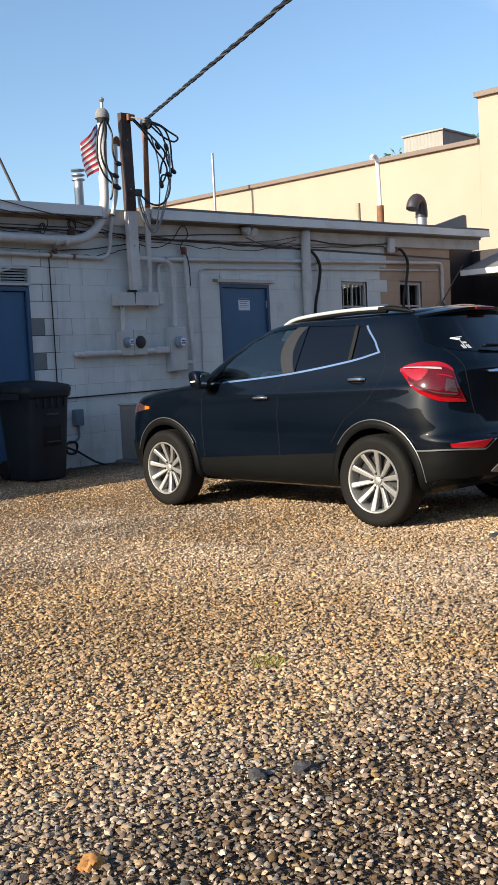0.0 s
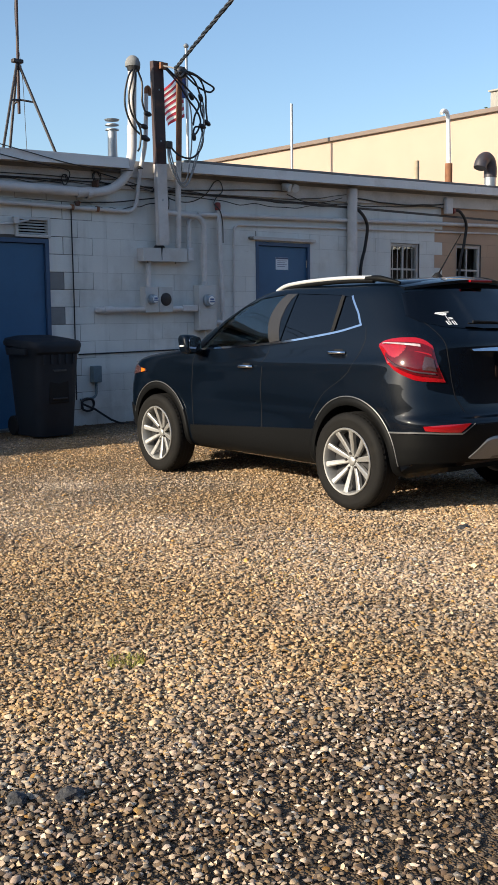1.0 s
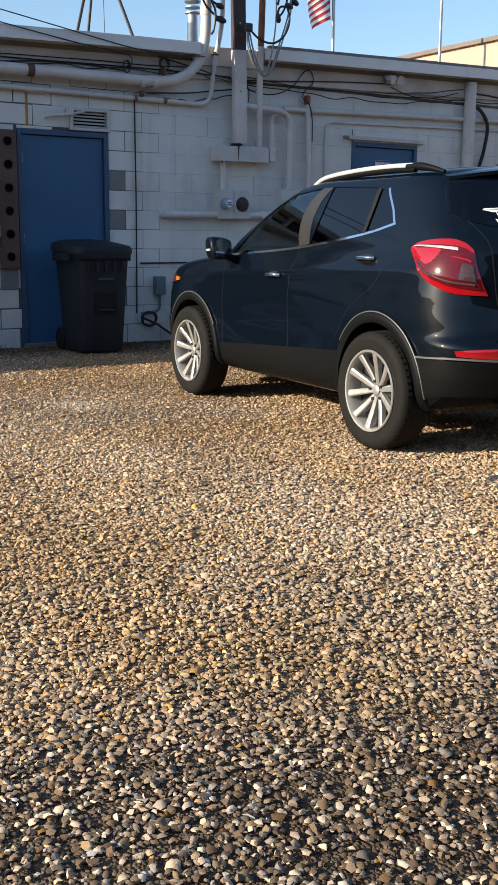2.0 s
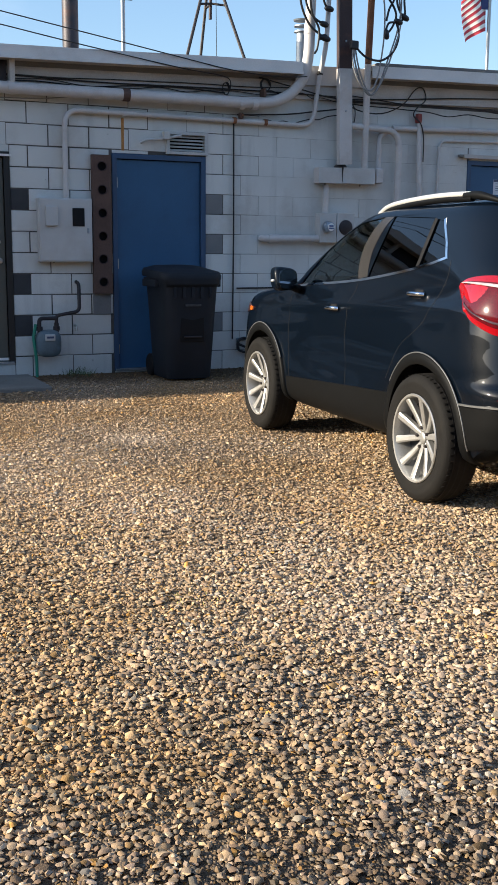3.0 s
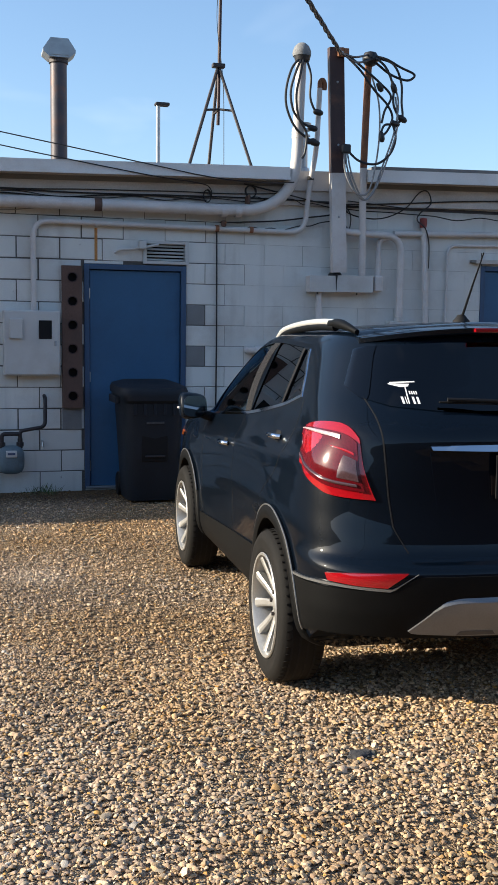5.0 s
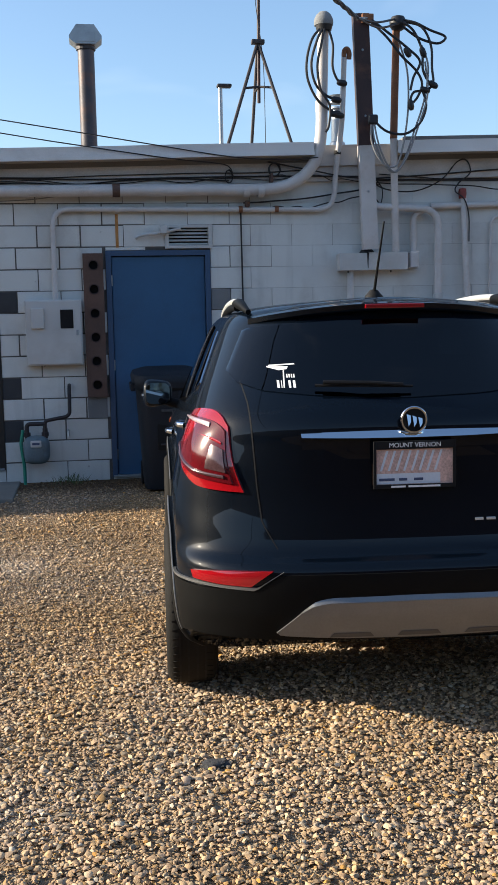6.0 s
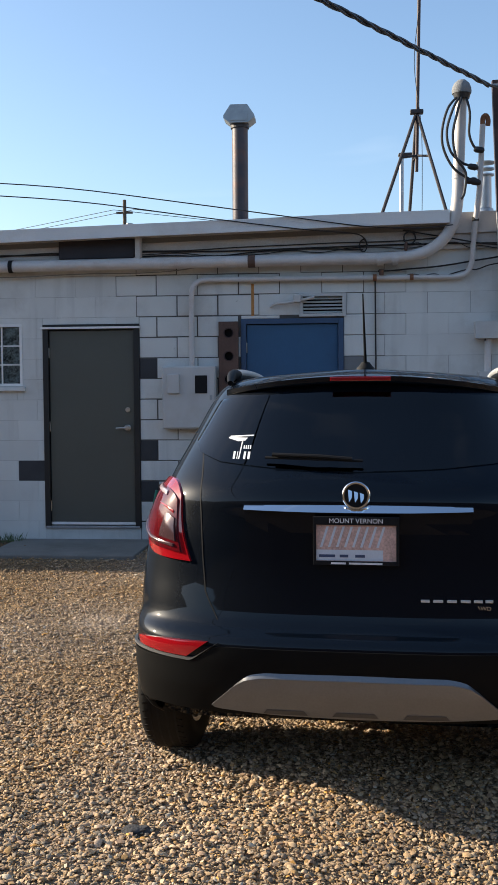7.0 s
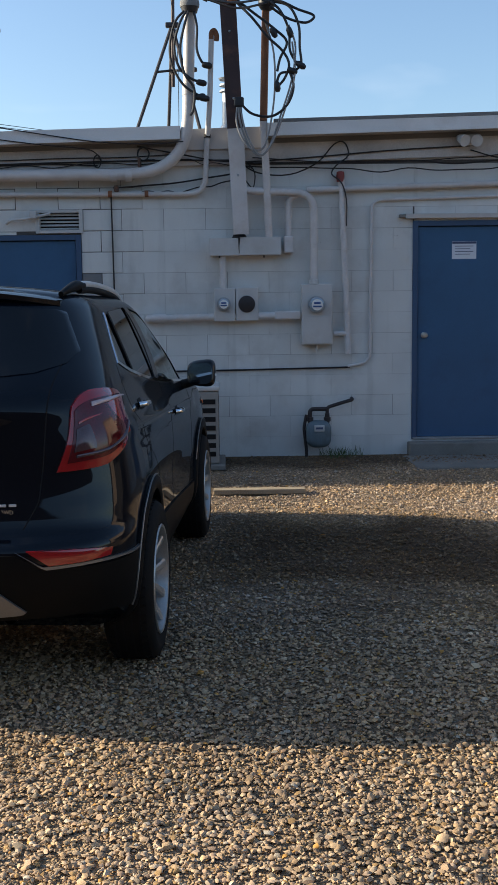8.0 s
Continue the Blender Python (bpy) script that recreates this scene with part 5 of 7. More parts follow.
for a, b, c, e in ((-0.160, -0.149, 0.945, 1.127), (0.149, 0.160, 0.945, 1.127), (-0.149, 0.149, 1.096, 1.127), (-0.149, 0.149, 0.945, 0.960)):
    box(fr, xp - 0.012, xp - 0.0042, a, b, c, e, 0.001)
part("plate_frame", fr, BLACK, pl, "black dealer frame")
face = Matrix(((0, 0, -1, 0), (-1, 0, 0, 0), (0, 1, 0, 0), (0, 0, 0, 1)))
lettering("frame_words", "MOUNT VERNON", 0.025, Matrix.Translation((xp - 0.0125, 0, 1.111)) @ face, DECAL, pl)
for y, w in ((0.065, 0.028), (0.0, 0.026), (-0.058, 0.040)):
    part("frame_bar", B(xp - 0.0132, xp - 0.0122, y - w, y + w, 0.949, 0.956), DECAL, pl)
for y, w in ((0.108, 0.030), (0.045, 0.016), (-0.015, 0.018)):
    part("plate_bar", B(xp - 0.0056, xp - 0.0045, y - w, y + w, 0.974, 0.984), INK, pl)
part("plate_band", B(xp - 0.0044, xp - 0.0041, -0.10, 0.149, 0.962, 1.002), PAPER, pl)
for i in range(8):
    part("plate_stripe", prism([(0.135 - 0.030 * i, 1.012), (0.126 - 0.030 * i, 1.012), (0.101 - 0.030 * i, 1.090), (0.110 - 0.030 * i, 1.090)], xp - 0.0046, xp - 0.0041, "yz"), PAPER, pl)
for y, w in ((-0.255, 0.016), (-0.302, 0.018), (-0.352, 0.018), (-0.402, 0.018), (-0.448, 0.016), (-0.488, 0.014)):
    x = outline(0.815, t_at_y(0.815, abs(y)))[0]
    part("model_bar", B(x - 0.006, x + 0.004, y - w, y + w, 0.810, 0.820, 0.001), RAIL, car)
x = outline(0.79, t_at_y(0.79, 0.47))[0]
lettering("drive_badge", "AWD", 0.022, Matrix.Translation((x - 0.004, -0.468, 0.790)) @ face @ pose(0, 0, 0, 0, -9), CHROME, car, 0.001)
# white window sticker: a small aircraft shape and two bars of words
sy, szz = 0.475, 1.385
st = rear_skin([(sy - 0.052, szz + 0.032), (sy + 0.052, szz + 0.026)], [(sy - 0.050, szz + 0.037), (sy + 0.050, szz + 0.031)], 8, 1, 0.0065, 0.001)
sticker = part("window_sticker", st, DECAL, car, "white rotor-craft sticker")
part("sticker_shape", rear_skin([(sy - 0.018, szz + 0.014), (sy + 0.012, szz + 0.010), (sy + 0.058, szz + 0.022)], [(sy - 0.026, szz + 0.025), (sy + 0.012, szz + 0.025), (sy + 0.058, szz + 0.026)], 8, 2, 0.0065, 0.001), DECAL, sticker)
part("sticker_line", rear_skin([(sy - 0.003, szz - 0.056), (sy + 0.002, szz - 0.056)], [(sy - 0.008, szz + 0.010), (sy - 0.003, szz + 0.010)], 2, 4, 0.0065, 0.001), DECAL, sticker)
for i in range(4):
    part("sticker_bar", rear_skin([(sy - 0.046 + 0.009 * i, szz - 0.018), (sy - 0.041 + 0.009 * i, szz - 0.018)], [(sy - 0.046 + 0.009 * i, szz - 0.004), (sy - 0.041 + 0.009 * i, szz - 0.004)], 2, 2, 0.0065, 0.001), DECAL, sticker)
for y, w in ((-0.046, 0.013), (-0.028, 0.012), (0.006, 0.004), (0.016, 0.012)):
    part("sticker_bar", rear_skin([(sy + y, szz - 0.056), (sy + y + w * 0.75, szz - 0.056)], [(sy + y, szz - 0.028), (sy + y + w * 0.75, szz - 0.028)], 2, 2, 0.0065, 0.001), DECAL, sticker)
wp = part("rear_wiper", T([(-0.655, 0.02, 1.335), (-0.650, 0.15, 1.345), (-0.632, 0.33, 1.350)], 0.008, 8), BLACK, car, "black rear wiper", True)
part("wiper_blade", T([(-0.648, -0.02, 1.328), (-0.644, 0.18, 1.334), (-0.615, 0.36, 1.338)], 0.005, 8), BLACK, wp, smooth=True)
# spoiler with the high brake lamp
sp = bmesh.new()
rows = []
n = 24
for i in range(n + 1):
    y = -0.585 + 1.17 * i / n
    e = (y / 0.585) ** 2
    zt = 1.668 - 0.054 * e
    xt = outline(zt - 0.03, t_at_y(zt - 0.03, abs(y)))[0] - 0.062 * (1 - 0.8 * e)
    rows.append([sp.verts.new(p) for p in ((xt + 0.26, y, zt - 0.004), (xt + 0.10, y, zt + 0.006), (xt, y, zt - 0.012), (xt + 0.004, y, zt - 0.032), (xt + 0.03, y, zt - 0.042), (xt + 0.16, y, zt - 0.050))])
for u, v in zip(rows, rows[1:]):
    for k in range(6):
        sp.faces.new((u[k], u[(k + 1) % 6], v[(k + 1) % 6], v[k]))
sp.faces.new(rows[0])
sp.faces.new(list(reversed(rows[-1])))
spoiler = part("spoiler", sp, PAINT, car, "dark blue roof spoiler", True)
part("high_brake_lamp", B(-0.432, -0.405, -0.122, 0.122, 1.634, 1.652, 0.003), LENS_RED, spoiler, "red high brake lamp")
an = part("antenna", lathe([(0.0, 0.03), (0.018, 0.026), (0.030, 0.010), (0.040, 0.0), (0.042, -0.012)], "z", 18, (0.0, 0.0, 1.695)), BLACK, car, "black roof antenna", True)
part("whip", T([(0.0, 0, 1.70), (-0.12, 0, 1.86), (-0.23, 0, 2.00)], 0.005, 8, radii=[0.007, 0.005, 0.003]), BLACK, an, smooth=True)
# windscreen
ws = bmesh.new()
rows = []
for j in range(9):
    z = 1.160 + (1.585 - 1.160) * j / 8
    row = []
    for i in range(21):
        f = i / 10 - 1
        y = f * (0.735 - 0.155 * j / 8)
        a, b = 2.0, 3.0
        for _ in range(30):
            m = (a + b) / 2
            a, b = (m, b) if outline(z, m)[1] > abs(y) else (a, m)
        row.append((outline(z, a)[0], y, z))
    rows.append(row)
for off in (-0.004, -0.009):
    vs = [[ws.verts.new((x + off, y, z)) for x, y, z in r] for r in rows]
    for r0, r1 in zip(vs, vs[1:]):
        for i in range(20):
            ws.faces.new((r0[i], r0[i + 1], r1[i + 1], r1[i]))
wsc = part("windscreen", ws, CLEAR, car, "curved windscreen", True)
wsc.visible_shadow = False
# cabin
for y in (-0.36, 0.36):
    seat = part("front_seat", B(1.05, 1.60, y - 0.25, y + 0.25, 0.80, 0.92, 0.05), CABIN, car, "dark front seat", True)
    bk = B(1.00, 1.13, y - 0.24, y + 0.24, 0.88, 1.30, 0.05)
    bmesh.ops.rotate(bk, verts=bk.verts, cent=(1.06, 0, 0.9), matrix=Matrix.Rotation(radians(-10), 3, "Y"))
    part("seat_back", bk, CABIN, seat, smooth=True)
    part("head_rest", B(0.92, 1.02, y - 0.13, y + 0.13, 1.33, 1.49, 0.04), CABIN, seat, smooth=True)
bench = part("rear_bench", B(0.10, 0.60, -0.62, 0.62, 0.80, 0.94, 0.05), CABIN, car, "dark rear bench", True)
part("bench_back", B(0.02, 0.16, -0.62, 0.62, 0.90, 1.28, 0.05), CABIN, bench, smooth=True)
for y in (-0.36, 0.36):
    part("head_rest", B(0.0, 0.09, y - 0.12, y + 0.12, 1.29, 1.42, 0.03), CABIN, bench, smooth=True)
part("dashboard", B(1.72, 2.05, -0.70, 0.70, 0.82, 1.12, 0.06), CABIN, car, smooth=True)
part("steering_wheel", T([(1.62 + 0.06 * math.sin(2 * math.pi * i / 24), 0.36 + 0.18 * math.cos(2 * math.pi * i / 24), 1.03 + 0.17 * math.sin(2 * math.pi * i / 24)) for i in range(24)], 0.016, 8, True), BLACK, car, smooth=True)

# wheels
def wheel_parts(parent):
    """Tyre, ten-spoke alloy rim, hub cap, nuts and brake disc; outer face towards +y."""
    R, W = TR, 0.108
    prof = [(0.232, -W * 0.86), (0.262, -W), (0.305, -W * 1.02), (0.332, -W * 0.90), (0.343, -W * 0.70), (0.345, -W * 0.3), (0.345, W * 0.3), (0.343, W * 0.70), (0.332, W * 0.90),
            (0.318, W * 0.985), (0.305, W * 1.02), (0.298, W * 1.035), (0.290, W * 1.02), (0.262, W), (0.248, W * 0.98), (0.232, W * 0.86)]
    tyre = part("tyre", lathe(prof, "y", 64, closed=True), TYRE, parent, "black tyre with dusty tread", True)
    for k, y in enumerate((-0.055, -0.019, 0.019, 0.055)):
        part("tread_groove", lathe([(0.3462, y - 0.0045), (0.3462, y + 0.0045), (0.340, y + 0.0045), (0.340, y - 0.0045)], "y", 48, closed=True), BLACK, tyre)
    lug = bmesh.new()
    for k in range(56):
        a = 2 * math.pi * k / 56
        for sgn in (-1, 1):
            box(lug, -0.0035, 0.0035, sgn * 0.072 - 0.016, sgn * 0.072 + 0.016, 0.3415, 0.3450, 0, Matrix.Rotation(a, 4, "Y") @ Matrix.Rotation(0.25 * sgn, 4, "Z"))
    tagged(part("tread", lug, TYRE, tyre), kind="stuff")
    rim = part("rim", lathe([(0.232, 0.100), (0.240, 0.106), (0.236, 0.112), (0.226, 0.110), (0.220, 0.095), (0.212, 0.0), (0.218, -0.09), (0.232, -0.095)], "y", 56, closed=True), ALLOY, parent, "machined alloy rim with ten spokes", True)
    # dark disc added behind the spokes, filling the openings between them
    part("pocket", lathe([(0.0, 0.016), (0.07, 0.016), (0.16, 0.014), (0.215, 0.012), (0.215, 0.004), (0.0, 0.002)], "y", 40), ALLOY_DARK, rim, "dark disc behind the spokes", True)
    for k in range(5):
        for q in (-1, 1):
            a = 2 * math.pi * k / 5 + q * radians(15)
            bm = bmesh.new()
            rows = []
            for r, w, y in ((0.035, 0.014, 0.048), (0.075, 0.0155, 0.056), (0.13, 0.0180, 0.070), (0.18, 0.0195, 0.086), (0.215, 0.0215, 0.097), (0.228, 0.024, 0.100)):
                tw = q * 0.014 * (r / 0.23) ** 2
                rows.append([bm.verts.new(p) for p in ((tw - w, y - 0.006, r), (tw - w * 0.55, y, r), (tw + w * 0.55, y, r), (tw + w, y - 0.006, r), (tw + w * 0.9, y - 0.035, r), (tw - w * 0.9, y - 0.035, r))])
            for u, v in zip(rows, rows[1:]):
                for i in range(6):
                    bm.faces.new((u[i], u[(i + 1) % 6], v[(i + 1) % 6], v[i]))
            bm.faces.new(rows[0])
            bm.faces.new(list(reversed(rows[-1])))
            bmesh.ops.rotate(bm, verts=bm.verts, cent=(0, 0, 0), matrix=Matrix.Rotation(a, 3, "Y"))
            part("spoke", bm, ALLOY, rim)
    part("hub_cap", lathe([(0.0, 0.060), (0.024, 0.059), (0.032, 0.054), (0.034, 0.042), (0.036, 0.032)], "y", 24), ALLOY, rim, "", True)
    for k in range(5):
        a = 2 * math.pi * k / 5
        part("wheel_nut", lathe([(0.0, 0.064), (0.0095, 0.063), (0.0105, 0.052), (0.0105, 0.042)], "y", 6, (0.055 * math.sin(a), 0, 0.055 * math.cos(a))), DARK_STEEL, rim)
    part("brake_disc", lathe([(0.0, -0.002), (0.15, -0.002), (0.15, -0.022), (0.0, -0.022)], "y", 36), DARK_STEEL, rim)


first = None
for x in (0.0, WB):
    for s in (1, -1):
        m = Matrix.Translation((x, s * 0.856, TR - 0.008)) @ (Matrix.Rotation(math.pi, 4, "Z") if s < 0 else Matrix()) @ Matrix.Rotation(radians({(0.0, 1): 11, (0.0, -1): 40, (WB, 1): 27, (WB, -1): 5}[(x, s)]), 4, "Y")
        if first is None:
            first = new("wheel")
            first.parent = car
            first.empty_display_size = 0.1
            first.matrix_basis = m @ Matrix.Diagonal((1.045, 1.0, 1.045, 1))
            wheel_parts(first)
        else:
            copy_thing(first, m)


# ---- pipes, boxes and meters on the wall ----
def pipe_thing(name, pts, r, material, label, sides=12, category="pipe", bend=0.12):
    ob = part(name, T(bent(pts, bend), r, sides), material, smooth=True)
    return tagged(ob, label, category)


def clamp(parent, x, y, z, r, material=PIPE_PAINT, along="x", w=0.018, name="clamp"):
    return part(name, lathe([(r, -w), (r + 0.006, -w), (r + 0.006, w), (r, w)], along, 16, (x, y, z), True), material, parent)


big = thing("electric_mast", label="thick painted conduit bending up into a service mast", category="conduit")
run = [Vector(p) for p in ((-12, -0.115, 2.79), (-6, -0.115, 2.815), (-2.2, -0.115, 2.84), (0.55, -0.12, 2.852))]
elbow = smooth_path([(0.55, -0.12, 2.852), (0.90, -0.12, 2.856), (1.15, -0.13, 2.885), (1.34, -0.15, 2.985), (1.455, -0.18, 3.15), (1.495, -0.20, 3.36), (1.505, -0.20, 3.60)], 6)
part("conduit", T(run + elbow[1:], 0.056, 16), PIPE_PAINT, big, "grey-white painted conduit", True)
part("mast", T([(1.505, -0.20, 3.60), (1.53, -0.20, 4.36)], 0.052, 16), PIPE_PAINT, big, "grey-white painted mast", True)
part("coupling", T([(1.503, -0.20, 3.56), (1.506, -0.20, 3.66)], 0.060, 16), PIPE_PAINT, big, smooth=True)
for x in (-5.2, -1.57, 0.78, 0.92):
    clamp(big, x, -0.118, 2.843, 0.056, name="coupling", w=0.03)
clamp(big, -0.45, -0.116, 2.848, 0.057, BROWN_STEEL, w=0.035)
clamp(big, -2.83, -0.116, 2.836, 0.057, BLACK, w=0.02)
hood = lathe([(0.050, 0.0), (0.088, 0.005), (0.092, 0.03), (0.088, 0.06), (0.070, 0.10), (0.038, 0.128), (0.0, 0.138)], "z", 20, (1.53, -0.21, 4.34))
part("weather_head", hood, GREY_BLOCK, big, "dull grey weatherhead", True)
part("head_throat", lathe([(0.0, -0.05), (0.07, -0.045), (0.082, 0.0), (0.05, 0.01)], "z", 18, (1.53, -0.225, 4.34)), CABLE, big, smooth=True)
stain = part("rust_streak", B(-0.468, -0.440, -0.0035, -0.001, 2.33, 2.64), RUST_STAIN, big, "orange rust streak")

sc = pipe_thing("small_conduit", [(-1.05, -0.05, 1.84), (-1.05, -0.05, 2.685), (1.64, -0.05, 2.672), (1.665, -0.10, 3.12), (1.70, -0.20, 3.45), (1.725, -0.20, 4.06)], 0.026, PIPE_PAINT, "thin painted conduit from the panel up past the eave", bend=0.16)
part("hook", T(smooth_path([(1.725, -0.20, 4.06), (1.728, -0.20, 4.12), (1.755, -0.20, 4.14), (1.775, -0.20, 4.10), (1.772, -0.20, 4.05)], 4), 0.024, 10), RUST, sc, "rusty hooked end", True)
for x in (-0.45, 0.73, 1.08):
    clamp(sc, x, -0.05, 2.678, 0.026, RUST if x > 0.7 else PIPE_PAINT)
clamp(sc, 1.672, -0.12, 3.20, 0.026, BLACK, "z")

beam = thing("steel_post", label="red-oxide steel channel bolted up the wall beside the mast", category="steel post")
mt = Matrix.Translation((1.985, -0.13, 2.28)) @ Matrix.Rotation(math.atan2(-0.105, 2.17), 4, "Y") @ Matrix.Rotation(radians(2.2), 4, "X")


def channel(z0, z1, s=1):
    bm = bmesh.new()
    box(bm, -0.075, 0.075, *sorted((-0.035 * s, -0.025 * s)), z0, z1)
    box(bm, -0.075, -0.065, *sorted((-0.0249 * s, 0.035 * s)), z0, z1)
    box(bm, 0.065, 0.075, *sorted((-0.0249 * s, 0.035 * s)), z0, z1)
    bmesh.ops.transform(bm, matrix=mt, verts=bm.verts)
    return bm


part("upper_channel", channel(0.98, 2.18), STEEL_RED, beam, "dark red primer steel")
part("lower_channel", channel(0.0, 0.979), PIPE_PAINT, beam, "grey-white painted lower length")
part("top_bracket", B(1.88, 1.99, -0.30, -0.26, 4.36, 4.44, 0.006), RUST, beam)
for z in (0.55, 1.25, 1.85):
    b = lathe([(0.0, -0.010), (0.010, -0.008), (0.012, 0.0)], "y", 8, (0, -0.0355, z))
    bmesh.ops.transform(b, matrix=mt, verts=b.verts)
    part("bolt", b, GALV, beam)

rp = thing("rusty_mast", label="rusty service pipe with a black weatherhead, painted below", category="pipe")
part("lower_pipe", T([(2.25, -0.10, 2.25), (2.225, -0.15, 2.9), (2.205, -0.20, 3.32)], 0.036, 14), PIPE_PAINT, rp, smooth=True)
part("upper_pipe", T([(2.205, -0.20, 3.321), (2.235, -0.20, 4.34)], 0.036, 14), RUST, rp, "orange rusty pipe", True)
part("weather_head", lathe([(0.036, -0.06), (0.055, -0.05), (0.078, -0.02), (0.080, 0.03), (0.060, 0.065), (0.0, 0.085)], "z", 18, (2.245, -0.22, 4.37)), CABLE, rp, "black weatherhead", True)

c1 = pipe_thing("meter_conduit", [(1.925, -0.16, 3.28), (1.925, -0.14, 2.69), (2.685, -0.09, 2.665), (2.685, -0.08, 1.80)], 0.036, PIPE_PAINT, "painted conduit sweeping from the eave down to a meter box", bend=0.18)
clamp(c1, 1.925, -0.145, 2.92, 0.036, GALV, "z", 0.012)
pipe_thing("side_conduit", [(2.44, -0.07, 2.10), (2.44, -0.07, 2.615), (2.56, -0.07, 2.66)], 0.030, PIPE_PAINT, "short painted conduit elbow beside the wire trough", bend=0.08)
tagged(part("pull_box", B(2.395, 2.485, -0.115, -0.002, 2.10, 2.26, 0.012), PIPE_PAINT), "painted pull box at the end of the trough", "box")
long_c = [(2.62, -0.045, 2.700), (5.3, -0.045, 2.765), (7.7, -0.045, 2.83), (9.40, -0.045, 2.87), (9.40, -0.045, 0.2)]
pipe_thing("long_conduit", long_c, 0.030, PIPE_PAINT, "long painted conduit running under the eave")
c5 = pipe_thing("riser_pipe", [(2.955, -0.06, 2.80), (3.02, -0.06, 1.12)], 0.030, PIPE_PAINT, "slightly leaning painted riser pipe with a red cap")
part("cap", lathe([(0.036, -0.05), (0.040, 0.0), (0.036, 0.045), (0.0, 0.055)], "z", 14, (2.945, -0.06, 2.82)), RED_CAP, c5, "weathered red cap", True)
part("side_arm", T([(2.88, -0.06, 1.32), (3.01, -0.06, 1.32)], 0.028, 10), PIPE_PAINT, c5, smooth=True)
pipe_thing("thin_conduit", [(9.3, -0.022, 2.74), (3.255, -0.022, 2.60), (3.235, -0.022, 1.03), (3.02, -0.022, 0.995)], 0.014, PIPE_PAINT, "thin painted conduit round the blue door", 8, bend=0.10)
pipe_thing("wall_cable", [(3.04, -0.02, 0.985), (2.0, -0.02, 0.972), (0.78, -0.02, 0.962)], 0.009, CABLE, "black cable along a block joint", 6, "cable")
pipe_thing("drop_cable", [(0.735, -0.02, 2.66), (0.742, -0.018, 1.6), (0.735, -0.018, 0.42)], 0.008, CABLE, "thin black cable down the wall", 6, "cable")

tr = thing("wire_trough", (1.68, 0, 2.08), label="grey-white painted steel wire trough in two boxes", category="trough")
part("box", B(0.0, 0.276, -0.135, -0.002, 0.0, 0.165, 0.006), PIPE_PAINT, tr)
part("box", B(0.284, 0.68, -0.135, -0.002, 0.004, 0.172, 0.006), PIPE_PAINT, tr)
part("lid_edge", B(-0.004, 0.279, -0.139, -0.1352, 0.0, 0.165, 0.001), GREY_METAL, tr)
part("lid_edge", B(0.281, 0.684, -0.139, -0.1352, 0.004, 0.172, 0.001), GREY_METAL, tr)
part("tar_seal", lathe([(0.075, 0.0), (0.060, 0.025), (0.030, 0.045), (0.012, 0.085), (0.0, 0.09)], "z", 11, (0.285, -0.08, 0.172)), CABLE, tr, "black tar daubed round the post foot")
part("tar_drip", T([(0.282, -0.139, 0.17), (0.279, -0.141, 0.09), (0.281, -0.141, 0.02)], 0.006, 6, radii=[0.012, 0.005, 0.003]), CABLE, tr)
for x in (0.09, 0.52):
    part("screw", lathe([(0.0, -0.022), (0.007, -0.02), (0.007, 0.0)], "z", 8, (x, -0.10, -0.001)), DARK_STEEL, tr)
pipe_thing("trough_nipple", [(1.80, -0.065, 1.77), (1.80, -0.065, 2.08)], 0.032, PIPE_PAINT, "short painted nipple between trough and meter box")
hpipe = pipe_thing("low_conduit", [(1.07, 0.03, 1.485), (1.07, -0.075, 1.485), (2.54, -0.075, 1.503)], 0.036, PIPE_PAINT, "painted horizontal conduit coming out of the wall", bend=0.07)
part("coupling", T([(1.12, -0.075, 1.486), (1.24, -0.075, 1.488)], 0.043, 14), PIPE_PAINT, hpipe, smooth=True)
part("body_box", B(2.30, 2.55, -0.115, -0.038, 1.46, 1.545, 0.015), PIPE_PAINT, hpipe)


def meter_dial(parent, x, y, z, r):
    d = part("meter_glass", lathe([(r, 0.0), (r, -0.05), (r * 0.9, -0.075), (r * 0.5, -0.085), (0.0, -0.086)], "y", 24, (x, y, z)), METER_GLASS, parent, "clear meter dome", True)
    part("meter_ring", lathe([(r + 0.001, -0.004), (r + 0.010, -0.004), (r + 0.010, -0.022), (r + 0.001, -0.022)], "y", 24, (x, y, z), True), GALV, parent, "", True)
    part("meter_face", lathe([(0.0, -0.0885), (r * 0.72, -0.0875), (r * 0.72, -0.0862), (0.0, -0.0872)], "y", 20, (x, y, z)), WHITE, d)
    part("display_bar", B(x - r * 0.42, x + r * 0.42, y - 0.094, y - 0.0890, z + r * 0.08, z + r * 0.34), BLUE_INK, d)
    part("label_bar", B(x - r * 0.55, x + r * 0.55, y - 0.093, y - 0.0890, z - r * 0.32, z - r * 0.12), BLUE_INK, d)


METER_GLASS = mat("meter_dome", (0.30, 0.36, 0.42), 0.08, 0.2, var=0.05, scale=9, bump=0.0, coat=1.0)
BLUE_INK = mat("blue_label", (0.03, 0.08, 0.25), 0.5, var=0.1, scale=20, bump=0.0)
mb1 = thing("meter_box", (1.71, 0, 1.45), label="double electric meter box, one meter and one blanked socket", category="meter")
part("housing", B(0.0, 0.205, -0.115, -0.002, 0.0, 0.318, 0.006), GREY_METAL, mb1)
part("housing", B(0.212, 0.43, -0.115, -0.002, 0.004, 0.322, 0.006), GREY_METAL, mb1)
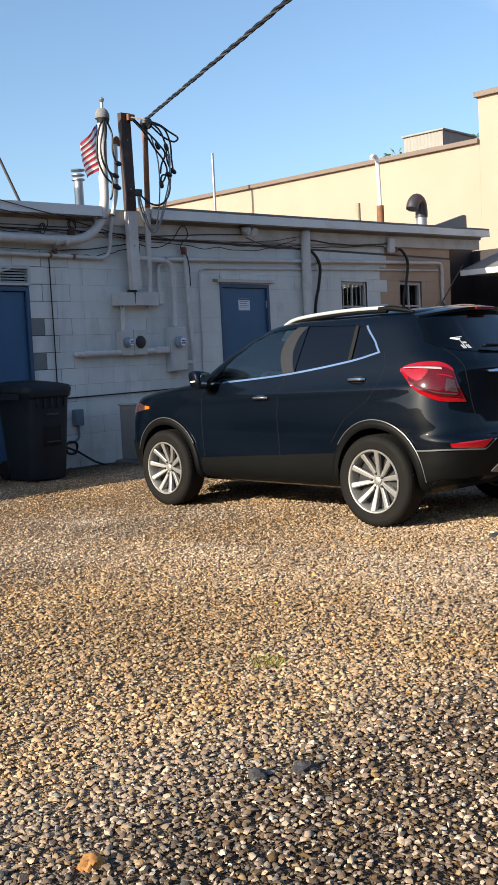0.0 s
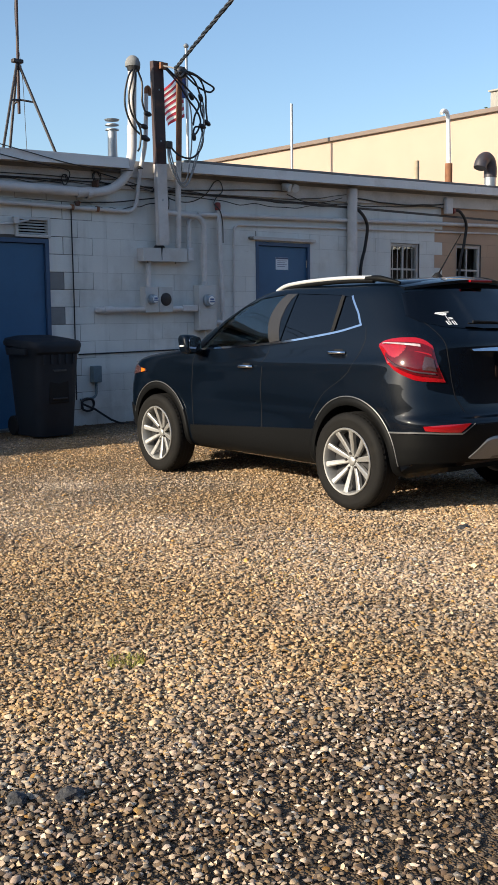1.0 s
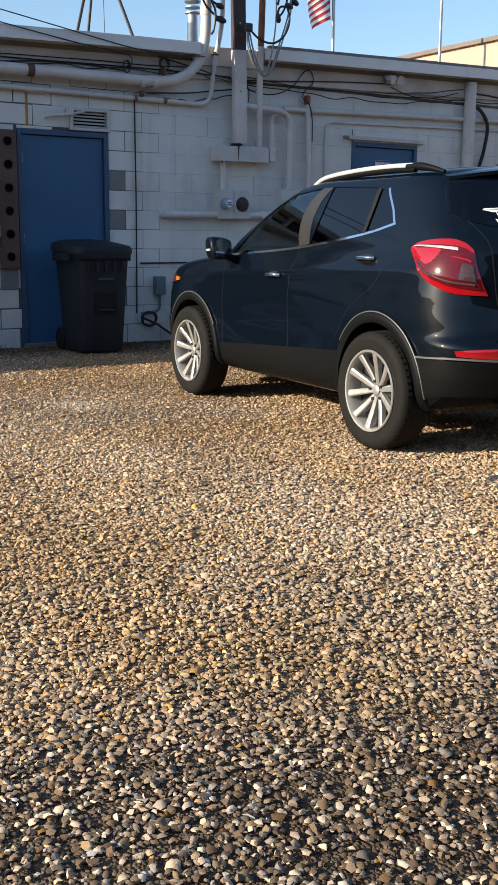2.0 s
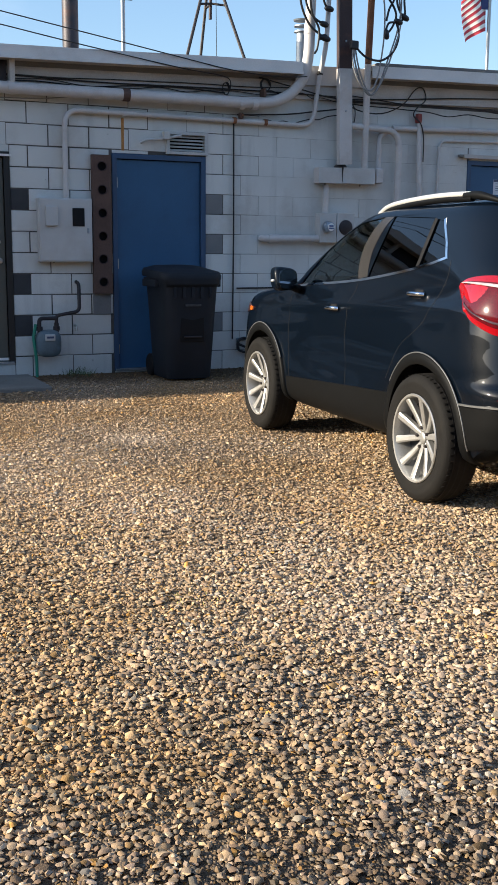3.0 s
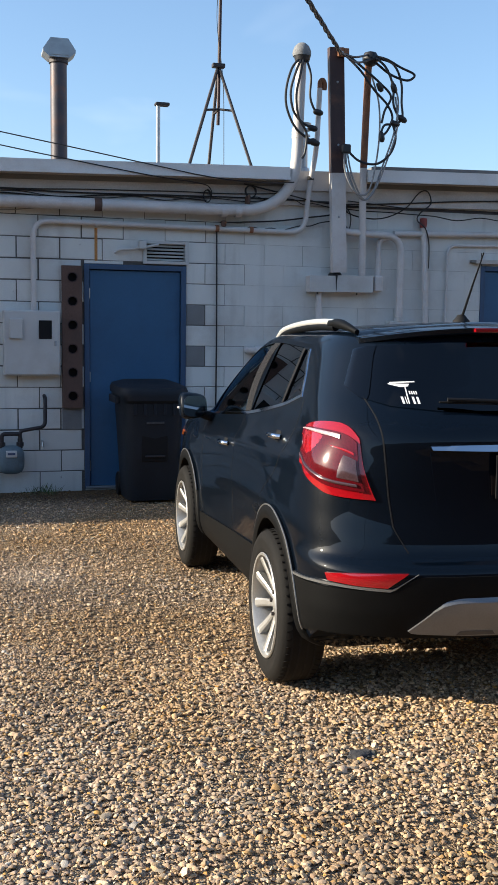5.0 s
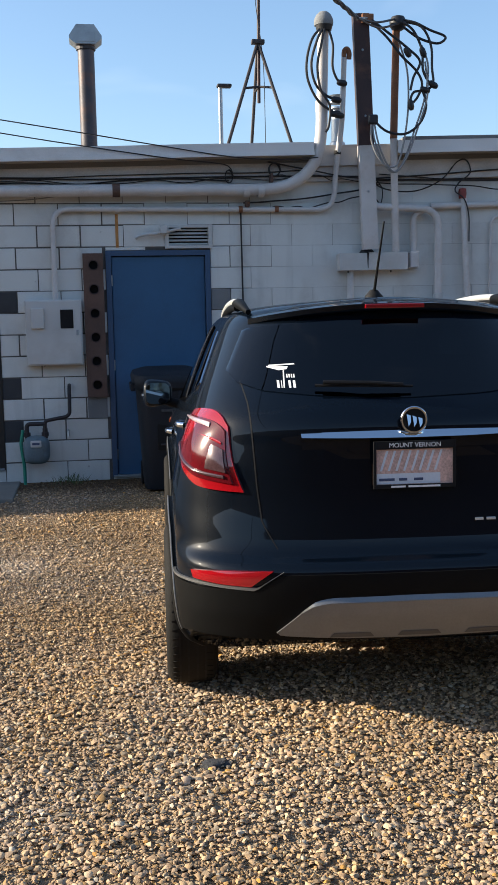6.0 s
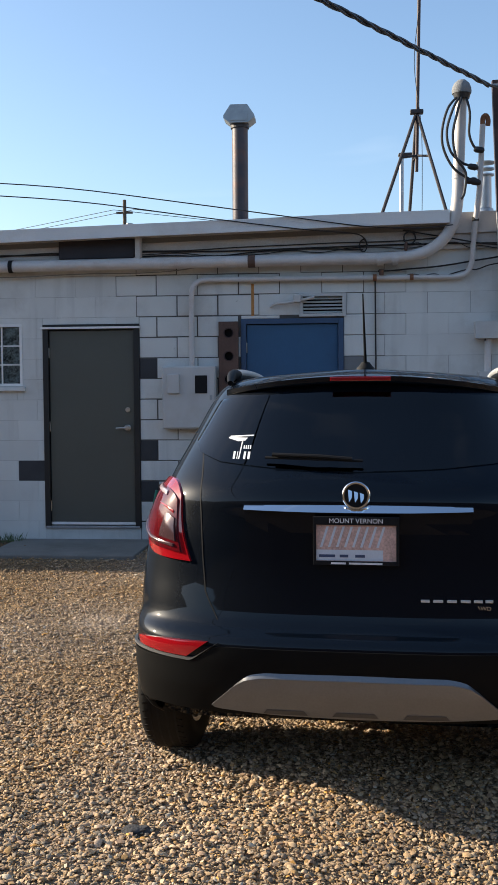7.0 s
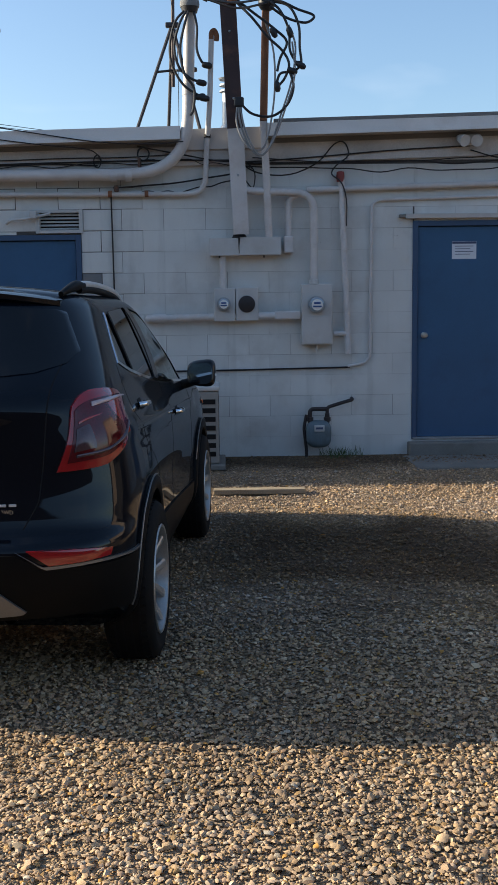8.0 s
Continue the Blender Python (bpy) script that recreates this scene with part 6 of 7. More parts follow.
meter_dial(mb1, 0.095, -0.116, 0.165, 0.058)
part("blank_cover", lathe([(0.0, -0.018), (0.068, -0.018), (0.080, -0.012), (0.082, 0.0)], "y", 24, (0.318, -0.1155, 0.165)), DARK_STEEL, mb1, "dark blanking cover", True)
mb2 = thing("meter_box", (2.56, 0, 1.215), label="tall grey electric meter box with one round meter", category="meter")
part("housing", B(0.0, 0.30, -0.118, -0.002, 0.0, 0.585, 0.008), GREY_METAL, mb2)
part("lower_cover", B(0.015, 0.285, -0.124, -0.1185, 0.015, 0.27, 0.003), GREY_METAL, mb2)
meter_dial(mb2, 0.145, -0.119, 0.385, 0.076)
part("conduit_hub", lathe([(0.036, 0.0), (0.048, 0.0), (0.046, 0.04), (0.036, 0.045)], "z", 16, (0.125, -0.08, 0.586), True), GREY_METAL, mb2, "", True)
part("drain", T([(0.15, -0.06, -0.07), (0.15, -0.06, 0.0)], 0.012, 8), GREY_METAL, mb2)

pn = thing("breaker_panel", (-1.336, 0, 1.232), label="grey-white electric cabinet with a small dark window", category="electric box")
part("cabinet", B(0.0, 0.525, -0.125, -0.002, 0.0, 0.612, 0.008), GREY_METAL, pn)
part("door", B(0.012, 0.513, -0.133, -0.1255, 0.012, 0.600, 0.004), GREY_METAL, pn)
part("window_bezel", B(0.325, 0.445, -0.139, -0.1335, 0.345, 0.520, 0.002), BLACK, pn, "black dial window")
part("side_box", B(0.055, 0.175, -0.165, -0.1335, 0.345, 0.535, 0.008), GREY_METAL, pn)
part("latch", B(0.468, 0.49, -0.142, -0.1335, 0.28, 0.33, 0.003), GALV, pn)

bs = thing("steel_strip", (-0.785, 0, 0.92), label="brown perforated steel strip beside the blue door", category="steel strip")
hole_z = [0.115 + 0.226 * i for i in range(6)]
sb = cut(B(0.0, 0.19, -0.062, -0.052, 0.0, 1.355), [lathe([(0.0, -0.2), (0.045, -0.2), (0.045, 0.2), (0.0, 0.2)], "y", 20, (0.098, 0, z)) for z in hole_z])
part("web", sb, BROWN_STEEL, bs)
part("flange", B(0.0, 0.008, -0.0515, -0.001, 0.0, 1.355), BROWN_STEEL, bs)
part("flange", B(0.182, 0.19, -0.0515, -0.001, 0.0, 1.355), BROWN_STEEL, bs)
part("backing", B(0.0085, 0.1815, -0.006, -0.001, 0.0, 1.355), BLACK, bs)
for z in hole_z:
    part("hole_lip", lathe([(0.042, -0.004), (0.050, -0.004), (0.046, 0.006), (0.041, 0.006)], "y", 18, (0.098, -0.0625, z), True), STEEL_RED, bs)
tagged(part("lower_patch", B(-0.785, -0.60, -0.012, -0.001, 0.71, 0.918), GREY_BLOCK), "bare grey patch below the steel strip", "patch")


def gas_meter(x, z, label, riser):
    g = thing("gas_meter", (x, 0, z), label=label, category="gas meter")
    bm = bmesh.new()
    bmesh.ops.create_uvsphere(bm, u_segments=20, v_segments=12, radius=1.0)
    for v in bm.verts:
        f = lambda q: math.copysign(abs(q) ** 0.62, q)
        a, b, c = v.co
        v.co = Vector((0.125 * f(a), -0.13 + 0.085 * f(b), 0.14 + 0.135 * f(c)))
    part("meter_body", bm, METER_BLUE, g, "blue-grey cast body", True)
    part("index_box", B(-0.05, 0.05, -0.235, -0.208, 0.17, 0.235, 0.008), GREY_METAL, g, "small counter window")
    part("index_bar", B(-0.034, 0.034, -0.2375, -0.2352, 0.195, 0.215), INK, g)
    part("inlet", T(bent([(-0.085, -0.13, 0.25), (-0.085, -0.13, 0.385), (0.085, -0.13, 0.385)], 0.04), 0.021, 10), DARK_STEEL, g, smooth=True)
    part("outlet", T([(0.085, -0.13, 0.25), (0.085, -0.13, 0.34)], 0.024, 10), DARK_STEEL, g, smooth=True)
    part("outlet_pipe", T(bent(riser, 0.05), 0.018, 10), DARK_STEEL, g, smooth=True)
    for p in (-0.085, 0.085):
        part("union", lathe([(0.020, -0.02), (0.034, -0.02), (0.034, 0.02), (0.020, 0.02)], "z", 8, (p, -0.13, 0.285), True), DARK_STEEL, g)
    part("service_pipe", T(bent([(-0.12, -0.13, 0.33), (-0.145, -0.13, 0.20), (-0.12, -0.13, -0.02), (-0.12, -0.13, 0.10 - z)], 0.03), 0.016, 10), GREEN_PIPE if x < 0 else DARK_STEEL, g, smooth=True)
    return g


gas_meter(-1.28, 0.30, "blue-grey gas meter with rusty pipework and a green riser", [(0.085, -0.13, 0.34), (0.085, -0.13, 0.41), (0.32, -0.13, 0.45), (0.325, -0.10, 0.72), (0.325, 0.0, 0.735)])
gas_meter(2.72, 0.20, "blue-grey gas meter with dark pipework", [(0.085, -0.13, 0.34), (0.085, -0.13, 0.40), (0.25, -0.13, 0.45), (0.34, -0.10, 0.47), (0.34, 0.0, 0.475)])
tagged(part("hose_bib", T(bent([(-0.98, 0.0, 0.60), (-0.98, -0.07, 0.60), (-0.98, -0.08, 0.55)], 0.02), 0.013, 8), BRASS, smooth=True), "small tap stub on the block wall", "tap")
jb = thing("junction_box", (1.0, 0, 0.62), label="blue-grey junction box with a conduit down the wall", category="box")
part("box", B(-0.06, 0.06, -0.09, -0.002, 0.0, 0.20, 0.01), METER_BLUE, jb)
part("conduit", T(bent([(0.0, -0.045, 0.0), (0.0, -0.045, -0.17), (-0.12, -0.045, -0.20), (-0.22, -0.03, -0.20)], 0.06), 0.016, 8), METER_BLUE, jb, smooth=True)
coil = [(0.86 + 0.09 * math.cos(0.5 * i), -0.05 - 0.01 * (i % 4), 0.36 + 0.075 * math.sin(0.5 * i)) for i in range(32)] + [(0.95, -0.08, 0.30), (1.10, -0.2, 0.17), (1.25, -0.24, 0.115), (1.34, -0.22, 0.12)]
tagged(part("hose_coil", T(smooth_path(coil, 2), 0.013, 8), CABLE, smooth=True), "coiled black hose at the foot of the wall", "hose")

# downpipe and heavy cables to the right
dp = thing("downpipe", (5.50, -0.085, 0.10), label="round painted downpipe from the eave", category="pipe")
part("pipe", T([(0, 0, 0), (0, 0, 3.12)], 0.075, 16), PIPE_PAINT, dp, smooth=True)
for z in (0.8, 2.2, 2.95):
    clamp(dp, 0, 0, z, 0.075, PIPE_PAINT, "z", 0.02)
for x, z0 in ((5.60, 2.92), (8.02, 3.05)):
    hc = part("heavy_cable", T(smooth_path([(x - 0.06, -0.04, z0), (x + 0.05, -0.09, z0 - 0.01), (x + 0.21, -0.10, z0 - 0.20), (x + 0.20, -0.07, z0 - 0.52), (x + 0.12, -0.04, z0 - 1.0), (x + 0.10, -0.03, 0.3)], 5), 0.024, 8), CABLE, smooth=True)
    tagged(hc, "heavy black cable looping out of the wall", "cable")
    part("gland", lathe([(0.045, 0.0), (0.05, -0.05), (0.035, -0.08), (0.0, -0.085)], "y", 12, (x - 0.07, 0.0, z0)), RED_CAP, hc)
tagged(part("wall_bracket", B(7.68, 7.86, -0.12, -0.05, 2.98, 3.24, 0.02), PIPE_PAINT), "painted bracket under the eave", "bracket")

fl = thing("flood_light", (4.17, -0.05, 3.10), label="twin floodlight on a painted base under the eave", category="lamp")
part("base", B(-0.07, 0.07, -0.05, 0.0, 0.0, 0.10, 0.01), GREY_METAL, fl)
for s in (-1, 1):
    h = lathe([(0.02, 0.06), (0.035, 0.03), (0.052, -0.03), (0.056, -0.07), (0.045, -0.068), (0.0, -0.06)], "y", 16)
    bmesh.ops.transform(h, matrix=Matrix.Translation((s * 0.08, -0.10, 0.05)) @ Matrix.Rotation(radians(25), 4, "X") @ Matrix.Rotation(radians(-20 * s), 4, "Z"), verts=h.verts)
    part("lamp_head", h, GREY_METAL, fl, smooth=True)

vent_fan = tagged(part("dark_board", B(-2.36, -1.60, -0.085, -0.047, 2.905, 3.085, 0.006), DARK_WOOD_SHADE), "dark stained board fixed under the eave", "board")
tagged(part("eave_block", B(-1.585, -1.53, -0.16, -0.047, 2.88, 3.11, 0.01), EAVE), "painted block at the end of the dark board", "block")
sign = [(-0.28, -0.03, 2.41), (-0.22, -0.05, 2.44), (-0.10, -0.055, 2.45), (0.03, -0.05, 2.475), (0.15, -0.05, 2.50)]
cam_arm = tagged(part("camera_arm", T(smooth_path(sign, 4), 0.014, 8), GREY_METAL, smooth=True), "bent painted bracket with a broken lamp holder", "bracket")
part("holder", B(-0.05, 0.02, -0.09, -0.02, 2.45, 2.53, 0.01), GREY_METAL, cam_arm)

# cables under the eave
def sag(a, b, drop, n=10, wob=0.0, seed=0):
    rnd = random.Random(seed)
    a, b = Vector(a), Vector(b)
    return [a.lerp(b, i / n) + Vector((0, 0, -drop * 4 * (i / n) * (1 - i / n) + wob * (rnd.random() - 0.5))) for i in range(n + 1)]


def cable(pts, r=0.006, material=CABLE, label="black cable strung under the eave", sides=6, sub=4):
    return tagged(part("cable", T(smooth_path(pts, sub), r, sides), material, smooth=True), label, "cable", "cables under the eave")


cable(sag((-12, -0.055, 2.91), (1.9, -0.06, 2.99), 0.015, 16, 0.02, 1), 0.007)
cable(sag((-4.5, -0.055, 2.95), (1.35, -0.06, 3.045), 0.03, 12, 0.03, 2), 0.005)
cable(sag((-3.6, -0.05, 2.74), (0.3, -0.06, 2.88), 0.04, 10, 0.03, 3), 0.005, CABLE_GREY)
cable(sag((0.76, -0.05, 2.74), (1.95, -0.06, 2.86), 0.02, 8, 0.01, 4), 0.008)
cable([(1.0, -0.06, 3.12), (1.4, -0.1, 3.04), (1.9, -0.08, 2.965), (2.6, -0.06, 3.0), (3.4, -0.06, 3.06), (4.2, -0.06, 3.10)], 0.007)
cable(sag((1.9, -0.06, 2.95), (7.6, -0.06, 3.10), 0.06, 16, 0.035, 5), 0.008)
cable(sag((2.1, -0.06, 3.0), (5.4, -0.06, 3.13), 0.10, 12, 0.02, 6), 0.005)
cable([(1.95, -0.07, 2.98), (2.15, -0.09, 2.86), (2.45, -0.09, 2.84), (2.72, -0.08, 2.95), (2.88, -0.07, 3.12), (2.98, -0.07, 3.14), (3.02, -0.07, 3.02), (2.9, -0.08, 2.92), (2.86, -0.09, 2.84), (2.95, -0.10, 2.76), (3.0, -0.09, 2.6), (3.0, -0.095, 2.35)], 0.007)
cable([(4.2, -0.06, 3.06), (4.5, -0.08, 2.98), (4.9, -0.08, 2.99), (5.3, -0.07, 3.08)], 0.006)
cable(sag((5.6, -0.06, 3.10), (7.7, -0.06, 3.14), 0.05, 8, 0.01, 8), 0.010)
cable([(1.95 + 0.0, -0.1, 2.9), (2.02, -0.12, 2.80), (2.10, -0.10, 2.72), (2.12, -0.09, 2.86), (2.05, -0.09, 2.96)], 0.006)
tagged(part("cable_ring", T([(1.06 + 0.055 * math.cos(0.42 * i), -0.065 - 0.002 * i, 3.045 + 0.06 * math.sin(0.42 * i)) for i in range(26)], 0.007, 6), CABLE, smooth=True), "small coil of black cable on the eave board", "cable", "cables under the eave")
tagged(part("cable_ring", T([(0.62 + 0.035 * math.cos(0.42 * i), -0.065 - 0.002 * i, 2.98 + 0.06 * math.sin(0.42 * i)) for i in range(20)], 0.006, 6), CABLE, smooth=True), "small coil of black cable on the eave board", "cable", "cables under the eave")
cable([(-12, -0.25, 4.35), (-5.5, -0.25, 3.74), (-3.7, -0.255, 3.57), (-2.2, -0.26, 3.44), (-1.0, -0.26, 3.265), (0.0, -0.26, 3.125), (0.50, -0.255, 3.075), (0.62, -0.2, 3.04), (0.66, -0.1, 2.98)], 0.0055, CABLE, "black overhead wire coming down to the eave")
cable([(-12, -0.25, 4.50), (-5.5, -0.25, 3.87), (-3.7, -0.255, 3.69), (-2.3, -0.26, 3.57), (-1.05, -0.26, 3.39), (-0.05, -0.26, 3.235), (0.63, -0.258, 3.135), (1.15, -0.258, 3.11), (1.45, -0.27, 3.13)], 0.0055, CABLE, "black overhead wire coming down to the eave")


for k, (a, b, d, w) in enumerate((((-5.2, -0.056, 2.925), (0.62, -0.062, 2.955), 0.05, 0.05), ((-2.0, -0.056, 2.96), (1.3, -0.062, 2.98), 0.035, 0.05), ((0.78, -0.056, 2.70), (2.0, -0.062, 2.80), 0.05, 0.04),
                                  ((0.95, -0.06, 2.98), (2.1, -0.064, 2.90), -0.03, 0.05), ((2.0, -0.056, 2.93), (5.2, -0.062, 2.99), 0.09, 0.06))):
    cable(sag(a, b, d, 12, w, 30 + k), 0.004 if k % 2 else 0.006)
rc = tagged(part("rusty_clamp", B(0.77, 0.815, -0.10, -0.047, 2.695, 2.755, 0.010), BROWN_STEEL), "rusty clamp on the thin conduit", "clamp")
part("bolt", T([(0.80, -0.125, 2.73), (0.80, -0.10, 2.73)], 0.009, 8), RUST, rc)
tagged(part("rusty_clamp", B(1.01, 1.035, -0.18, -0.047, 2.915, 3.0, 0.008), BROWN_STEEL), "rusty strap over the thick conduit", "clamp")


def loops(name, strands, r, material, label):
    ob = thing(name, label=label, category="cable")
    for pts in strands:
        part("strand", T(smooth_path(pts, 6), r, 8), material, ob, smooth=True)
    return ob


def plug(parent, x, y, z, ax=20):
    bm = lathe([(0.0, -0.05), (0.018, -0.05), (0.028, -0.03), (0.030, 0.02), (0.018, 0.045), (0.0, 0.05)], "x", 10)
    bmesh.ops.transform(bm, matrix=Matrix.Translation((x, y, z)) @ Matrix.Rotation(radians(ax), 4, "Y"), verts=bm.verts)
    part("connector", bm, CABLE, parent, "black connector", True)


l1 = loops("drip_loop", [[(1.51, -0.25, 4.33), (1.40, -0.30, 4.20), (1.345, -0.30, 4.00), (1.36, -0.29, 3.82), (1.46, -0.28, 3.64), (1.62, -0.28, 3.53)],
                         [(1.52, -0.26, 4.33), (1.44, -0.32, 4.18), (1.385, -0.32, 3.98), (1.42, -0.31, 3.80), (1.52, -0.29, 3.70), (1.62, -0.28, 3.66)],
                         [(1.53, -0.27, 4.33), (1.48, -0.33, 4.15), (1.44, -0.33, 3.95), (1.47, -0.32, 3.74), (1.56, -0.30, 3.60), (1.55, -0.29, 3.42), (1.52, -0.29, 3.36)],
                         [(1.56, -0.25, 4.33), (1.595, -0.30, 4.15), (1.59, -0.30, 3.96), (1.63, -0.29, 3.85), (1.68, -0.28, 3.81)]], 0.012, CABLE, "black service cables looping from the mast head")
plug(l1, 1.685, -0.28, 3.81, 10)
plug(l1, 1.63, -0.28, 3.655, 12)
plug(l1, 1.655, -0.28, 3.515, 8)
plug(l1, 1.62, -0.28, 3.53, -10)
l2 = loops("drip_loop", [[(2.24, -0.27, 4.40), (2.38, -0.32, 4.36), (2.52, -0.34, 4.29), (2.66, -0.34, 4.24), (2.66, -0.34, 4.20), (2.58, -0.34, 4.17), (2.42, -0.32, 4.22), (2.27, -0.29, 4.33)],
                         [(2.25, -0.28, 4.39), (2.36, -0.34, 4.28), (2.44, -0.35, 4.10), (2.45, -0.35, 3.92), (2.53, -0.34, 3.78)],
                         [(2.26, -0.28, 4.38), (2.44, -0.33, 4.32), (2.53, -0.34, 4.15), (2.54, -0.34, 3.95), (2.55, -0.34, 3.80), (2.47, -0.34, 3.74), (2.36, -0.34, 3.72), (2.32, -0.34, 3.62)],
                         [(1.93, -0.28, 4.40), (2.10, -0.34, 4.22), (2.24, -0.35, 4.05), (2.38, -0.35, 3.92), (2.44, -0.35, 3.80), (2.40, -0.34, 3.68), (2.33, -0.33, 3.60)],
                         [(1.94, -0.28, 4.41), (2.12, -0.33, 4.26), (2.30, -0.35, 4.12), (2.42, -0.35, 4.0), (2.36, -0.34, 3.86), (2.33, -0.34, 3.74)],
                         [(1.98, -0.30, 3.47), (2.10, -0.34, 3.36), (2.28, -0.34, 3.34), (2.42, -0.35, 3.44), (2.48, -0.35, 3.60), (2.44, -0.35, 3.75)]], 0.012, CABLE, "black service cables looping round the rusty mast")
for x, z, a in ((2.55, 3.79, 30), (2.33, 3.60, 80), (2.45, 4.08, 70), (2.47, 3.74, 15), (2.30, 4.08, 60)):
    plug(l2, x, -0.35, z, a)
l3 = loops("ground_loop", [[(1.97, -0.30, 3.48), (1.98, -0.32, 3.30), (2.06, -0.33, 3.08), (2.16, -0.33, 2.985), (2.26, -0.33, 3.08), (2.36, -0.34, 3.35), (2.46, -0.35, 3.65), (2.50, -0.35, 3.95), (2.44, -0.34, 4.15)],
                           [(1.98, -0.30, 3.48), (2.02, -0.33, 3.25), (2.11, -0.34, 3.04), (2.19, -0.34, 2.99), (2.29, -0.34, 3.12), (2.40, -0.35, 3.40), (2.49, -0.36, 3.70), (2.47, -0.35, 4.0)],
                           [(1.96, -0.30, 3.47), (1.95, -0.33, 3.28), (2.02, -0.34, 3.11), (2.12, -0.34, 3.03), (2.22, -0.34, 3.10), (2.30, -0.34, 3.5), (2.30, -0.34, 3.9), (2.22, -0.32, 4.2)]], 0.009, CABLE_GREY, "pale grey service wires hanging in long loops")
part("clamp_block", B(1.93, 2.02, -0.33, -0.27, 3.43, 3.52, 0.015), CABLE, l3)
# twisted service drop overhead
sd = thing("service_drop", label="thick twisted service cable running overhead to the steel post", category="cable")
d0, d1 = Vector((1.70, -0.81, 4.245)), Vector((-12.06, -25.5, 3.0))
for k in range(3):
    pts = []
    for i in range(421):
        t = i / 420
        c = d0.lerp(d1, t) + Vector((0, 0, -0.1 * t * (1 - t)))
        a = i * 0.62 + 2 * math.pi * k / 3
        pts.append(c + Vector((0.012 * math.cos(a), 0, 0.012 * math.sin(a))))
    part("strand", T(pts, 0.012 if k else 0.009, 6), CABLE if k else CABLE_DARK, sd, smooth=True)

for k, b in enumerate(((1.93, -0.29, 4.40), (2.20, -0.27, 4.40), (2.24, -0.29, 4.36))):
    part("tail_wire", T(smooth_path([d0, d0.lerp(Vector(b), 0.5) + Vector((0, 0, -0.03 * k)), b], 6), 0.010, 6), CABLE if k else CABLE_GREY, sd, smooth=True)

# ---- on the roof ----
ch = thing("chimney_pipe", (-0.68, 1.12, 3.15), label="rusting metal flue pipe with a galvanised cap", category="chimney")
part("flue", T([(0, 0, 0), (0, 0, 1.30)], 0.086, 20), FLUE := mat("weathered_flue", (0.060, 0.055, 0.064), 0.5, 0.4, var=0.35, scale=5, bump=0.15, dirt=(0.15, 0.065, 0.035), dirt_amount=0.85), ch, "brown weathered flue", True)
part("collar", lathe([(0.088, 1.27), (0.100, 1.27), (0.100, 1.33), (0.088, 1.33)], "z", 20, closed=True), DARK_STEEL, ch)
cap = prism([(-0.165, 1.36), (-0.10, 1.31), (0.10, 1.31), (0.165, 1.36), (0.165, 1.39), (0.09, 1.50), (-0.09, 1.50), (-0.165, 1.39)], -0.12, 0.12)
part("cap", cap, GALV, ch, "galvanised hooded cap")
part("cap_panel", B(-0.095, 0.095, -0.126, -0.1205, 1.33, 1.41, 0.002), GALV, ch)
part("flashing", lathe([(0.20, 0.02), (0.12, 0.10), (0.09, 0.16), (0.087, 0.16)], "z", 20), GALV, ch, smooth=True)

tp = thing("antenna_tripod", (1.265, 2.02, 0), label="thin dark steel tripod carrying an antenna mast", category="antenna")
apex = Vector((0, 0, 4.78))
feet = [Vector((-0.54, -0.36, 3.18)), Vector((0.40, -0.52, 3.18)), Vector((-0.10, 0.22, 3.18))]
for f in feet:
    part("leg", T([f, f.lerp(apex, 0.97)], 0.019, 8), DARK_STEEL, tp, smooth=True)
    part("brace", T([f.lerp(apex, 0.66), Vector((0, -0.05, 4.27))], 0.014, 8), DARK_STEEL, tp, smooth=True)
    part("foot", B(f.x - 0.06, f.x + 0.06, f.y - 0.05, f.y + 0.05, 3.16, 3.185), DARK_STEEL, tp)
part("mast", T([(0, 0, 4.1), (0.03, 0.0, 6.35)], 0.02, 10), STEEL_RED, tp, "rusty red mast", True)
part("top_clamp", B(-0.075, 0.075, -0.04, 0.04, 4.75, 4.80, 0.01), DARK_STEEL, tp)
part("mast_tip", T([(0.03, 0, 6.35), (0.032, 0, 6.60)], 0.010, 8), GALV, tp, smooth=True)
part("lead_wire", T(smooth_path([(0.02, -0.02, 5.9), (-0.03, -0.03, 5.3), (0.05, -0.03, 4.6), (0.06, -0.05, 3.9), (0.05, -0.1, 3.2)], 5), 0.004, 6), CABLE, tp)

lp = thing("light_pole", (1.29, 5.75, 3.1), label="slim pole with a flat dark lamp head", category="lamp")
part("pole", T([(0, 0, 0), (0, 0, 2.0)], 0.033, 10), GALV, lp, smooth=True)
part("lamp_head", B(-0.05, 0.17, -0.07, 0.07, 1.995, 2.045, 0.02), DARK_STEEL, lp, "dark flat lamp head")
vs = thing("roof_vent", (1.88, 0.76, 3.18), label="galvanised vent stack with a ribbed cap", category="vent")
part("stack", lathe([(0.13, 0.0), (0.085, 0.22), (0.080, 0.26), (0.062, 0.27), (0.058, 0.60), (0.058, 0.62)], "z", 20), GALV, vs, smooth=True)
for i, z in enumerate((0.60, 0.66, 0.72)):
    part("cap_ring", lathe([(0.02, z + 0.03), (0.085 + 0.012 * (i == 2), z + 0.015), (0.088, z), (0.055, z - 0.004)], "z", 20), GALV, vs, smooth=True)
sp2 = tagged(part("pipe_stub", T([(7.68, 0.5, 3.35), (7.68, 0.5, 3.88)], 0.045, 12), PLANK, smooth=True), "short weathered vent stub on the roof", "pipe")
wv = thing("white_vent_pipe", (10.55, 2.05, 3.42), label="white hooked vent pipe on a rusty base", category="pipe")
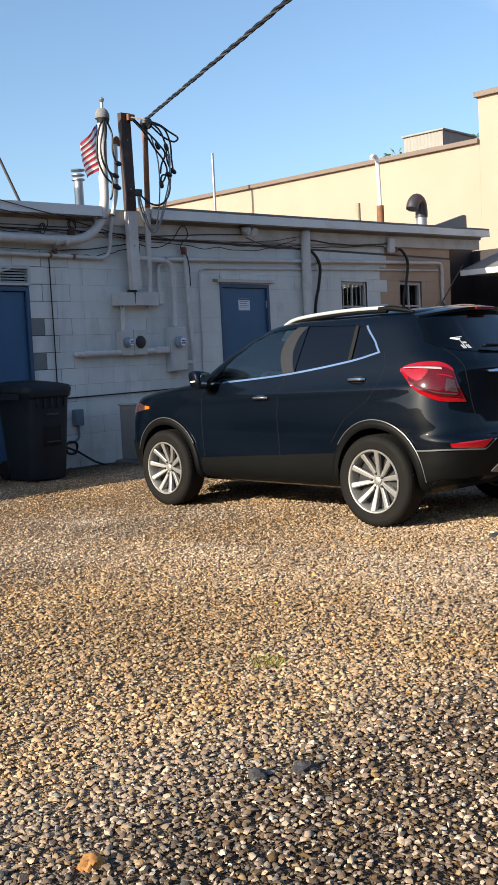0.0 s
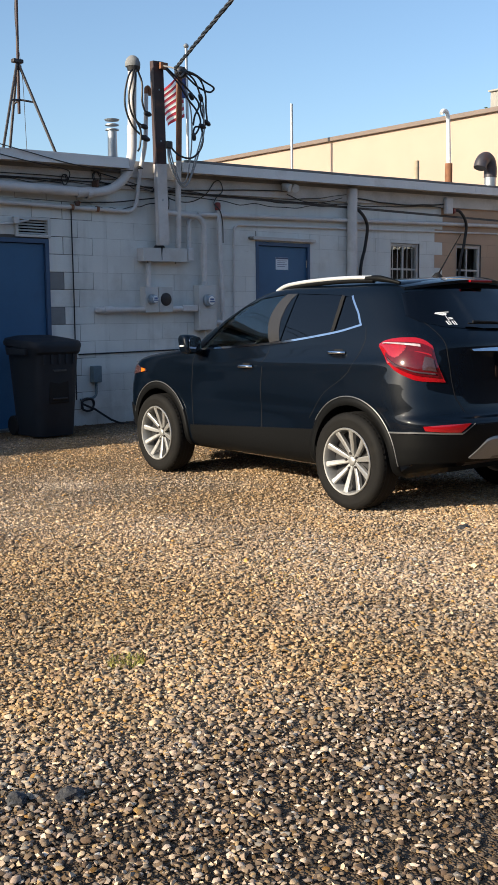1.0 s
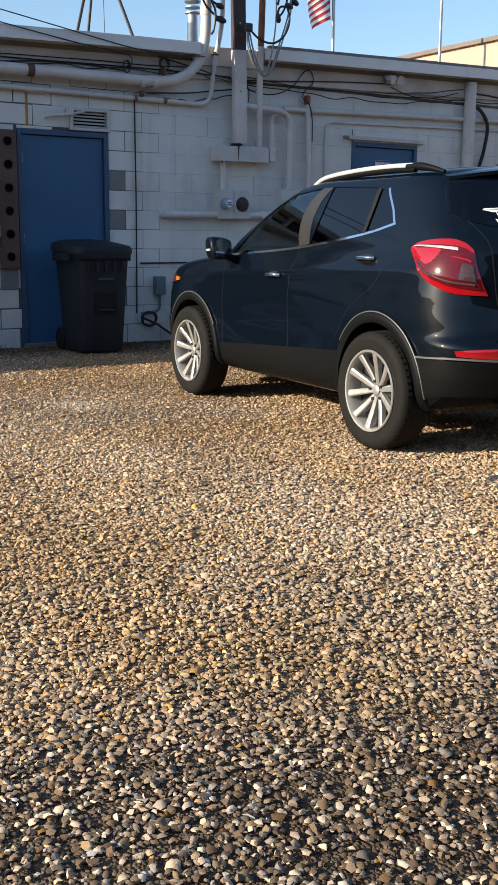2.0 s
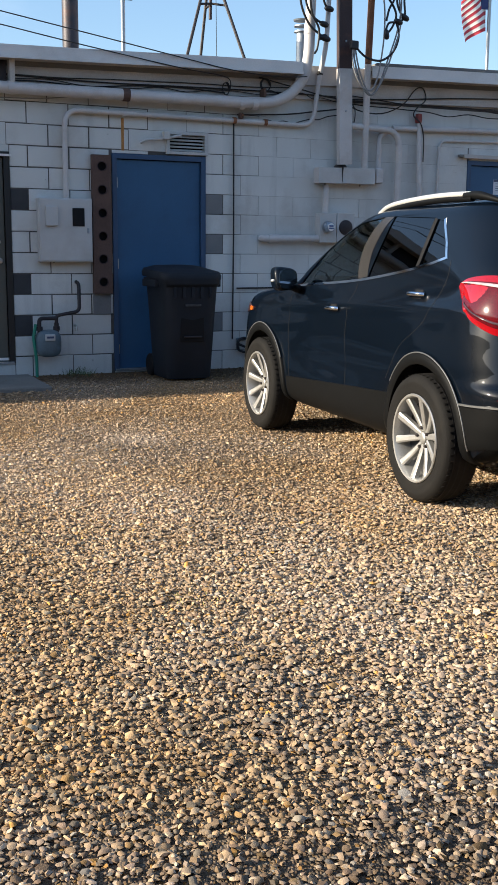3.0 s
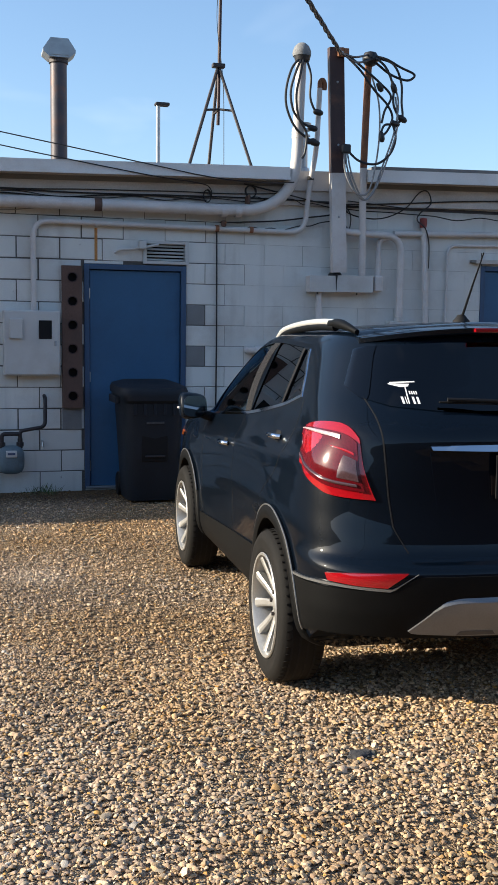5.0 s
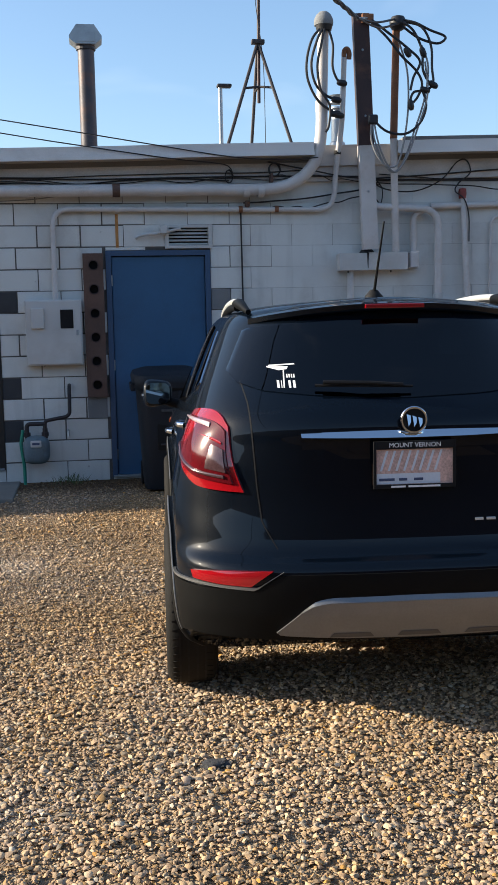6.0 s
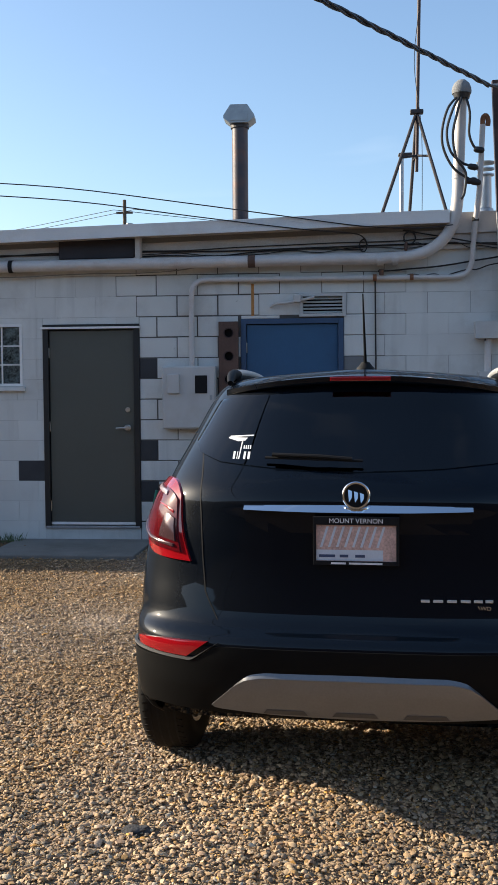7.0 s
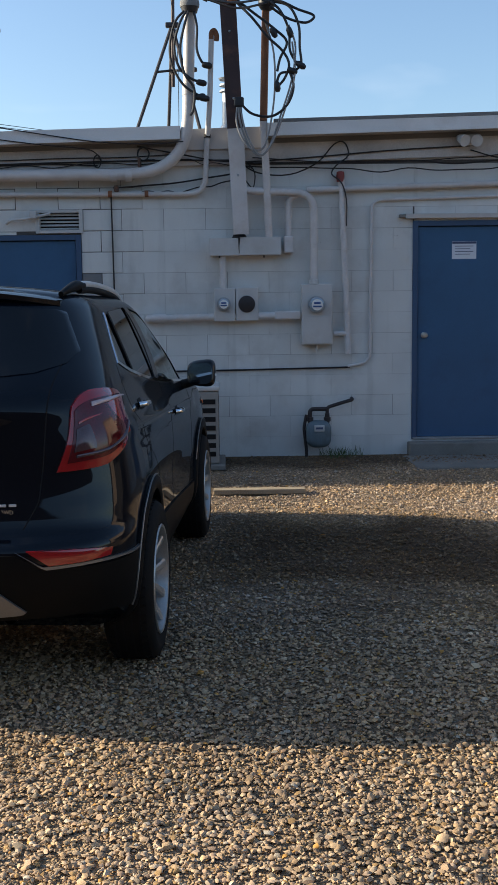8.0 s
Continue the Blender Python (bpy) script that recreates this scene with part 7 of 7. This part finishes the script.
part("base", T([(0, 0, 0), (0, 0, 0.84)], 0.071, 14), RUST, wv, "rusty base pipe", True)
part("upper_pipe", T(smooth_path([(0, 0, 0.84), (-0.02, 0, 1.37), (-0.04, 0, 1.68), (-0.09, 0, 1.79), (-0.19, 0, 1.80), (-0.245, 0, 1.745)], 5), 0.040, 12), WHITE, wv, "white plastic pipe", True)
gv2 = thing("gooseneck_vent", (10.42, 1.0, 3.38), label="rusty gooseneck vent with a galvanised neck", category="vent")
part("neck", T([(0, 0, 0), (0, 0, 0.54)], 0.105, 18), GALV, gv2, "galvanised neck", True)
part("hood", T(smooth_path([(0, 0, 0.50), (0, 0, 0.66), (-0.05, 0, 0.79), (-0.16, 0, 0.83), (-0.27, 0, 0.76), (-0.32, 0, 0.64)], 5), 0.118, 18, radii=None), FLUE, gv2, "rusty brown hood", True)
tagged(part("thin_pole", T([(14.8, 10.74, -0.1), (14.79, 10.74, 7.22)], 0.041, 10), GALV, smooth=True), "thin galvanised pole behind the roof", "pole")
fp = thing("flag_pole", (15.6, 16.4, 0.0), label="tall pole with a limp striped flag", category="flag")
part("pole", T([(0, 0, -0.1), (0, 0, 9.9)], 0.05, 10), GALV, fp, smooth=True)
part("finial", lathe([(0.0, -0.09), (0.07, -0.05), (0.09, 0.0), (0.07, 0.05), (0.0, 0.09)], "z", 12, (0, 0, 9.98)), GALV, fp, smooth=True)
for i in range(13):
    bm = bmesh.new()
    rows = []
    for u in range(13):
        a = u / 12
        x = -0.06 - 0.88 * a
        for_y = 0.10 * math.sin(a * 7 + i * 0.2)
        z0 = 9.25 - 0.75 * a ** 1.2 - 0.115 * i * (1 - 0.25 * a)
        rows.append([bm.verts.new((x + 0.012 * i * a, y + for_y, z)) for y, z in ((-0.004, z0), (0.004, z0), (0.004, z0 - 0.112 * (1 - 0.25 * a)), (-0.004, z0 - 0.112 * (1 - 0.25 * a)))])
    for u, v in zip(rows, rows[1:]):
        for k in range(4):
            bm.faces.new((u[k], u[(k + 1) % 4], v[(k + 1) % 4], v[k]))
    part("stripe", bm, FLAG_RED if i % 2 == 0 else WHITE, fp)
part("canton", B(-0.30, -0.055, -0.012, 0.012, 8.35, 9.15), FLAG_BLUE, fp)
upo = thing("utility_pole", (-15.6, 65.0, 0.0), label="distant wooden utility pole with a crossarm", category="utility pole")
part("pole", T([(0, 0, -0.2), (0, 0, 15.6)], 0.16, 10, radii=[0.20, 0.13]), BARK, upo, smooth=True)
part("crossarm", B(-0.6, 0.6, -0.07, 0.07, 14.6, 14.75), BARK, upo)
part("transformer", T([(0.35, 0.0, 12.9), (0.35, 0.0, 13.9)], 0.25, 12), GALV, upo, smooth=True)
for k, (z, dx) in enumerate(((14.9, -0.8), (14.9, 0.8), (13.6, 0.0))):
    part("line", T(sag((-80, 50, 15.0 - k * 0.5), (dx, 0, z), 0.9, 10), 0.022, 5), CABLE, upo)
    part("line", T(sag((dx, 0, z), (70, 40, 15.0 - k * 0.5), 0.9, 10), 0.022, 5), CABLE, upo)


def tree(x, y, h, r, seed):
    rnd = random.Random(seed)
    t = thing("tree", (x, y, 0), label="leafy green tree behind the tan building", category="tree", group="far trees")
    part("trunk", T(smooth_path([(0, 0, -0.2), (0.1, 0, h * 0.35), (-0.05, 0.1, h * 0.8)], 5), 0.2, 10, radii=None), BARK, t, smooth=True)
    for k in range(5):
        a = k * 1.3
        part("limb", T([(0.05, 0, h * (0.45 + 0.06 * k)), (0.9 * math.cos(a) * r * 0.6, 0.9 * math.sin(a) * r * 0.6, h * (0.65 + 0.05 * k))], 0.07, 8), BARK, t, smooth=True)
    bm = bmesh.new()
    for k in range(1500):
        u, a = rnd.uniform(-1, 1), rnd.uniform(0, 2 * math.pi)
        q = rnd.random() ** 0.4 * r * (0.75 + 0.35 * math.sin(3 * a + 2 * u) * math.cos(2 * u + seed))
        c = Vector((q * math.sqrt(1 - u * u) * math.cos(a), q * math.sqrt(1 - u * u) * math.sin(a), h - r * 0.9 + q * u * 0.9))
        d = Vector((rnd.uniform(-1, 1), rnd.uniform(-1, 1), rnd.uniform(-0.6, 0.6))).normalized()
        e = d.orthogonal().normalized()
        L = rnd.uniform(0.12, 0.24)
        vs = [bm.verts.new(c + d * L), bm.verts.new(c + e * L * 0.4 + Vector((0, 0, 0.03))), bm.verts.new(c - d * L), bm.verts.new(c - e * L * 0.4)]
        bm.faces.new(vs)
    part("crown", bm, LEAF, t)
    return t


tree(38.0, 15.2, 11.9, 2.0, 3)
tree(38.5, 20.0, 11.6, 2.0, 8)

# ---- things on the ground ----
bn = thing("wheeled_bin", (-0.06, -0.62, rise(-0.62)), label="dark blue-black plastic wheeled bin, lid shut", category="bin")
bb = bmesh.new()
rows = []
for z, w, d in ((0.02, 0.230, 0.27), (0.05, 0.236, 0.28), (0.55, 0.264, 0.315), (0.90, 0.286, 0.342), (0.93, 0.308, 0.372), (0.985, 0.314, 0.376)):
    ring = []
    for k in range(32):
        a = 2 * math.pi * k / 32
        f = lambda q: math.copysign(abs(q) ** 0.38, q)
        ring.append(bb.verts.new((w * f(math.cos(a)), d * f(math.sin(a)), z)))
    rows.append(ring)
for u, v in zip(rows, rows[1:]):
    for k in range(32):
        bb.faces.new((u[k], u[(k + 1) % 32], v[(k + 1) % 32], v[k]))
bb.faces.new(rows[0])
bb.faces.new(list(reversed(rows[-1])))
bdy = part("tub", bb, BIN_PLASTIC, bn, "", True)
lb = bmesh.new()
rows = []
for z, s in ((0.987, 1.0), (1.025, 1.01), (1.06, 0.96), (1.085, 0.70), (1.09, 0.2)):
    ring = []
    for k in range(32):
        a = 2 * math.pi * k / 32
        f = lambda q: math.copysign(abs(q) ** 0.4, q)
        ring.append(lb.verts.new((0.325 * s * f(math.cos(a)), 0.385 * s * f(math.sin(a)) + 0.01, z + 0.02 * f(math.sin(a)))))
    rows.append(ring)
for u, v in zip(rows, rows[1:]):
    for k in range(32):
        lb.faces.new((u[k], u[(k + 1) % 32], v[(k + 1) % 32], v[k]))
lb.faces.new(rows[0])
lb.faces.new(list(reversed(rows[-1])))
part("lid", lb, BIN_PLASTIC, bn, "dark plastic lid", True)
part("handle_bar", T([(-0.23, 0.40, 1.0), (0.23, 0.40, 1.0)], 0.016, 10), BIN_PLASTIC, bn, smooth=True)
for s in (-1, 1):
    part("side_grip", B(s * 0.318 - 0.02, s * 0.318 + 0.02, -0.20, 0.20, 0.90, 0.97, 0.008), BIN_PLASTIC, bn)
    part("wheel", lathe([(0.0, -0.025), (0.10, -0.025), (0.112, -0.015), (0.112, 0.015), (0.10, 0.025), (0.0, 0.025)], "x", 24, (s * 0.225, 0.28, 0.112)), BLACK, bn, smooth=True)
part("catch_bar", T([(-0.09, -0.335, 0.43), (0.09, -0.335, 0.43)], 0.009, 8), DARK_STEEL, bn, "steel lift bar", True)
part("bar_recess", B(-0.12, 0.12, -0.318, -0.300, 0.38, 0.62, 0.006), BLACK, bn)
part("label_bar", B(-0.08, 0.08, -0.345, -0.333, 0.722, 0.742), ASPHALT, bn, "worn pale lettering")
for i in range(5):
    part("rib", B(-0.20 + 0.09 * i, -0.17 + 0.09 * i, -0.352, -0.338, 0.80, 0.905, 0.004), BIN_PLASTIC, bn)

ac = thing("condenser_unit", (1.53, -0.55, rise(-0.55)), label="grey outdoor condenser unit with dark side grilles on a slab", category="air conditioner")
part("cabinet", B(-0.05, 0.213, -0.29, 0.29, 0.05, 0.72, 0.015), UNIT_METAL, ac)
part("top", B(-0.065, 0.225, -0.305, 0.305, 0.722, 0.765, 0.012), GREY_METAL, ac)
part("slab", B(-0.10, 0.27, -0.36, 0.36, 0.0, 0.048, 0.008), CONCRETE, ac)
for i in range(7):
    z = 0.12 + 0.08 * i
    part("side_slot", B(0.211, 0.2152, -0.24, 0.24, z, z + 0.05), BLACK, ac)
    part("front_slot", B(-0.04, 0.185, -0.295, -0.2905, z, z + 0.045), BLACK, ac)
part("disconnect", B(-0.11, -0.0515, -0.22, -0.10, 0.34, 0.54, 0.01), DARK_STEEL, ac, "dark disconnect box")
pk = tagged(part("plank", B(1.70, 2.46, -1.80, -1.69, rise(-1.75) + 0.005, rise(-1.75) + 0.045, 0.004), PLANK), "weathered timber board lying on the gravel", "plank")


def lump(name, x, y, sx, sy, sz, material, label, seed, rz=0):
    bm = bmesh.new()
    bmesh.ops.create_icosphere(bm, subdivisions=3, radius=1.0)
    for v in bm.verts:
        n = noise.noise(v.co * 1.7 + Vector((seed, 0, 0))) * 0.42 + noise.noise(v.co * 5 + Vector((0, seed, 0))) * 0.20
        v.co = v.co * (1 + n)
        v.co = Vector((v.co.x * sx, v.co.y * sy, max(-0.35, v.co.z) * sz))
    ob = part(name, bm, material, smooth=True)
    ob.matrix_basis = pose(x, y, rise(y) + 0.3 * sz, 0, 0, rz)
    return tagged(ob, label, name.replace("_", " "))


lump("asphalt_lump", -4.40, -8.04, 0.046, 0.034, 0.024, ASPHALT, "broken lump of grey asphalt on the gravel", 1, 20)
lump("asphalt_lump", -4.53, -7.95, 0.034, 0.030, 0.022, ASPHALT, "small black lump of asphalt on the gravel", 4, 60)
lump("stone", -5.24, -7.98, 0.034, 0.030, 0.026, RUST_STAIN, "orange-yellow stone on the gravel", 7)
lump("stone", -0.32, -6.45, 0.055, 0.030, 0.018, ASPHALT, "flat dark grey stone on the gravel", 9, 10)


def tuft(x, y, n, h, spread, seed, label):
    rnd = random.Random(seed)
    bm = bmesh.new()
    for _ in range(n):
        a, q = rnd.uniform(0, 6.28), rnd.random() ** 0.6 * spread
        b = Vector((q * math.cos(a), q * math.sin(a), 0))
        lean = Vector((rnd.uniform(-1, 1), rnd.uniform(-1, 1), 0)) * h * 0.6
        t = b + lean + Vector((0, 0, h * rnd.uniform(0.4, 1)))
        w = Vector((rnd.uniform(-1, 1), rnd.uniform(-1, 1), 0)).normalized() * 0.0025
        m = b.lerp(t, 0.55) + Vector((0, 0, h * 0.15))
        vs = [bm.verts.new(b - w), bm.verts.new(b + w), bm.verts.new(m + w * 0.8), bm.verts.new(t), bm.verts.new(m - w * 0.8)]
        bm.faces.new(vs)
    ob = part("grass_tuft", bm, WEED if h < 0.08 else LEAF)
    ob.matrix_basis = pose(x, y, rise(y))
    return tagged(ob, label, "grass", kind="stuff")


tuft(-3.56, -7.14, 170, 0.028, 0.085, 1, "small green weed in the gravel")
tuft(-2.15, -6.6, 40, 0.015, 0.12, 2, "thin weeds in the gravel")
tuft(-2.9, -0.12, 90, 0.10, 0.16, 3, "weeds at the foot of the block wall")
tuft(-1.0, -0.10, 90, 0.09, 0.20, 4, "weeds at the foot of the block wall")
tuft(2.95, -0.10, 120, 0.11, 0.22, 5, "weeds at the foot of the block wall")
tuft(-3.5, -1.5, 150, 0.03, 0.34, 7, "thin yellow-green grass coming up through the gravel")
tuft(-3.7, -0.45, 160, 0.06, 0.5, 6, "thin grass along the foot of the wall")

# ---- the wall's blocks ----
holes = list(OPEN.values())
BARE = {(8, -1.5), (4, -1.5), (2, -1.5), (8, 0.5), (6, 0.5), (2, 0.5), (3, -2.65)}   # course and place of unpainted half blocks
shared = {}


def block_mesh(w, h, gap, material):
    """A block with softened edges, its front in the plane y = 0, the lower corner at the origin."""
    key = (round(w, 4), round(h, 4), gap, material.name)
    if key not in shared:
        b, g = (0.0035 if gap > 0.004 else 0.0007), gap / 2
        me = bpy.data.meshes.new("block")
        pts, x0, x1, z0, z1 = [], g, w - g, g, h - g
        for y, i in ((0.0, b), (b * 0.8, 0.0), (0.0049, 0.0)):
            pts += [(x0 + i, y, z0 + i), (x1 - i, y, z0 + i), (x1 - i, y, z1 - i), (x0 + i, y, z1 - i)]
        fc = [(0, 1, 2, 3)] + [(r * 4 + k, r * 4 + 4 + k, r * 4 + 4 + (k + 1) % 4, r * 4 + (k + 1) % 4) for r in (0, 1) for k in range(4)]
        me.from_pydata(pts, [], [tuple(reversed(f)) if f != (0, 1, 2, 3) else f for f in fc])
        me.materials.append(material)
        shared[key] = me
    return shared[key]


rest = ([], [], [])
count = 0
for k in range(14):
    z0, z1 = BASE + COURSE * k, BASE + COURSE * (k + 1)
    phase = -1.61 if k % 2 else -1.61 + LONG / 2
    n0 = math.floor((WX0 - phase) / LONG)
    for n in range(n0, math.ceil((WX1 - phase) / LONG)):
        a, b = max(WX0, phase + LONG * n), min(WX1, phase + LONG * (n + 1))
        cuts = [(a, b)]
        for h in holes:
            if h[2] < z1 - 0.03 and h[3] > z0 + 0.03:
                cuts = [q for (c, d) in cuts for q in ((c, min(d, h[0])), (max(c, h[1]), d)) if q[1] - q[0] > 0.025]
        pieces = [(c, d, max([z0] + [h[3] for h in holes if h[0] < (c + d) / 2 < h[1] and z0 < h[3] <= z0 + 0.03]), min([z1] + [h[2] for h in holes if h[0] < (c + d) / 2 < h[1] and z1 - 0.03 <= h[2] < z1])) for c, d in cuts]
        # cut blocks above and below the openings
        for h in holes:
            c, d = max(a, h[0]), min(b, h[1])
            if d - c > 0.025 and h[2] < z1 - 0.03 and h[3] > z0 + 0.03:
                for lo, hi in ((z0, h[2]), (h[3], z1)):
                    if hi - lo > 0.02 and not any(o is not h and o[0] < d - 0.01 and o[1] > c + 0.01 and o[2] < hi and o[3] > lo for o in holes):
                        pieces.append((c, d, lo, hi))
        for c, d, lo, hi in pieces:
            mid = (c + d) / 2
            bare = any(k == kk and abs(mid - xx) < 0.14 and d - c < 0.3 for kk, xx in BARE)
            tan = mid > TANX
            near = -4.3 < mid < 3.3
            gap = (0.007, 0.012, 0.015, 0.010)[(n * 7 + k * 5) % 4] if -1.62 < mid < -0.3 else (0.002, 0.006, 0.009)[(n * 5 + k * 3) % 3] if -0.3 < mid < 1.0 else (0.0012, 0.0022)[(n + k) % 2] if mid < 0 else (0.0005, 0.0012, 0.0030)[(n * 3 + k * 7) % 3]
            material = (DARK_BLOCK if mid < -1.0 else GREY_BLOCK) if bare else WALL_TAN if tan else WALL_PAINT if near else WALL_REST
            me = block_mesh(d - c, hi - lo, gap, material)
            if near and count < 298:
                ob = new("block", me)
                ob.parent = wall_south
                ob.matrix_basis = pose(c, 0.0012 * math.sin(n * 5.1 + k * 3.7), lo)
                count += 1
            else:
                base = len(rest[0])
                rest[0].extend((v.co.x + c, v.co.y, v.co.z + lo) for v in me.vertices)
                rest[1].extend(tuple(i + base for i in p.vertices) for p in me.polygons)
                rest[2].extend([1 if tan else 0] * len(me.polygons))
me = bpy.data.meshes.new("block_rest")
me.from_pydata(rest[0], [], rest[1])
me.materials.append(WALL_REST)
me.materials.append(WALL_TAN)
me.polygons.foreach_set("material_index", rest[2])
rb = new("block_rest", me)
rb.parent = wall_south
tagged(rb, kind="stuff")
